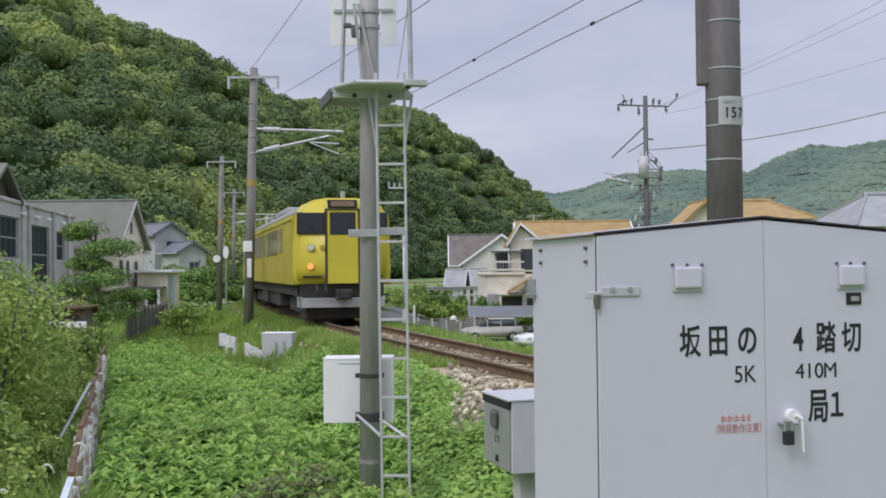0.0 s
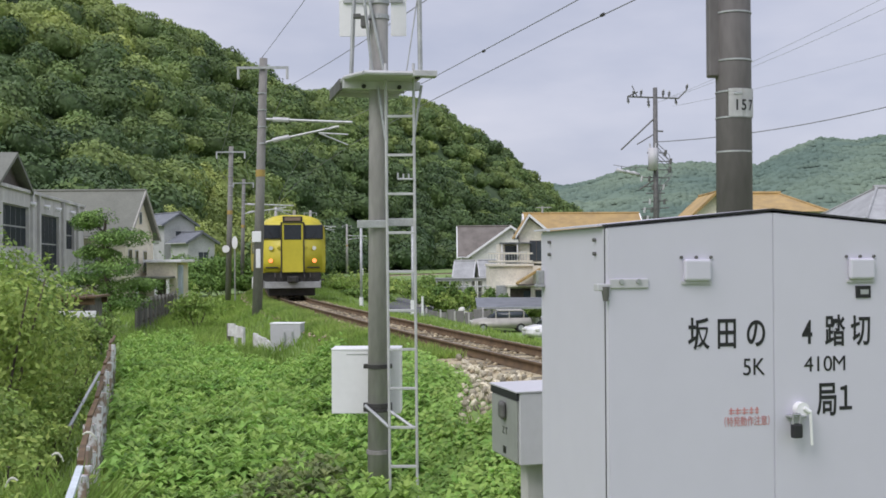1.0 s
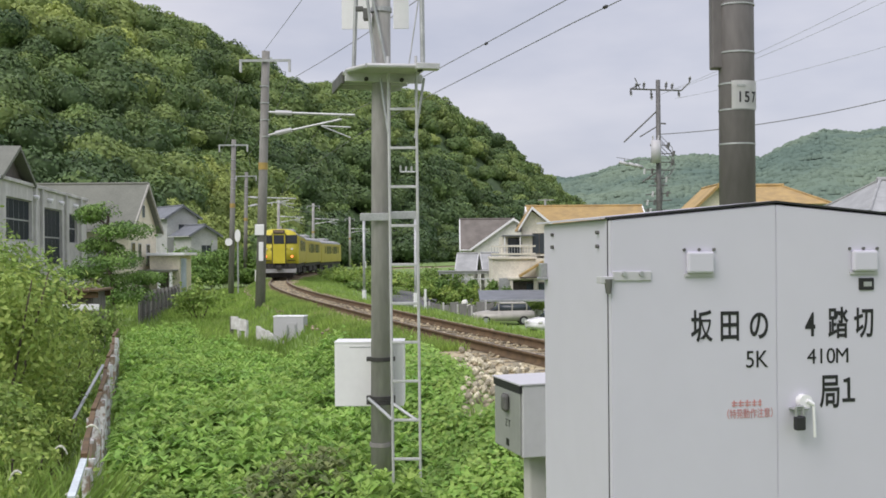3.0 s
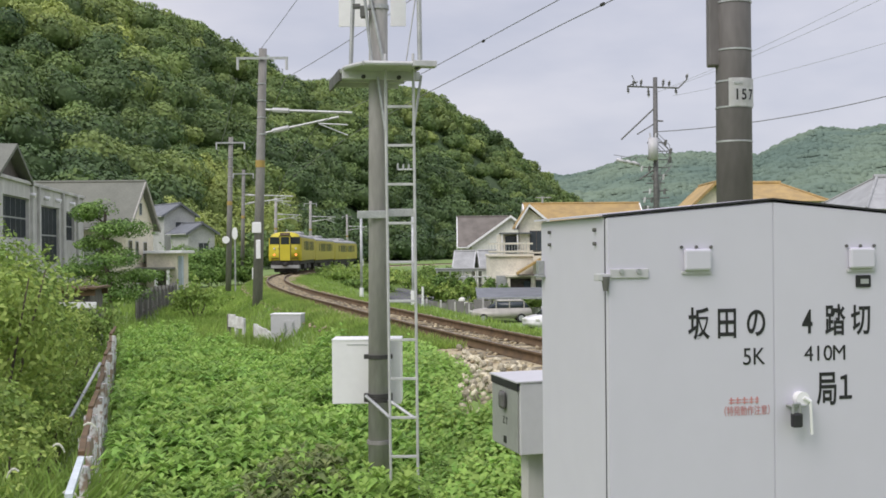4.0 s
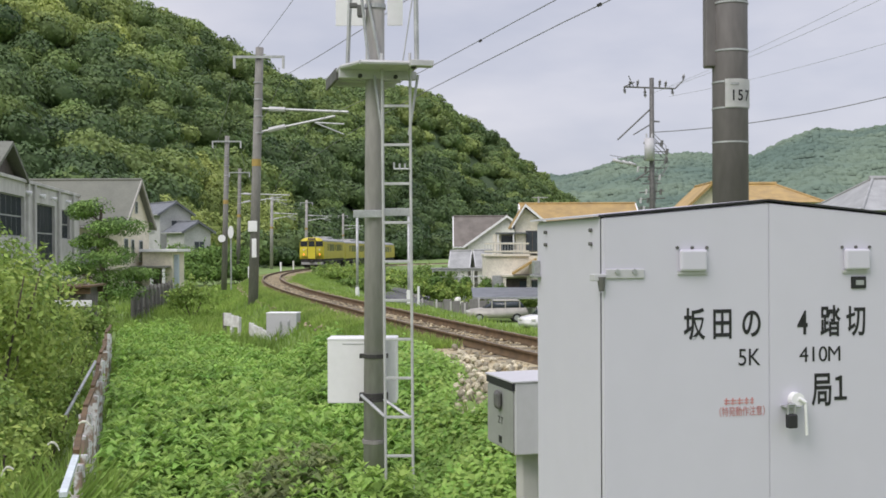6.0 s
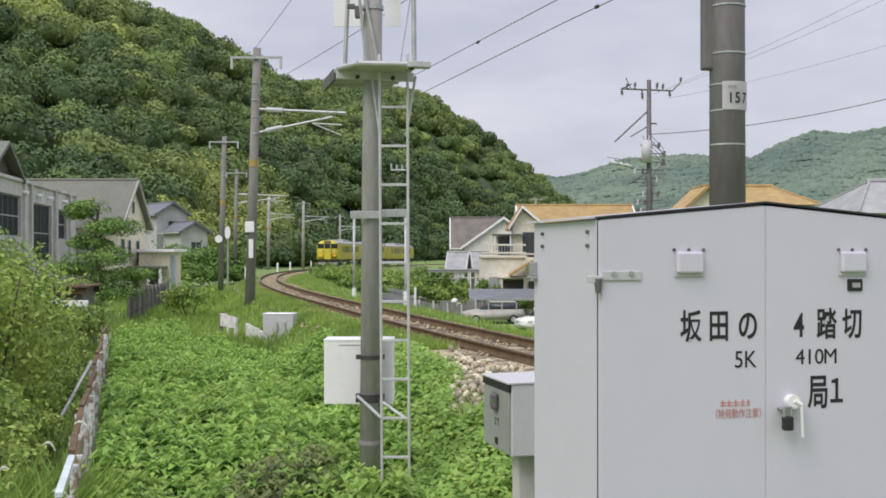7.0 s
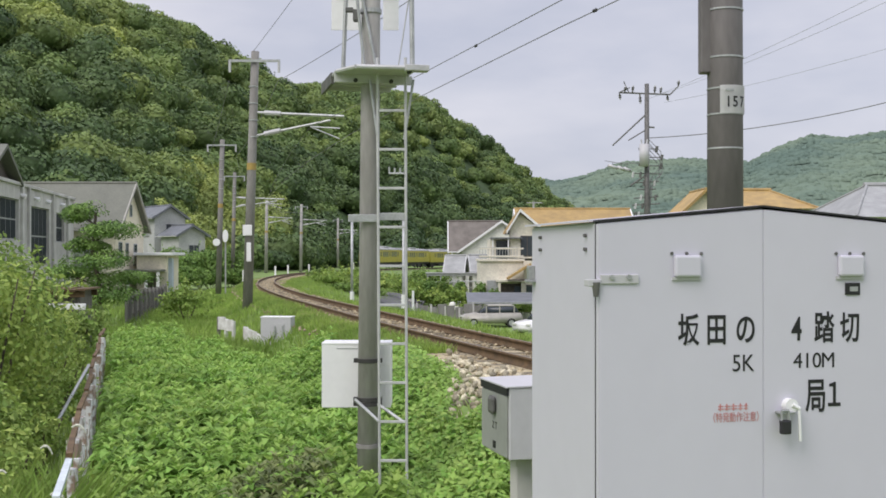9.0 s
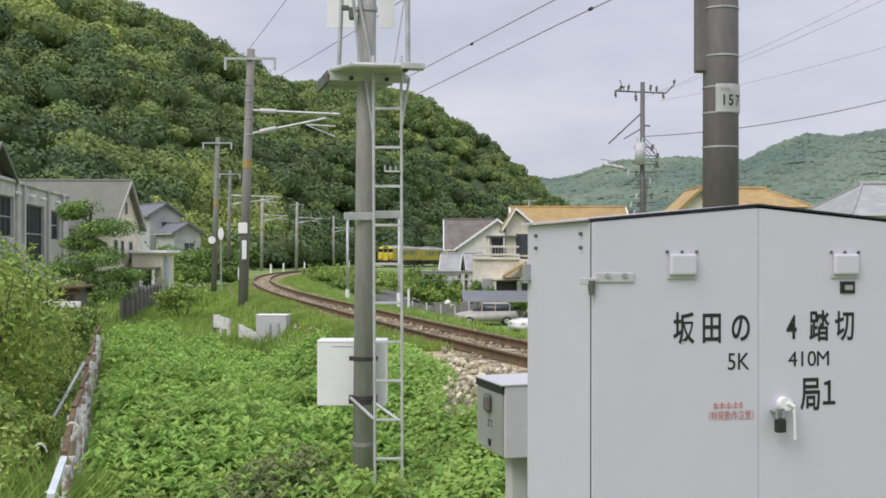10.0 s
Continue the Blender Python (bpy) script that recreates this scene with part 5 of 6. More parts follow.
    part("chimney_pipe", tubes(((-3.4, 0, 5.4), (-3.4, 0, 6.2), 0.09), ((-4.0, 0, 6.1), (-2.6, 0, 6.1), 0.03)), STEEL, h)


ochre_house()


def hip_house(m, L, W, z0, eave, ridge, run, wall, roof, label):
    """A house under a hipped roof: eaves all round, a ridge of length run along x."""
    h = thing("house", m, label, "house", "houses")
    part("wall", boxes((-L / 2, L / 2, -W / 2, W / 2, z0, eave)), wall, h)
    e = 0.6
    bm = bmesh.new()
    lo = [bm.verts.new((sx * (L / 2 + e), sy * (W / 2 + e), eave - 0.1)) for sx, sy in ((-1, -1), (1, -1), (1, 1), (-1, 1))]
    a, b = bm.verts.new((-run / 2, 0, ridge)), bm.verts.new((run / 2, 0, ridge))
    for f in ((lo[0], lo[1], b, a), (lo[2], lo[3], a, b), (lo[3], lo[0], a), (lo[1], lo[2], b), tuple(lo[::-1])):
        bm.faces.new(f)
    part("roof", bm, roof, h)
    part("ridge_cap", tubes(((-run / 2 - 0.2, 0, ridge + 0.03), (run / 2 + 0.2, 0, ridge + 0.03), 0.16)), roof, h)
    for sx in (-1, 1):
        for sy in (-1, 1):
            part("hip_cap", tubes(((sx * run / 2, 0, ridge), (sx * (L / 2 + e), sy * (W / 2 + e), eave - 0.08), 0.10)), roof, h)
    for u in (-L / 4, L / 4):
        add_window(h, "f", u, z0 + 4.0, 1.6, 1.2, L, W)
    return h


hip_house(pose(24.6, 92, 0), 8.4, 7.6, -3.6, 5.2, 6.75, 4.2, CREAM_WALL, ORANGE_ROOF, "cream house with an ochre hipped roof")
house(pose(20.5, 90, 0, 0, 0, 90), 5.0, 3.2, -3.6, 5.0, 6.5, CREAM_WALL, ORANGE_ROOF, "small ochre-roofed gable wing", [("f", 0, 1.0, 1.0, 1.2)])
hip_house(pose(31.6, 70, 0), 15.0, 11.0, -3.6, 3.75, 5.8, 10.4, WHITE_WALL, PALE_TILE, "house with a broad pale grey hipped tile roof")
house(pose(15.5, 118, 0), 5.0, 5.0, -3.6, 4.0, 5.9, WHITE_WALL, TILE_ROOF, "distant house with a dark tiled roof", [("f", 0, 1.0, 1.6, 1.2)])


# ---- carport and cars ----
def carport():
    c = thing("carport", pose(4.6, 83, 0), "low carport with a flat grey sheet roof", "carport")
    bm = bmesh.new()
    prism(bm, [(-2.4, -1.95), (2.4, -1.42), (2.4, -1.34), (-2.4, -1.87)], "x", -2.7, 3.3)
    part("roof", bm, TILE_ROOF, c, "blue-grey sheet roof")
    part("fascia", boxes((-2.72, 3.32, -2.46, -2.4, -2.0, -1.86)), STEEL, c)
    for x in (-2.4, 0.3, 3.0):
        for y in (-2.0, 2.0):
            part("post", tubes(((x, y, -3.6), (x, y, -1.9 if y < 0 else -1.45), 0.06)), STEEL, c)


carport()


def parked_car(m, paint, label):
    c = thing("parked_car", m, label, "car", "parked cars")
    bm = bmesh.new()
    prism(bm, [(-2.05, 0.28), (-2.1, 0.62), (-1.95, 0.85), (-1.0, 0.98), (1.9, 1.0), (2.08, 0.8), (2.1, 0.3)], "y", -0.83, 0.83)
    bmesh.ops.bevel(bm, geom=bm.edges[:], offset=0.07, segments=2, affect="EDGES")
    part("body", bm, paint, c, "", True)
    bm = bmesh.new()
    prism(bm, [(-1.05, 0.95), (-0.3, 1.46), (1.5, 1.5), (1.95, 0.97)], "y", -0.72, 0.72)
    bmesh.ops.bevel(bm, geom=bm.edges[:], offset=0.07, segments=2, affect="EDGES")
    part("cabin", bm, HOUSE_GLASS, c, "dark glazed cabin", True)
    part("roof", boxes((-0.3, 1.5, -0.7, 0.7, 1.44, 1.53), bevel=0.04), paint, c)
    for x in (-0.42, 0.5, 1.5):
        for sy in (-1, 1):
            part("pillar", boxes((x - 0.04, x + 0.04, sy * 0.73 - 0.02, sy * 0.73 + 0.02, 0.97, 1.47)), paint, c)
    for x in (-1.3, 1.3):
        for sy in (-1, 1):
            w = part("wheel", tube(bmesh.new(), (x, sy * 0.66, 0.31), (x, sy * 0.86, 0.31), 0.31, n=18), BLACK_RUBBER, c)
            part("rim", tube(bmesh.new(), (x, sy * 0.855, 0.31), (x, sy * 0.875, 0.31), 0.19, n=14), STEEL, w)
    for sy in (-0.6, 0.6):
        part("headlight", boxes((-2.12, -2.0, sy - 0.16, sy + 0.16, 0.66, 0.8), bevel=0.03), CLEAR_LAMP, c)
    return c


CAR_WHITE = mat("white_car_paint", (0.78, 0.78, 0.78), rough=0.25)
CAR_DARK = mat("silver_beige_car_paint", (0.42, 0.40, 0.36), rough=0.3)
for cx, cy, turn, paint, lab in ((6.5, 70.5, 40, CAR_WHITE, "white hatchback parked near the line"), (3.5, 78.3, 4, CAR_DARK, "silver-beige car parked before the carport")):
    parked_car(pose(cx, cy, float(ground(cx, cy)), 0, 0, turn), paint, lab)


# ---- lineside boxes, boards, posts ----
FLAKY_BOARD = mat("chalky_white_paint", (0.72, 0.72, 0.70), (0.50, 0.49, 0.46), 7, 0.85, grain=0.05)
def lineside():
    b = thing("lineside_box", pose(-4.12, 28.6, 0, 0, 0, -6), "white steel lineside box on short legs", "lineside box")
    part("body", boxes((-0.39, 0.39, -0.22, 0.22, -0.82, -0.08), bevel=0.02), CABINET_SIDE, b)
    part("lid", boxes((-0.40, 0.40, -0.23, 0.23, -0.085, -0.055), bevel=0.01), WHITE_PLATE, b)
    part("recess", boxes((-0.06, 0.22, -0.232, -0.219, -0.62, -0.22), bevel=0.004), CABINET_SIDE, b)
    for x in (-0.02, 0.18):
        part("latch", boxes((x - 0.02, x + 0.02, -0.25, -0.23, -0.55, -0.28)), STEEL, b)
    part("leg", boxes((-0.12, 0.12, -0.1, 0.1, -1.35, -0.82)), CONCRETE, b)
    for p0, p1, n in (((-6.28, 32.0, -0.25), (-5.75, 31.4, -0.33), 2), ((-5.20, 30.0, -0.40), (-4.50, 28.5, -0.53), 4)):
        p0, p1 = Vector(p0), Vector(p1)
        d = (p1 - p0) / n
        a = math.degrees(atan2(d.y, d.x))
        g = thing("guard_board", pose(p0.x, p0.y, 0, 0, 0, a), "low white painted concrete guard fence beside the track", "guard fence", "white guard boards")
        step = hypot(d.x, d.y)
        for k in range(n):
            z = p0.z + d.z * k
            part("board", boxes((k * step + 0.02, (k + 1) * step - 0.01, -0.045, -0.005, z - 0.36 + 0.02 * (k % 2), z - 0.02 * (k % 2)), bevel=0.008), FLAKY_BOARD, g, "chalky white board")
        for k in range(n + 1):
            z = p0.z + d.z * k
            part("post", boxes((k * step - 0.045, k * step + 0.045, -0.04, 0.04, -1.4, z - 0.01), bevel=0.01), OLD_BOARD if k == 0 else FLAKY_BOARD, g)
    for x, y, h, lab in ((-3.74, 47.6, 3.3, "thin grey steel post with a white foot"), (-1.45, 44.0, 3.2, "thin grey steel post with a white foot"), (-1.15, 47.0, 0.0, "short white marker post")):
        g0 = float(ground(x, y))
        p = thing("marker_post", pose(x, y, 0), lab, "post", "posts by the side road")
        top = h if h else -0.2
        if h:
            part("post", tubes(((0, 0, g0 - 0.3), (0, 0, top - 0.35), 0.055), n=12), STEEL, p, "", True)
        part("foot_sleeve", tubes(((0, 0, g0 - 0.2), (0, 0, (-0.05 if h else 0.0)), 0.085 if h else 0.05), n=12), WHITE_PLATE, p, "white reflective sleeve")
        if h:
            part("cap", tubes(((0, 0, top - 0.36), (0, 0, top - 0.33), 0.06), n=12), STEEL, p)
    for s, off in ((92, -2.6), (104, -2.9), (118, -2.6), (60, -2.3), (150, -2.6)):
        x, y, a = line(s, off)
        p = thing("track_marker", pose(x, y, 0), "small white marker beside the track", "marker", "white lineside markers")
        part("post", boxes((-0.09, 0.09, -0.06, 0.06, -0.9, 0.25), bevel=0.02), WHITE_PLATE, p)


lineside()


def panel_fence():
    a, b = Vector((-14.9, 61.0, 0)), Vector((-11.6, 41.5, 0))
    d = b - a
    f = thing("board_fence", pose(a.x, a.y, 0, 0, 0, math.degrees(atan2(d.y, d.x))), "weathered grey board fence along the edge of the field", "fence")
    n = 58
    step = d.length / n
    rng = random.Random(3)
    for k in range(n):
        t = k / n
        x, y = a.x + d.x * t, a.y + d.y * t
        g = float(ground(x, y))
        part("board", boxes((k * step + 0.01, (k + 1) * step - 0.02, -0.012 + 0.012 * (k % 2), 0.012 + 0.012 * (k % 2), g - 0.1, g + 1.12 + rng.uniform(-0.05, 0.05))), OLD_BOARD, f)
        if k % 6 == 0:
            part("post", boxes((k * step - 0.05, k * step + 0.05, 0.03, 0.13, g - 0.3, g + 1.2)), CONCRETE, f, "concrete post")
        if k % 6 == 0 and k + 6 <= n:
            for z in (0.3, 0.95):
                part("rail", boxes((k * step, (k + 6) * step, 0.025, 0.06, g + z, g + z + 0.07)), TIMBER, f)


def rusty_shed():
    s = thing("low_shed", pose(-10.3, 30.0, 0, 0, 0, 6), "low shed with a rusty brown sheet roof and white fascia", "shed")
    part("wall", boxes((-0.75, 0.85, -0.7, 0.9, -1.4, 0.56)), OLD_BOARD, s)
    for k in range(8):
        part("roof_sheet", boxes((-0.95 + k * 0.25, -0.71 + k * 0.25, -0.95, 1.05, 0.55 + 0.02 * (k % 2), 0.60 + 0.02 * (k % 2))), RUST, s, "rusty brown sheet")
    for y in (-0.85, 0.8):
        part("rafter", boxes((-0.9, 1.0, y, y + 0.07, 0.40, 0.55)), RUST, s)
    part("fascia", boxes((-0.9, 1.05, -0.96, -0.90, 0.08, 0.24), bevel=0.01), WHITE_PLATE, s, "white fascia board")


panel_fence()
rusty_shed()


def old_fence():
    """Low fence along the foot of the bank: rusty rail on white posts."""
    f = thing("lineside_fence", pose(0, 0, 0), "old low fence with a rusty rail and flaking white boards", "fence")
    a, b = Vector((-2.72, 8.0, -0.24)), Vector((-7.75, 26.0, -0.20))
    d = (b - a).normalized()
    side = Vector((d.y, -d.x, 0))
    n = 12
    for k in range(n):
        p0, p1 = a.lerp(b, k / n) + side * 0.02 * sin(k * 1.7), a.lerp(b, (k + 0.97) / n) + side * 0.02 * sin((k + 1) * 1.7)
        dz = 0.04 * sin(k * 2.1)
        bm = bmesh.new()
        for q0, q1, w, t in ((p0, p1, 0.027, 0.035),):
            vs = []
            for q, z in ((q0, dz), (q1, dz * 0.5)):
                vs.append([bm.verts.new(q + side * sx * w + Vector((0, 0, z + sz * t))) for sx, sz in ((-1, 0), (1, 0), (1, 1), (-1, 1))])
            for i in range(4):
                bm.faces.new((vs[0][i], vs[0][(i + 1) % 4], vs[1][(i + 1) % 4], vs[1][i]))
            bm.faces.new(vs[0][::-1])
            bm.faces.new(vs[1])
        part("rail", bm, RUST if k else PALE_RAIL, f, "rusty top rail" if k else "pale blue-white rail")
        post = part("post", boxes((p0.x - 0.06, p0.x + 0.06, p0.y - 0.06, p0.y + 0.06, -1.5, -0.29), bevel=0.01), FLAKY, f, "flaking white post")
        for j in range(5):
            q = a.lerp(b, (k + 0.12 + 0.17 * j) / n) + side * 0.05
            if (k * 5 + j) % 3 and (k < 4 or k == 9):
                part("slat", boxes((q.x - 0.03, q.x + 0.03, q.y - 0.015, q.y + 0.015, -1.2, -0.30 - 0.12 * ((k * 3 + j) % 4) / 3)), FLAKY, f)
    part("leaning_pipe", tubes(((-4.75, 13.9, -0.62), (-5.1, 16.4, -0.1), 0.022)), STEEL, f)


FLAKY = mat("flaking_white_paint", (0.66, 0.66, 0.66), (0.30, 0.22, 0.17), 9, 0.8, lo=0.42, hi=0.52)
PALE_RAIL = mat("pale_blue_white_paint", (0.60, 0.66, 0.68), (0.45, 0.50, 0.52), 7, 0.7)
old_fence()


# ---- overhead wires ----
def wires():
    w = thing("overhead_wires", pose(0, 0, 0), "thin dark overhead wires above the railway", "overhead wires")
    def along(zf, off, s0, s1):
        pts = []
        for s in np.arange(s0, s1, 8.0):
            x, y, _ = line(s, off)
            k = (s - 9.5) / 50.0 % 1.0
            pts.append((x, y, zf(k) + float(fall(s))))
        return pts
    wire("contact_wire", along(lambda k: 4.95, 0.15, -24, 280), 0.008, WIRE, w)
    wire("messenger_wire", along(lambda k: 5.35 + 0.9 * (2 * k - 1) ** 2, 0.15, -24, 280), 0.008, WIRE, w)
    for s in np.arange(25, 100, 6.5):
        x, y, _ = line(s, 0.15)
        k = (s - 9.5) / 50.0 % 1.0
        wire("dropper", [(x, y, 4.95 + float(fall(s))), (x, y, 5.33 + 0.9 * (2 * k - 1) ** 2 + float(fall(s)))], 0.005, WIRE, w)
    for s, z in ((-12.0, 5.35 + 0.9 * (2 * ((-12.0 - 9.5) / 50.0 % 1.0) - 1) ** 2), (-17.2, 4.95)):
        x, y, a = line(s, 0.15)
        part("wire_coupler", tubes(((x - 0.04 * sin(a), y - 0.04 * cos(a), z), (x + 0.04 * sin(a), y + 0.04 * cos(a), z), 0.026)), IRON, w, "dark wire coupler")
    wire("feeder", [(-6.9, 41.6, 9.0), (2.6, 9.5, 9.2)], 0.009, WIRE, w, 0.15)
    wire("feeder", [(-5.95, 41.5, 7.9), (3.0, 12.0, 6.5)], 0.010, WIRE, w, 0.15)
    for x, y, x2, y2 in ((-6.9, 41.6, -14.05, 72.7), (-14.05, 72.7, -18.5, 101.5), (-18.5, 101.5, -23.7, 154), (-23.7, 154, -20.7, 168), (-20.7, 168, -20.2, 222)):
        for dx, z in ((-0.9, 7.9), (0.9, 7.9)):
            wire("feeder", [(x + dx, y, z), (x2 + dx, y2, z)], 0.013, WIRE, w, 0.35)
    v = thing("street_cables", pose(0, 0, 0), "thin street cables from the utility pole", "cables")
    wire("cable", [(12.3, 66.7, 8.4), (27.5, 59, 10.6)], 0.028, WIRE, v, 0.55)
    for k, (z0, z1) in enumerate(((10.7, 12.0), (10.9, 13.1), (10.5, 10.4))):
        wire("cable", [(12.2 + 0.5 * k, 66.7, z0), (19 + k, 40, z1)], 0.010, STEEL, v, 0.3)


wires()


# ---- stones of the ballast shoulder ----
def stones():
    rng = np.random.default_rng(8)
    protos = []
    for k in range(10):
        bm = bmesh.new()
        bmesh.ops.create_icosphere(bm, subdivisions=1, radius=1.0)
        for v in bm.verts:
            v.co *= rng.uniform(0.72, 1.15)
            v.co.z *= 0.75
        me = bpy.data.meshes.new("stone")
        bm.to_mesh(me)
        bm.free()
        me.materials.append(STONE_PIECE)
        protos.append(me)
    placed = 0
    while placed < 300:
        s, off = rng.uniform(-22.5, -10.5), -rng.uniform(0.95, 3.3)
        x, y, a = line(s, off)
        if 784 + 2000 * x / y < 795 + 12 * sin(y * 7) or y > 20.8:
            continue
        z = float(ground(x, y))
        o = new("stone", protos[rng.integers(0, 10)])
        o.parent = TRACK
        r = rng.uniform(0.04, 0.08)
        o.matrix_basis = pose(x, y, z + r * 0.4 + rng.uniform(0, 0.10), *rng.uniform(0, 360, 3)) @ Matrix.Diagonal((r * rng.uniform(0.8, 1.3), r, r, 1))
        placed += 1
    V, F, n = [], [], 0
    while len(V) < 1500:
        s, off = rng.uniform(-23, -10), -rng.uniform(0.9, 3.4)
        x, y, a = line(s, off)
        if 784 + 2000 * x / y < 797 + 14 * sin(y * 7) or y > 21:
            continue
        k, r = rng.integers(0, 10), rng.uniform(0.022, 0.05)
        t = pose(0, 0, 0, *rng.uniform(0, 360, 3)).to_3x3()
        V.append(np.array([t @ v.co for v in protos[k].vertices]) * r + (x, y, float(ground(x, y)) + r * 0.3))
        F.append(np.array([list(q.vertices) for q in protos[k].polygons]) + n)
        n += len(V[-1])
    o = quick("broken_stone", np.concatenate(V), np.concatenate(F), STONE, TRACK, "loose pale broken stone")
    tagged(o, kind="stuff")
    # the rest of the ballast, joined
    V, F = [], []
    base = [np.array([v.co for v in p.vertices]) for p in protos]
    faces = [np.array([list(q.vertices) for q in p.polygons]) for p in protos]
    n = 0
    for _ in range(9000):
        s = rng.uniform(-30, 90)
        off = rng.uniform(-2.0, 2.1)
        if abs(off) > 1.3 and rng.random() < 0.55:
            continue
        x, y, a = line(s, off)
        k = rng.integers(0, 10)
        r = rng.uniform(0.03, 0.06)
        z = -0.17 - max(0, abs(off) - 1.25) * 0.2 + float(fall(s))
        V.append(base[k] * r + (x, y, z + 0.01))
        F.append(faces[k] + n)
        n += len(base[k])
    o = quick("ballast_stones", np.concatenate(V), np.concatenate(F), BALLAST, TRACK, "loose rust-stained ballast stones")
    tagged(o, kind="stuff")


STONE_PIECE = mat("pale_broken_stone_piece", (0.64, 0.60, 0.46), (0.30, 0.25, 0.16), 9.0, 0.9, piece=0.5, bump=0.3)
stones()


def sleepers():
    me = None
    for s in np.arange(-30, 140, 0.62):
        x, y, a = line(float(s))
        if me is None:
            first = part("sleeper", boxes((-1.05, 1.05, -0.1, 0.1, -0.29, -0.155), bevel=0.01), SLEEPER, TRACK)
            me = first.data
            o = first
        else:
            o = new("sleeper", me)
            o.parent = TRACK
        o.matrix_basis = pose(x, y, float(fall(s)), 0, 0, -math.degrees(a))


sleepers()


# ---- weeds and grass ----
def shoot_leaves(name, base, way, length, width, droop, kinds, material, label, parent=None):
    """Pointed leaves, folded along the midrib and bent down to the tip: base places, flat directions with a rise, sizes."""
    n = len(base)
    flat = np.stack([-way[:, 1], way[:, 0], np.zeros(n)], 1)
    flat /= np.linalg.norm(flat, axis=1, keepdims=True) + 1e-9
    L, Wd = length[:, None], width[:, None]
    down = np.array([0, 0, 1.0])
    mid = base + way * L * 0.45
    tip = base + way * L * 0.95 - down * (droop * length)[:, None]
    lift = down * Wd * 0.22
    V = np.stack([base, mid + flat * Wd / 2 + lift, mid, mid - flat * Wd / 2 + lift, tip], 1).reshape(-1, 3)
    i = np.arange(n) * 5
    F = np.concatenate([np.stack([i, i + 2, i + 1], 1), np.stack([i, i + 3, i + 2], 1), np.stack([i + 1, i + 2, i + 4], 1), np.stack([i + 2, i + 3, i + 4], 1)])
    return quick(name, V, F, material, parent, label, kinds=np.repeat(kinds, 5))


def weeds():
    """Knee-high leafy plants: leaf pairs up each stem and a paler rosette at its tip."""
    rng = np.random.default_rng(11)
    B, D, L, W, Q, K, U, ST = [], [], [], [], [], [], [], []
    made = 0
    while made < 2900:
        y = 8.6 + 23 * rng.random() ** 1.25
        x = rng.uniform(-8.5, 0.2)
        fence = -2.72 + (y - 8.0) * (-5.03 / 18)
        lat = float(beside(x, y))
        if x < fence + 0.25 or lat > -2.6 - 0.25 * sin(y * 1.7) or (y > 24.5 and lat > -3.7) or (y > 28.3 and lat > -4.6) or x > -0.45 - 0.12 * sin(3 * y):
            continue
        g = float(ground(x, y))
        lump = 0.5 + 0.5 * sin(x * 1.5 + 0.7 * y + 1.2 * sin(y * 0.8)) * sin(y * 0.9 + 0.6 * x)
        tall = exp(-((x + 1.45) / 0.45) ** 2 - ((y - 10.4) / 0.9) ** 2)
        h = rng.uniform(0.34, 0.60) * (0.6 + 0.85 * lump) * (1 + 0.2 * tall) * (1.0 if lat < -3.4 else 0.6)
        if y < 10.9 and abs(x + 0.66) < 0.42:
            h *= 0.8
        dull = tall > 0.3 and rng.random() < 0.85
        near = y < 14
        levels = int(rng.integers(6, 8)) if near else 5
        big = rng.uniform(0.85, 1.2) * (0.82 if y < 11.2 else 1.0)
        lean = rng.normal(0, 0.10, 2)
        turn = rng.uniform(0, 2 * pi)
        pale = float(np.clip(rng.normal(0.08 + 0.12 * lump + 0.12 * (y < 11.5) - 0.15 * tall, 0.09), 0, 0.8))
        ST.append(((x, y, g - 0.03), (x + lean[0] * h, y + lean[1] * h, g + h)))
        for q in range(levels):
            t = 0.30 + 0.70 * q / (levels - 1)
            c = np.array([x + lean[0] * h * t, y + lean[1] * h * t, g + h * t])
            top = q == levels - 1
            k = 6 if top else 4
            for j in range(k):
                a = turn + q * 1.1 + j * 2 * pi / k + rng.normal(0, 0.25)
                rise = (0.75 if top else 0.30) + rng.normal(0, 0.15)
                B.append(c + (0, 0, rng.uniform(-0.02, 0.02)))
                D.append((cos(a), sin(a), rise))
                ln = (rng.uniform(0.08, 0.13) if top else rng.uniform(0.14, 0.24) * (1.12 - 0.4 * abs(t - 0.6))) * big
                L.append(ln)
                W.append(ln * rng.uniform(0.36, 0.5))
                Q.append(rng.uniform(0.15, 0.5) if not top else 0.05)
                U.append(dull)
                K.append(min(1.0, pale + (0.28 if top else 0.08 * t)))
        made += 1
    D = np.array(D)
    D /= np.linalg.norm(D, axis=1, keepdims=True)
    B, L, W, Q, K, U = np.array(B), np.array(L), np.array(W), np.array(Q), np.array(K), np.array(U)
    for dull in (True, False):
        m = U == dull
        o = shoot_leaves("dock_weeds" if dull else "weeds", B[m], D[m], L[m], W[m], Q[m], K[m], DULL_LEAVES if dull else WEED_LEAVES,
                         "dull brownish green weeds round the foot of the pole" if dull else "thick knee-high green weeds with pointed leaves")
        tagged(o, category="weeds", kind="stuff")
    A, Z = np.array([s[0] for s in ST]), np.array([s[1] for s in ST])
    V = np.stack([A + (-0.004, 0, 0), A + (0.004, 0, 0), A + (0, 0.006, 0), Z], 1).reshape(-1, 3)
    i = np.arange(len(ST)) * 4
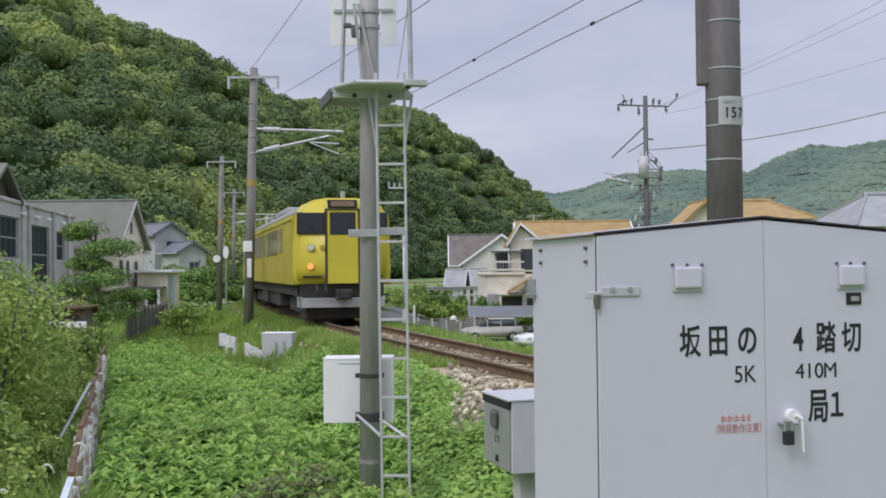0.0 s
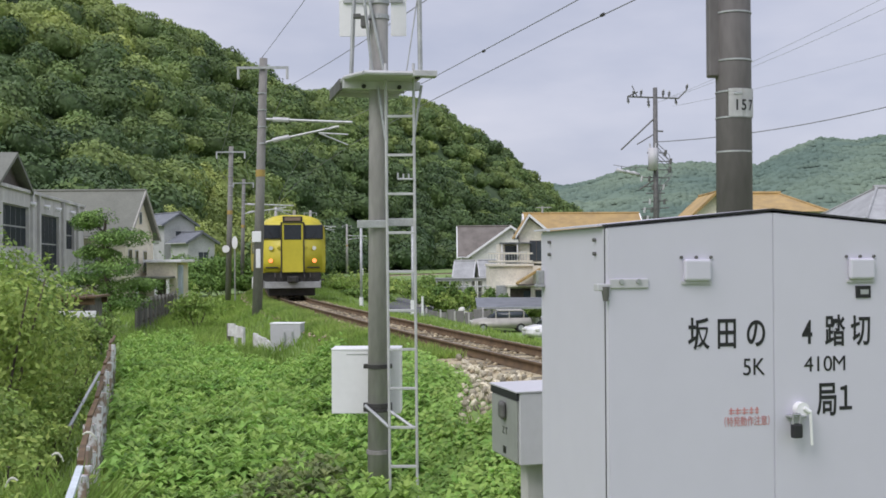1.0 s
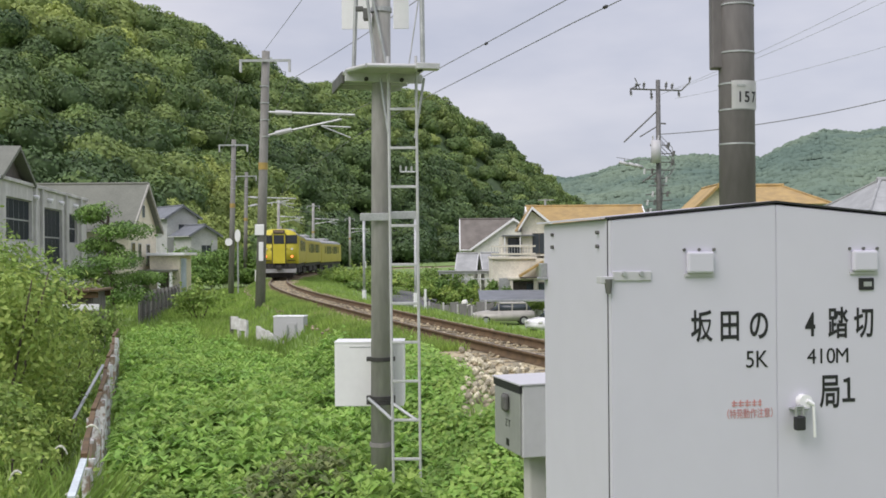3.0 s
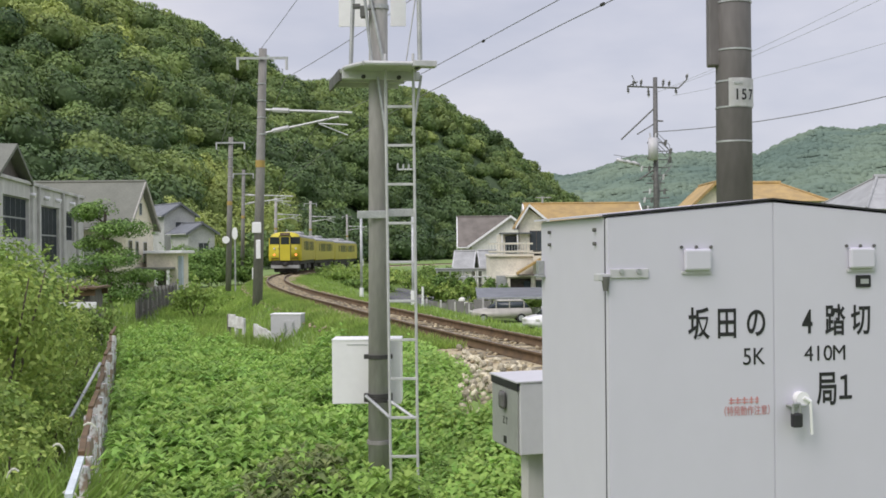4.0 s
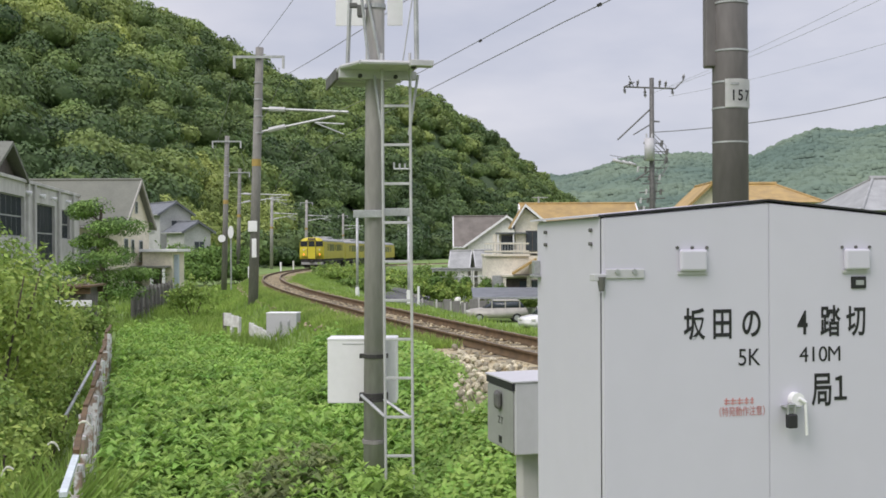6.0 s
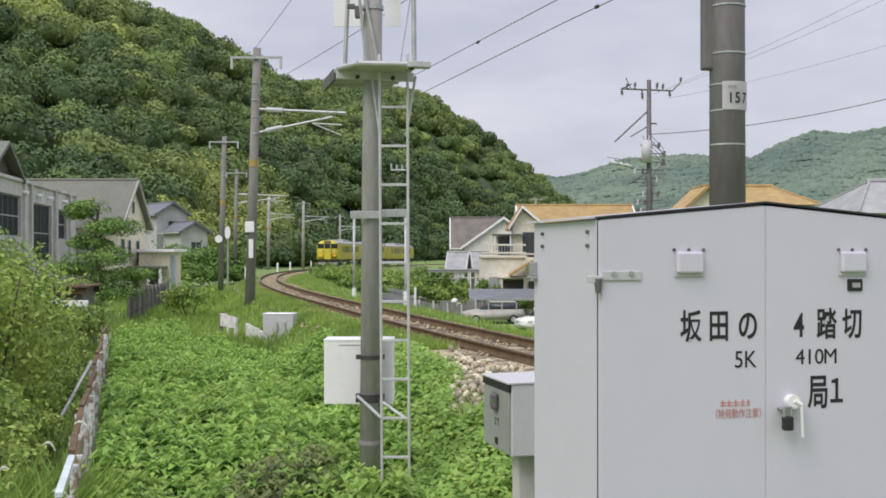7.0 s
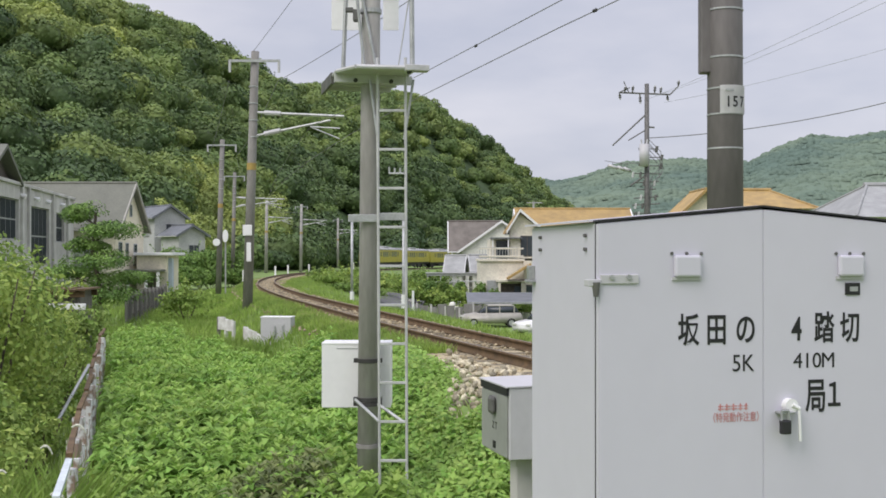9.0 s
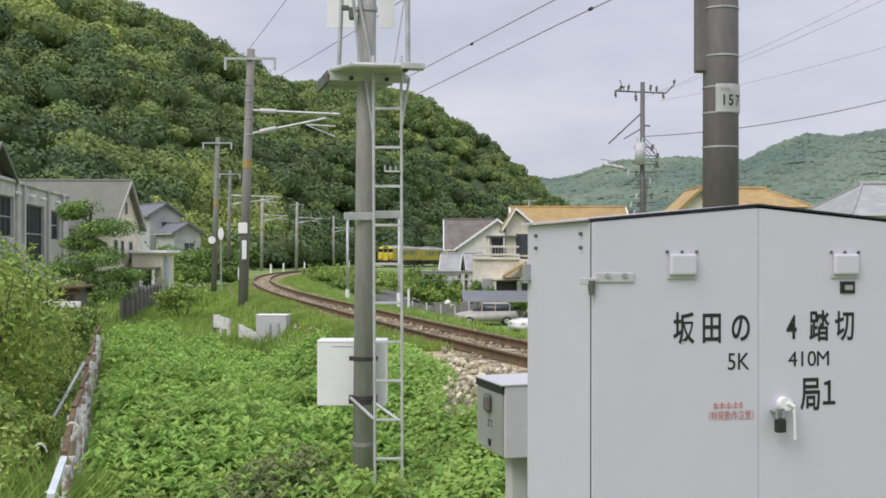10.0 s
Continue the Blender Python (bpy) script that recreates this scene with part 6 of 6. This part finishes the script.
    F = np.concatenate([np.stack([i, i + 1, i + 3], 1), np.stack([i + 1, i + 2, i + 3], 1), np.stack([i + 2, i, i + 3], 1)])
    tagged(quick("weed_stems", V, F, STEM, o, "thin green stems"), kind="stuff")


def ground_cover():
    """Low creeper with small round leaves on the bank between the pole and the stones."""
    rng = np.random.default_rng(12)
    C, N, S, K = [], [], [], []
    made = 0
    while made < 1500:
        y, x = 8.8 + 12 * rng.random() ** 1.2, rng.uniform(-1.1, 2.0)
        lat, az = float(beside(x, y)), 784 + 2000 * x / y
        if lat > -1.9 or az < 655 + 14 * sin(4 * y) or (az > 788 + 10 * sin(7 * y) and y > 12.2) or az > 905 or sin(2.1 * x + 0.4) * sin(1.9 * y) > 0.86:
            continue
        g, n = float(ground(x, y)), int(rng.integers(36, 52))
        h = rng.uniform(0.10, 0.24) * (1.2 + 0.6 * sin(2.3 * x + y) * sin(1.7 * y))
        rad, an = 0.26 * np.sqrt(rng.random(n)), rng.uniform(0, 2 * pi, n)
        C.append(np.stack([x + np.cos(an) * rad, y + np.sin(an) * rad, g + 0.02 + h * (1 - (rad / 0.30) ** 2) * rng.uniform(0.5, 1.1, n)], 1))
        N.append(np.stack([np.cos(an) * rad * 1.6, np.sin(an) * rad * 1.6 - 0.2, np.full(n, 1.0)], 1))
        S.append(rng.uniform(0.032, 0.066, n))
        K.append(np.full(n, np.clip(rng.normal(0.38, 0.2), 0, 0.9)))
        made += 1
    o = leaf_cloud("ground_cover", np.concatenate(C), np.concatenate(N), np.concatenate(S), WEED_LEAVES, rng, np.concatenate(K), long=1.35, fold=0.1, jitter=0.38,
                   label="low light green creeper with small round leaves")
    tagged(o, category="ground cover", kind="stuff")


weeds()
ground_cover()


def blades(name, xs, ys, hs, rng, material, label, lean=0.35, width=0.012):
    n = len(xs)
    z = ground(xs, ys)
    an = rng.uniform(0, 2 * pi, n)
    wx, wy = np.cos(an) * width * (0.6 + hs * 2), np.sin(an) * width * (0.6 + hs * 2)
    lx, ly = rng.normal(0, lean, n) * hs, rng.normal(0, lean, n) * hs
    base = np.stack([xs, ys, z - 0.01], 1)
    w = np.stack([wx, wy, np.zeros(n)], 1)
    mid = base + np.stack([lx * 0.35, ly * 0.35, hs * 0.62], 1)
    tip = base + np.stack([lx, ly, hs], 1)
    V = np.stack([base - w, base + w, mid + w * 0.75, mid - w * 0.75, tip], 1).reshape(-1, 3)
    i = np.arange(n) * 5
    F = np.concatenate([np.stack([i, i + 1, i + 2], 1), np.stack([i, i + 2, i + 3], 1), np.stack([i + 3, i + 2, i + 4], 1)])
    o = quick(name, V, F, material, None, label, kinds=np.repeat(np.clip(rng.normal(0.08, 0.2, n), 0, 1), 5))
    return tagged(o, category="grass", kind="stuff")


def grass():
    rng = np.random.default_rng(21)
    X, Y, H = [], [], []
    # bank on the field side and the grass right along the rails
    n = 60000
    s, off = -22 + 95 * rng.random(n) ** 1.3, -rng.uniform(1.15, 5.6, n)
    keep = ~((s < -9.5) & (off > -3.0) & (s > -23))
    p = np.array([line(a, b)[:2] for a, b in zip(s[keep], off[keep])])
    X.append(p[:, 0]); Y.append(p[:, 1]); H.append(rng.uniform(0.08, 0.26, len(p)))
    # shoulders of the ballast
    n = 26000
    s, off = -13.5 + 75 * rng.random(n) ** 1.3, -0.68 - 1.1 * rng.random(n) ** 0.8
    p = np.array([line(a, b)[:2] for a, b in zip(s, off)])
    X.append(p[:, 0]); Y.append(p[:, 1]); H.append(rng.uniform(0.08, 0.25, n))
    n = 12000
    s, off = -22 + 80 * rng.random(n) ** 1.3, 0.85 + 0.9 * rng.random(n)
    p = np.array([line(a, b)[:2] for a, b in zip(s, off)])
    X.append(p[:, 0]); Y.append(p[:, 1]); H.append(rng.uniform(0.06, 0.2, n))
    # inside of the curve
    n = 60000
    s, off = -25 + 150 * rng.random(n) ** 1.2, 1.3 + 13 * rng.random(n) ** 1.5
    p = np.array([line(a, b)[:2] for a, b in zip(s, off)])
    X.append(p[:, 0]); Y.append(p[:, 1]); H.append(rng.uniform(0.06, 0.2, len(p)) + 0.14 * np.exp(-((off - 4.2) / 1.3) ** 2) * rng.random(len(p)))
    # rough grass among the weeds and by the near corner
    n = 14000
    yy = 8.0 + 22 * rng.random(n) ** 1.5
    xx = rng.uniform(-9, 1.6, n)
    ok = (beside(xx, yy) < -2.6) & ~((yy < 9.0) & (xx > 0.5))
    X.append(xx[ok]); Y.append(yy[ok]); H.append(rng.uniform(0.12, 0.34, ok.sum()))
    # field beyond, left
    n = 30000
    yy = 28 + 60 * rng.random(n) ** 1.2
    xx = -4 - 20 * rng.random(n)
    ok = beside(xx, yy) < -3.5
    X.append(xx[ok]); Y.append(yy[ok]); H.append(rng.uniform(0.15, 0.4, ok.sum()))
    # tall grass before the parked cars and in the near corner
    n = 3000
    X.append(rng.uniform(2.2, 6.2, n)); Y.append(rng.uniform(57, 66, n)); H.append(rng.uniform(0.25, 0.6, n))
    n = 2200
    xx, yy = rng.uniform(-4.4, -2.95, n), rng.uniform(8.2, 10.2, n)
    X.append(xx); Y.append(yy); H.append(rng.uniform(0.35, 0.85, n))
    # long grass round the guard boards
    n = 2600
    X.append(rng.uniform(-7.0, -4.2, n)); Y.append(rng.uniform(26.8, 31.8, n)); H.append(rng.uniform(0.25, 0.5, n))
    blades("grass", np.concatenate(X), np.concatenate(Y), np.concatenate(H), rng, GRASS_BLADES, "long rough green grass on the banks")


grass()


# ---- shrubs and small trees ----
def shrub(x, y, r, h, leaves, size, material, label, seed, kind=0.15, name="shrub", category="shrub", g=None, dens=1.0):
    rng = np.random.default_rng(seed)
    g = float(ground(x, y)) if g is None else g
    o = thing(name, pose(x, y, g), label, category, "shrubs by the line")
    p, n = crown_points(rng, int(leaves * dens), lumps=11, squash=1.0)
    inner = rng.random(len(p)) < 0.3
    p[inner] *= rng.uniform(0.5, 0.9, (inner.sum(), 1))
    p = p * (r, r, h * 0.5) + (0, 0, h * 0.45)
    p[:, 2] = np.maximum(p[:, 2], 0.03)
    leaf_cloud("leaves", p, n, rng.uniform(0.7, 1.35, len(p)) * size, material, rng, np.clip(rng.normal(kind, 0.2, len(p)), 0, 1), parent=o, jitter=0.6, long=1.8)["kind"] = "stuff"
    C, D = [], []
    for k in range(int(14 * dens)):
        i = rng.integers(0, len(p))
        a0, d0 = p[i] * 0.95, n[i] * 0.6 + (0, 0, 0.6) + rng.normal(0, 0.35, 3)
        ln = rng.uniform(0.25, 0.75) * (0.5 + 0.5 * r)
        for q in np.linspace(0.1, 1, 12):
            C.append(a0 + d0 * ln * q + (0, 0, -0.3 * ln * q * q) + rng.normal(0, 0.05, 3))
            D.append((rng.normal(0, 0.5), rng.normal(0, 0.5), 1.0))
    leaf_cloud("shoot_spray", np.array(C), np.array(D), rng.uniform(0.8, 1.4, len(C)) * size, material, rng, np.clip(rng.normal(kind + 0.4, 0.2, len(C)), 0, 1), parent=o, jitter=0.4, long=1.9)["kind"] = "stuff"
    bm = bmesh.new()
    for k in range(5):
        a = k * 1.25 + rng.uniform(0, 1)
        tube(bm, (0.05 * cos(a), 0.05 * sin(a), -0.1), (r * 0.6 * cos(a), r * 0.6 * sin(a), h * rng.uniform(0.5, 0.85)), 0.03, 0.008, 6)
    part("woody_stem", bm, BARK, o)
    return o


BUSHES = [(-3.9, 9.8, 0.8, 1.2), (-4.6, 11.6, 1.0, 1.7), (-4.9, 13.8, 1.1, 3.1), (-4.5, 12.8, 0.7, 1.3), (-5.7, 16.0, 1.2, 3.4), (-5.6, 16.4, 0.9, 1.7), (-7.0, 18.4, 1.3, 3.0),
          (-6.6, 19.5, 1.0, 1.8), (-8.4, 21.0, 1.4, 2.4), (-7.6, 22.8, 1.0, 1.9), (-9.6, 24.5, 1.5, 2.4), (-8.5, 26.5, 1.0, 1.7), (-10.6, 28.5, 1.6, 2.4), (-9.8, 31.0, 1.2, 1.8),
          (-12.2, 33.0, 1.7, 2.3), (-12.0, 37.0, 1.4, 2.0), (-14.0, 37.5, 1.8, 2.4), (-8.0, 20.0, 1.0, 3.3), (-5.0, 10.6, 0.9, 1.9), (-8.3, 27.6, 1.0, 1.5), (-9.0, 28.4, 0.9, 1.35)]
for i, (bx, by, br, bh) in enumerate(BUSHES):
    shrub(bx - 0.75, by, br, bh, 4200 if by < 20 else 2600, 0.046 if by < 20 else 0.068, DARK_SHRUB if i % 3 == 1 else SHRUB_LEAVES, "tangled green shrub overgrown with vines" if i % 2 else "leafy shrub with yellow-green shoots", 100 + i, 0.16 + 0.15 * (i % 3))
shrub(-10.0, 44.5, 1.25, 1.5, 1500, 0.08, SHRUB_LEAVES, "round grey-green shrub at the foot of the bank", 140, 0.05)
for i, (bx, by, br, bh) in enumerate(((-7.4, 86, 2.0, 1.3), (-5.4, 83, 1.8, 1.2), (-8.8, 100, 2.2, 1.1), (-0.4, 84, 0.9, 1.2), (0.9, 87, 0.8, 1.6), (2.0, 84, 0.7, 1.0), (-1.8, 83, 1.0, 1.3), (2.6, 89, 0.9, 1.5), (-1.4, 97, 0.9, 1.6), (1.3, 90, 0.9, 1.3), (3.0, 97, 0.8, 1.5), (6.9, 92.6, 0.9, 1.6), (0.4, 100, 1.2, 1.6))):
    shrub(bx, by, br, bh, 1700, 0.14, SHRUB_LEAVES, "green garden shrub on the low ground" if i > 2 else "rough green bush inside the curve", 160 + i, 0.2 if i % 2 else 0.02)
shrub(-21.3, 100, 2.4, 4.2, 5200, 0.13, PINE_LEAVES, "dense dark green clipped hedge bush", 180, 0.0)
shrub(-23.8, 101, 2.4, 4.2, 5000, 0.13, PINE_LEAVES, "dense dark green clipped hedge bush", 181, 0.0)
shrub(-19.2, 103, 2.0, 4.0, 4200, 0.13, PINE_LEAVES, "dense dark green clipped hedge bush", 182, 0.0)
for i, (bx, by, br, bh) in enumerate(((-22.4, 98.6, 2.0, 2.4), (-20.2, 99, 1.9, 2.3), (-18.4, 101, 1.7, 2.2))):
    shrub(bx, by, br, bh, 3200, 0.13, PINE_LEAVES, "low dark green hedge bush", 185 + i, 0.0)
# rough bushes on the grass inside the curve, and garden plants by the houses
for i, (bx, by, br, bh) in enumerate(((-9.6, 92, 1.5, 1.0), (-7.0, 95, 1.4, 1.2), (-5.2, 90, 1.3, 1.0), (-3.6, 94, 1.5, 1.3), (-6.4, 78, 1.2, 0.8), (-4.9, 76, 1.1, 0.9), (-8.2, 84, 1.4, 0.9), (-3.0, 100, 1.6, 1.7), (-10.8, 104, 1.8, 1.2), (-5.5, 104, 2.0, 1.5), (-2.0, 106, 1.6, 2.6), (-0.4, 108, 1.5, 2.8), (-4.2, 112, 2.2, 1.6), (-8.0, 116, 2.4, 1.4), (-1.6, 115, 2.0, 2.0))):
    shrub(bx, by, br, bh, 1500, 0.11, DARK_SHRUB if i % 3 else SHRUB_LEAVES, "rough low bush on the grassy slope", 300 + i, 0.02)
for i, (bx, by, br, bh) in enumerate(((-0.9, 90, 0.6, 1.9), (0.2, 91, 0.5, 2.2), (1.6, 92, 0.6, 2.4), (2.8, 91, 0.5, 1.9), (4.4, 92, 0.6, 2.3), (5.6, 90, 0.7, 1.8), (3.4, 94, 0.6, 2.6), (6.8, 91, 0.5, 2.0))):
    shrub(bx, by, br, bh, 1300, 0.10, DARK_SHRUB if i % 2 else PINE_LEAVES, "slender dark green garden shrub", 330 + i, 0.05)


def clipped_pine():
    rng = np.random.default_rng(31)
    x, y = -12.2, 40.0
    g = float(ground(x, y))
    o = thing("garden_pine", pose(x, y, g), "cloud-pruned garden pine with layered dark green pads", "pine tree")
    part("trunk", tubes(((0, 0, -0.2), (0.15, 0, 1.4), 0.11), ((0.15, 0, 1.4), (-0.1, 0, 2.8), 0.085), ((-0.1, 0, 2.8), (0.0, 0, 4.1), 0.055)), BARK, o)
    pads = [(-0.45, 0, 4.0, 0.75, 0.5), (0.45, 0, 3.45, 0.95, 0.42), (-0.3, 0.3, 2.9, 0.7, 0.35), (0.2, -0.2, 2.35, 1.2, 0.45), (-0.9, 0, 1.9, 0.9, 0.4), (0.9, 0.2, 1.75, 1.0, 0.4), (0.0, 0, 1.2, 1.3, 0.5)]
    for px_, py_, pz_, r, h in pads:
        part("limb", tubes(((0, 0, pz_ - 0.35), (px_, py_, pz_), 0.035)), BARK, o)
        p, n = crown_points(rng, 2200, lumps=11, squash=1.0)
        p = p * (r * 1.25, r * 1.25, h * 1.2) + (px_, py_, pz_)
        leaf_cloud("pad", p, n + (0, 0, 0.5), rng.uniform(0.035, 0.065, len(p)), PINE_LEAVES, rng, np.zeros(len(p)), parent=o, long=2.2, jitter=0.5)


clipped_pine()
for i in range(11):
    by = 8.9 + 1.45 * i
    shrub(-2.72 - (by - 8.0) * 5.03 / 18 - 0.62 - 0.15 * (i % 3), by, 0.6, 0.85 + 0.22 * (i % 3), 1300, 0.038, SHRUB_LEAVES, "low weedy shrub against the old fence", 210 + i, 0.12 + 0.12 * (i % 2))


def plumes():
    for x, y, h, d in ((-3.05, 8.5, 0.75, 0.12), (-3.2, 8.6, 0.9, -0.1), (-3.35, 9.2, 1.0, 0.1), (-2.95, 8.4, 0.55, 0.1), (-3.15, 9.3, 1.15, 0.12)):
        g = float(ground(x, y))
        o = thing("foxtail_grass", pose(x, y, g), "tall grass stalk with a pale drooping plume", "grass stalk", "foxtail stalks")
        part("stalk", tubes(((0, 0, -0.05), (d * 0.4, 0, h * 0.8), 0.004), ((d * 0.4, 0, h * 0.8), (d, 0, h), 0.003)), GRASS_BLADES, o)
        part("plume", tubes(((d, 0, h), (d * 1.25, 0, h + 0.018), 0.008), ((d * 1.25, 0, h + 0.018), (d * 1.55, 0, h + 0.015), 0.011), ((d * 1.55, 0, h + 0.015), (d * 1.8, 0, h - 0.015), 0.009), ((d * 1.8, 0, h - 0.015), (d * 1.95, 0, h - 0.05), 0.005)), mat("pale_plume", (0.62, 0.62, 0.52), rough=0.9), o)


plumes()


def side_road():
    V = []
    k = 12
    for i in range(k + 1):
        y = 62 + i * 2.4
        for dx in (0.0, 1.0, 2.0, 2.9):
            x = -4.6 + dx + 0.02 * (y - 62)
            V.append((x, y, float(ground(x, y)) + 0.06))
    F = [(i * 4 + j, i * 4 + j + 1, i * 4 + j + 5, i * 4 + j + 4) for i in range(k) for j in range(3)]
    tagged(quick("road", V, F, ASPHALT, label="narrow grey asphalt side road"), kind="structure")


side_road()


# ---- what moves ----
def motions():
    for k, car in enumerate(CARS):
        walk(car, [(i / 4, car_pose(i / 4, k)) for i in range(41)])


motions()
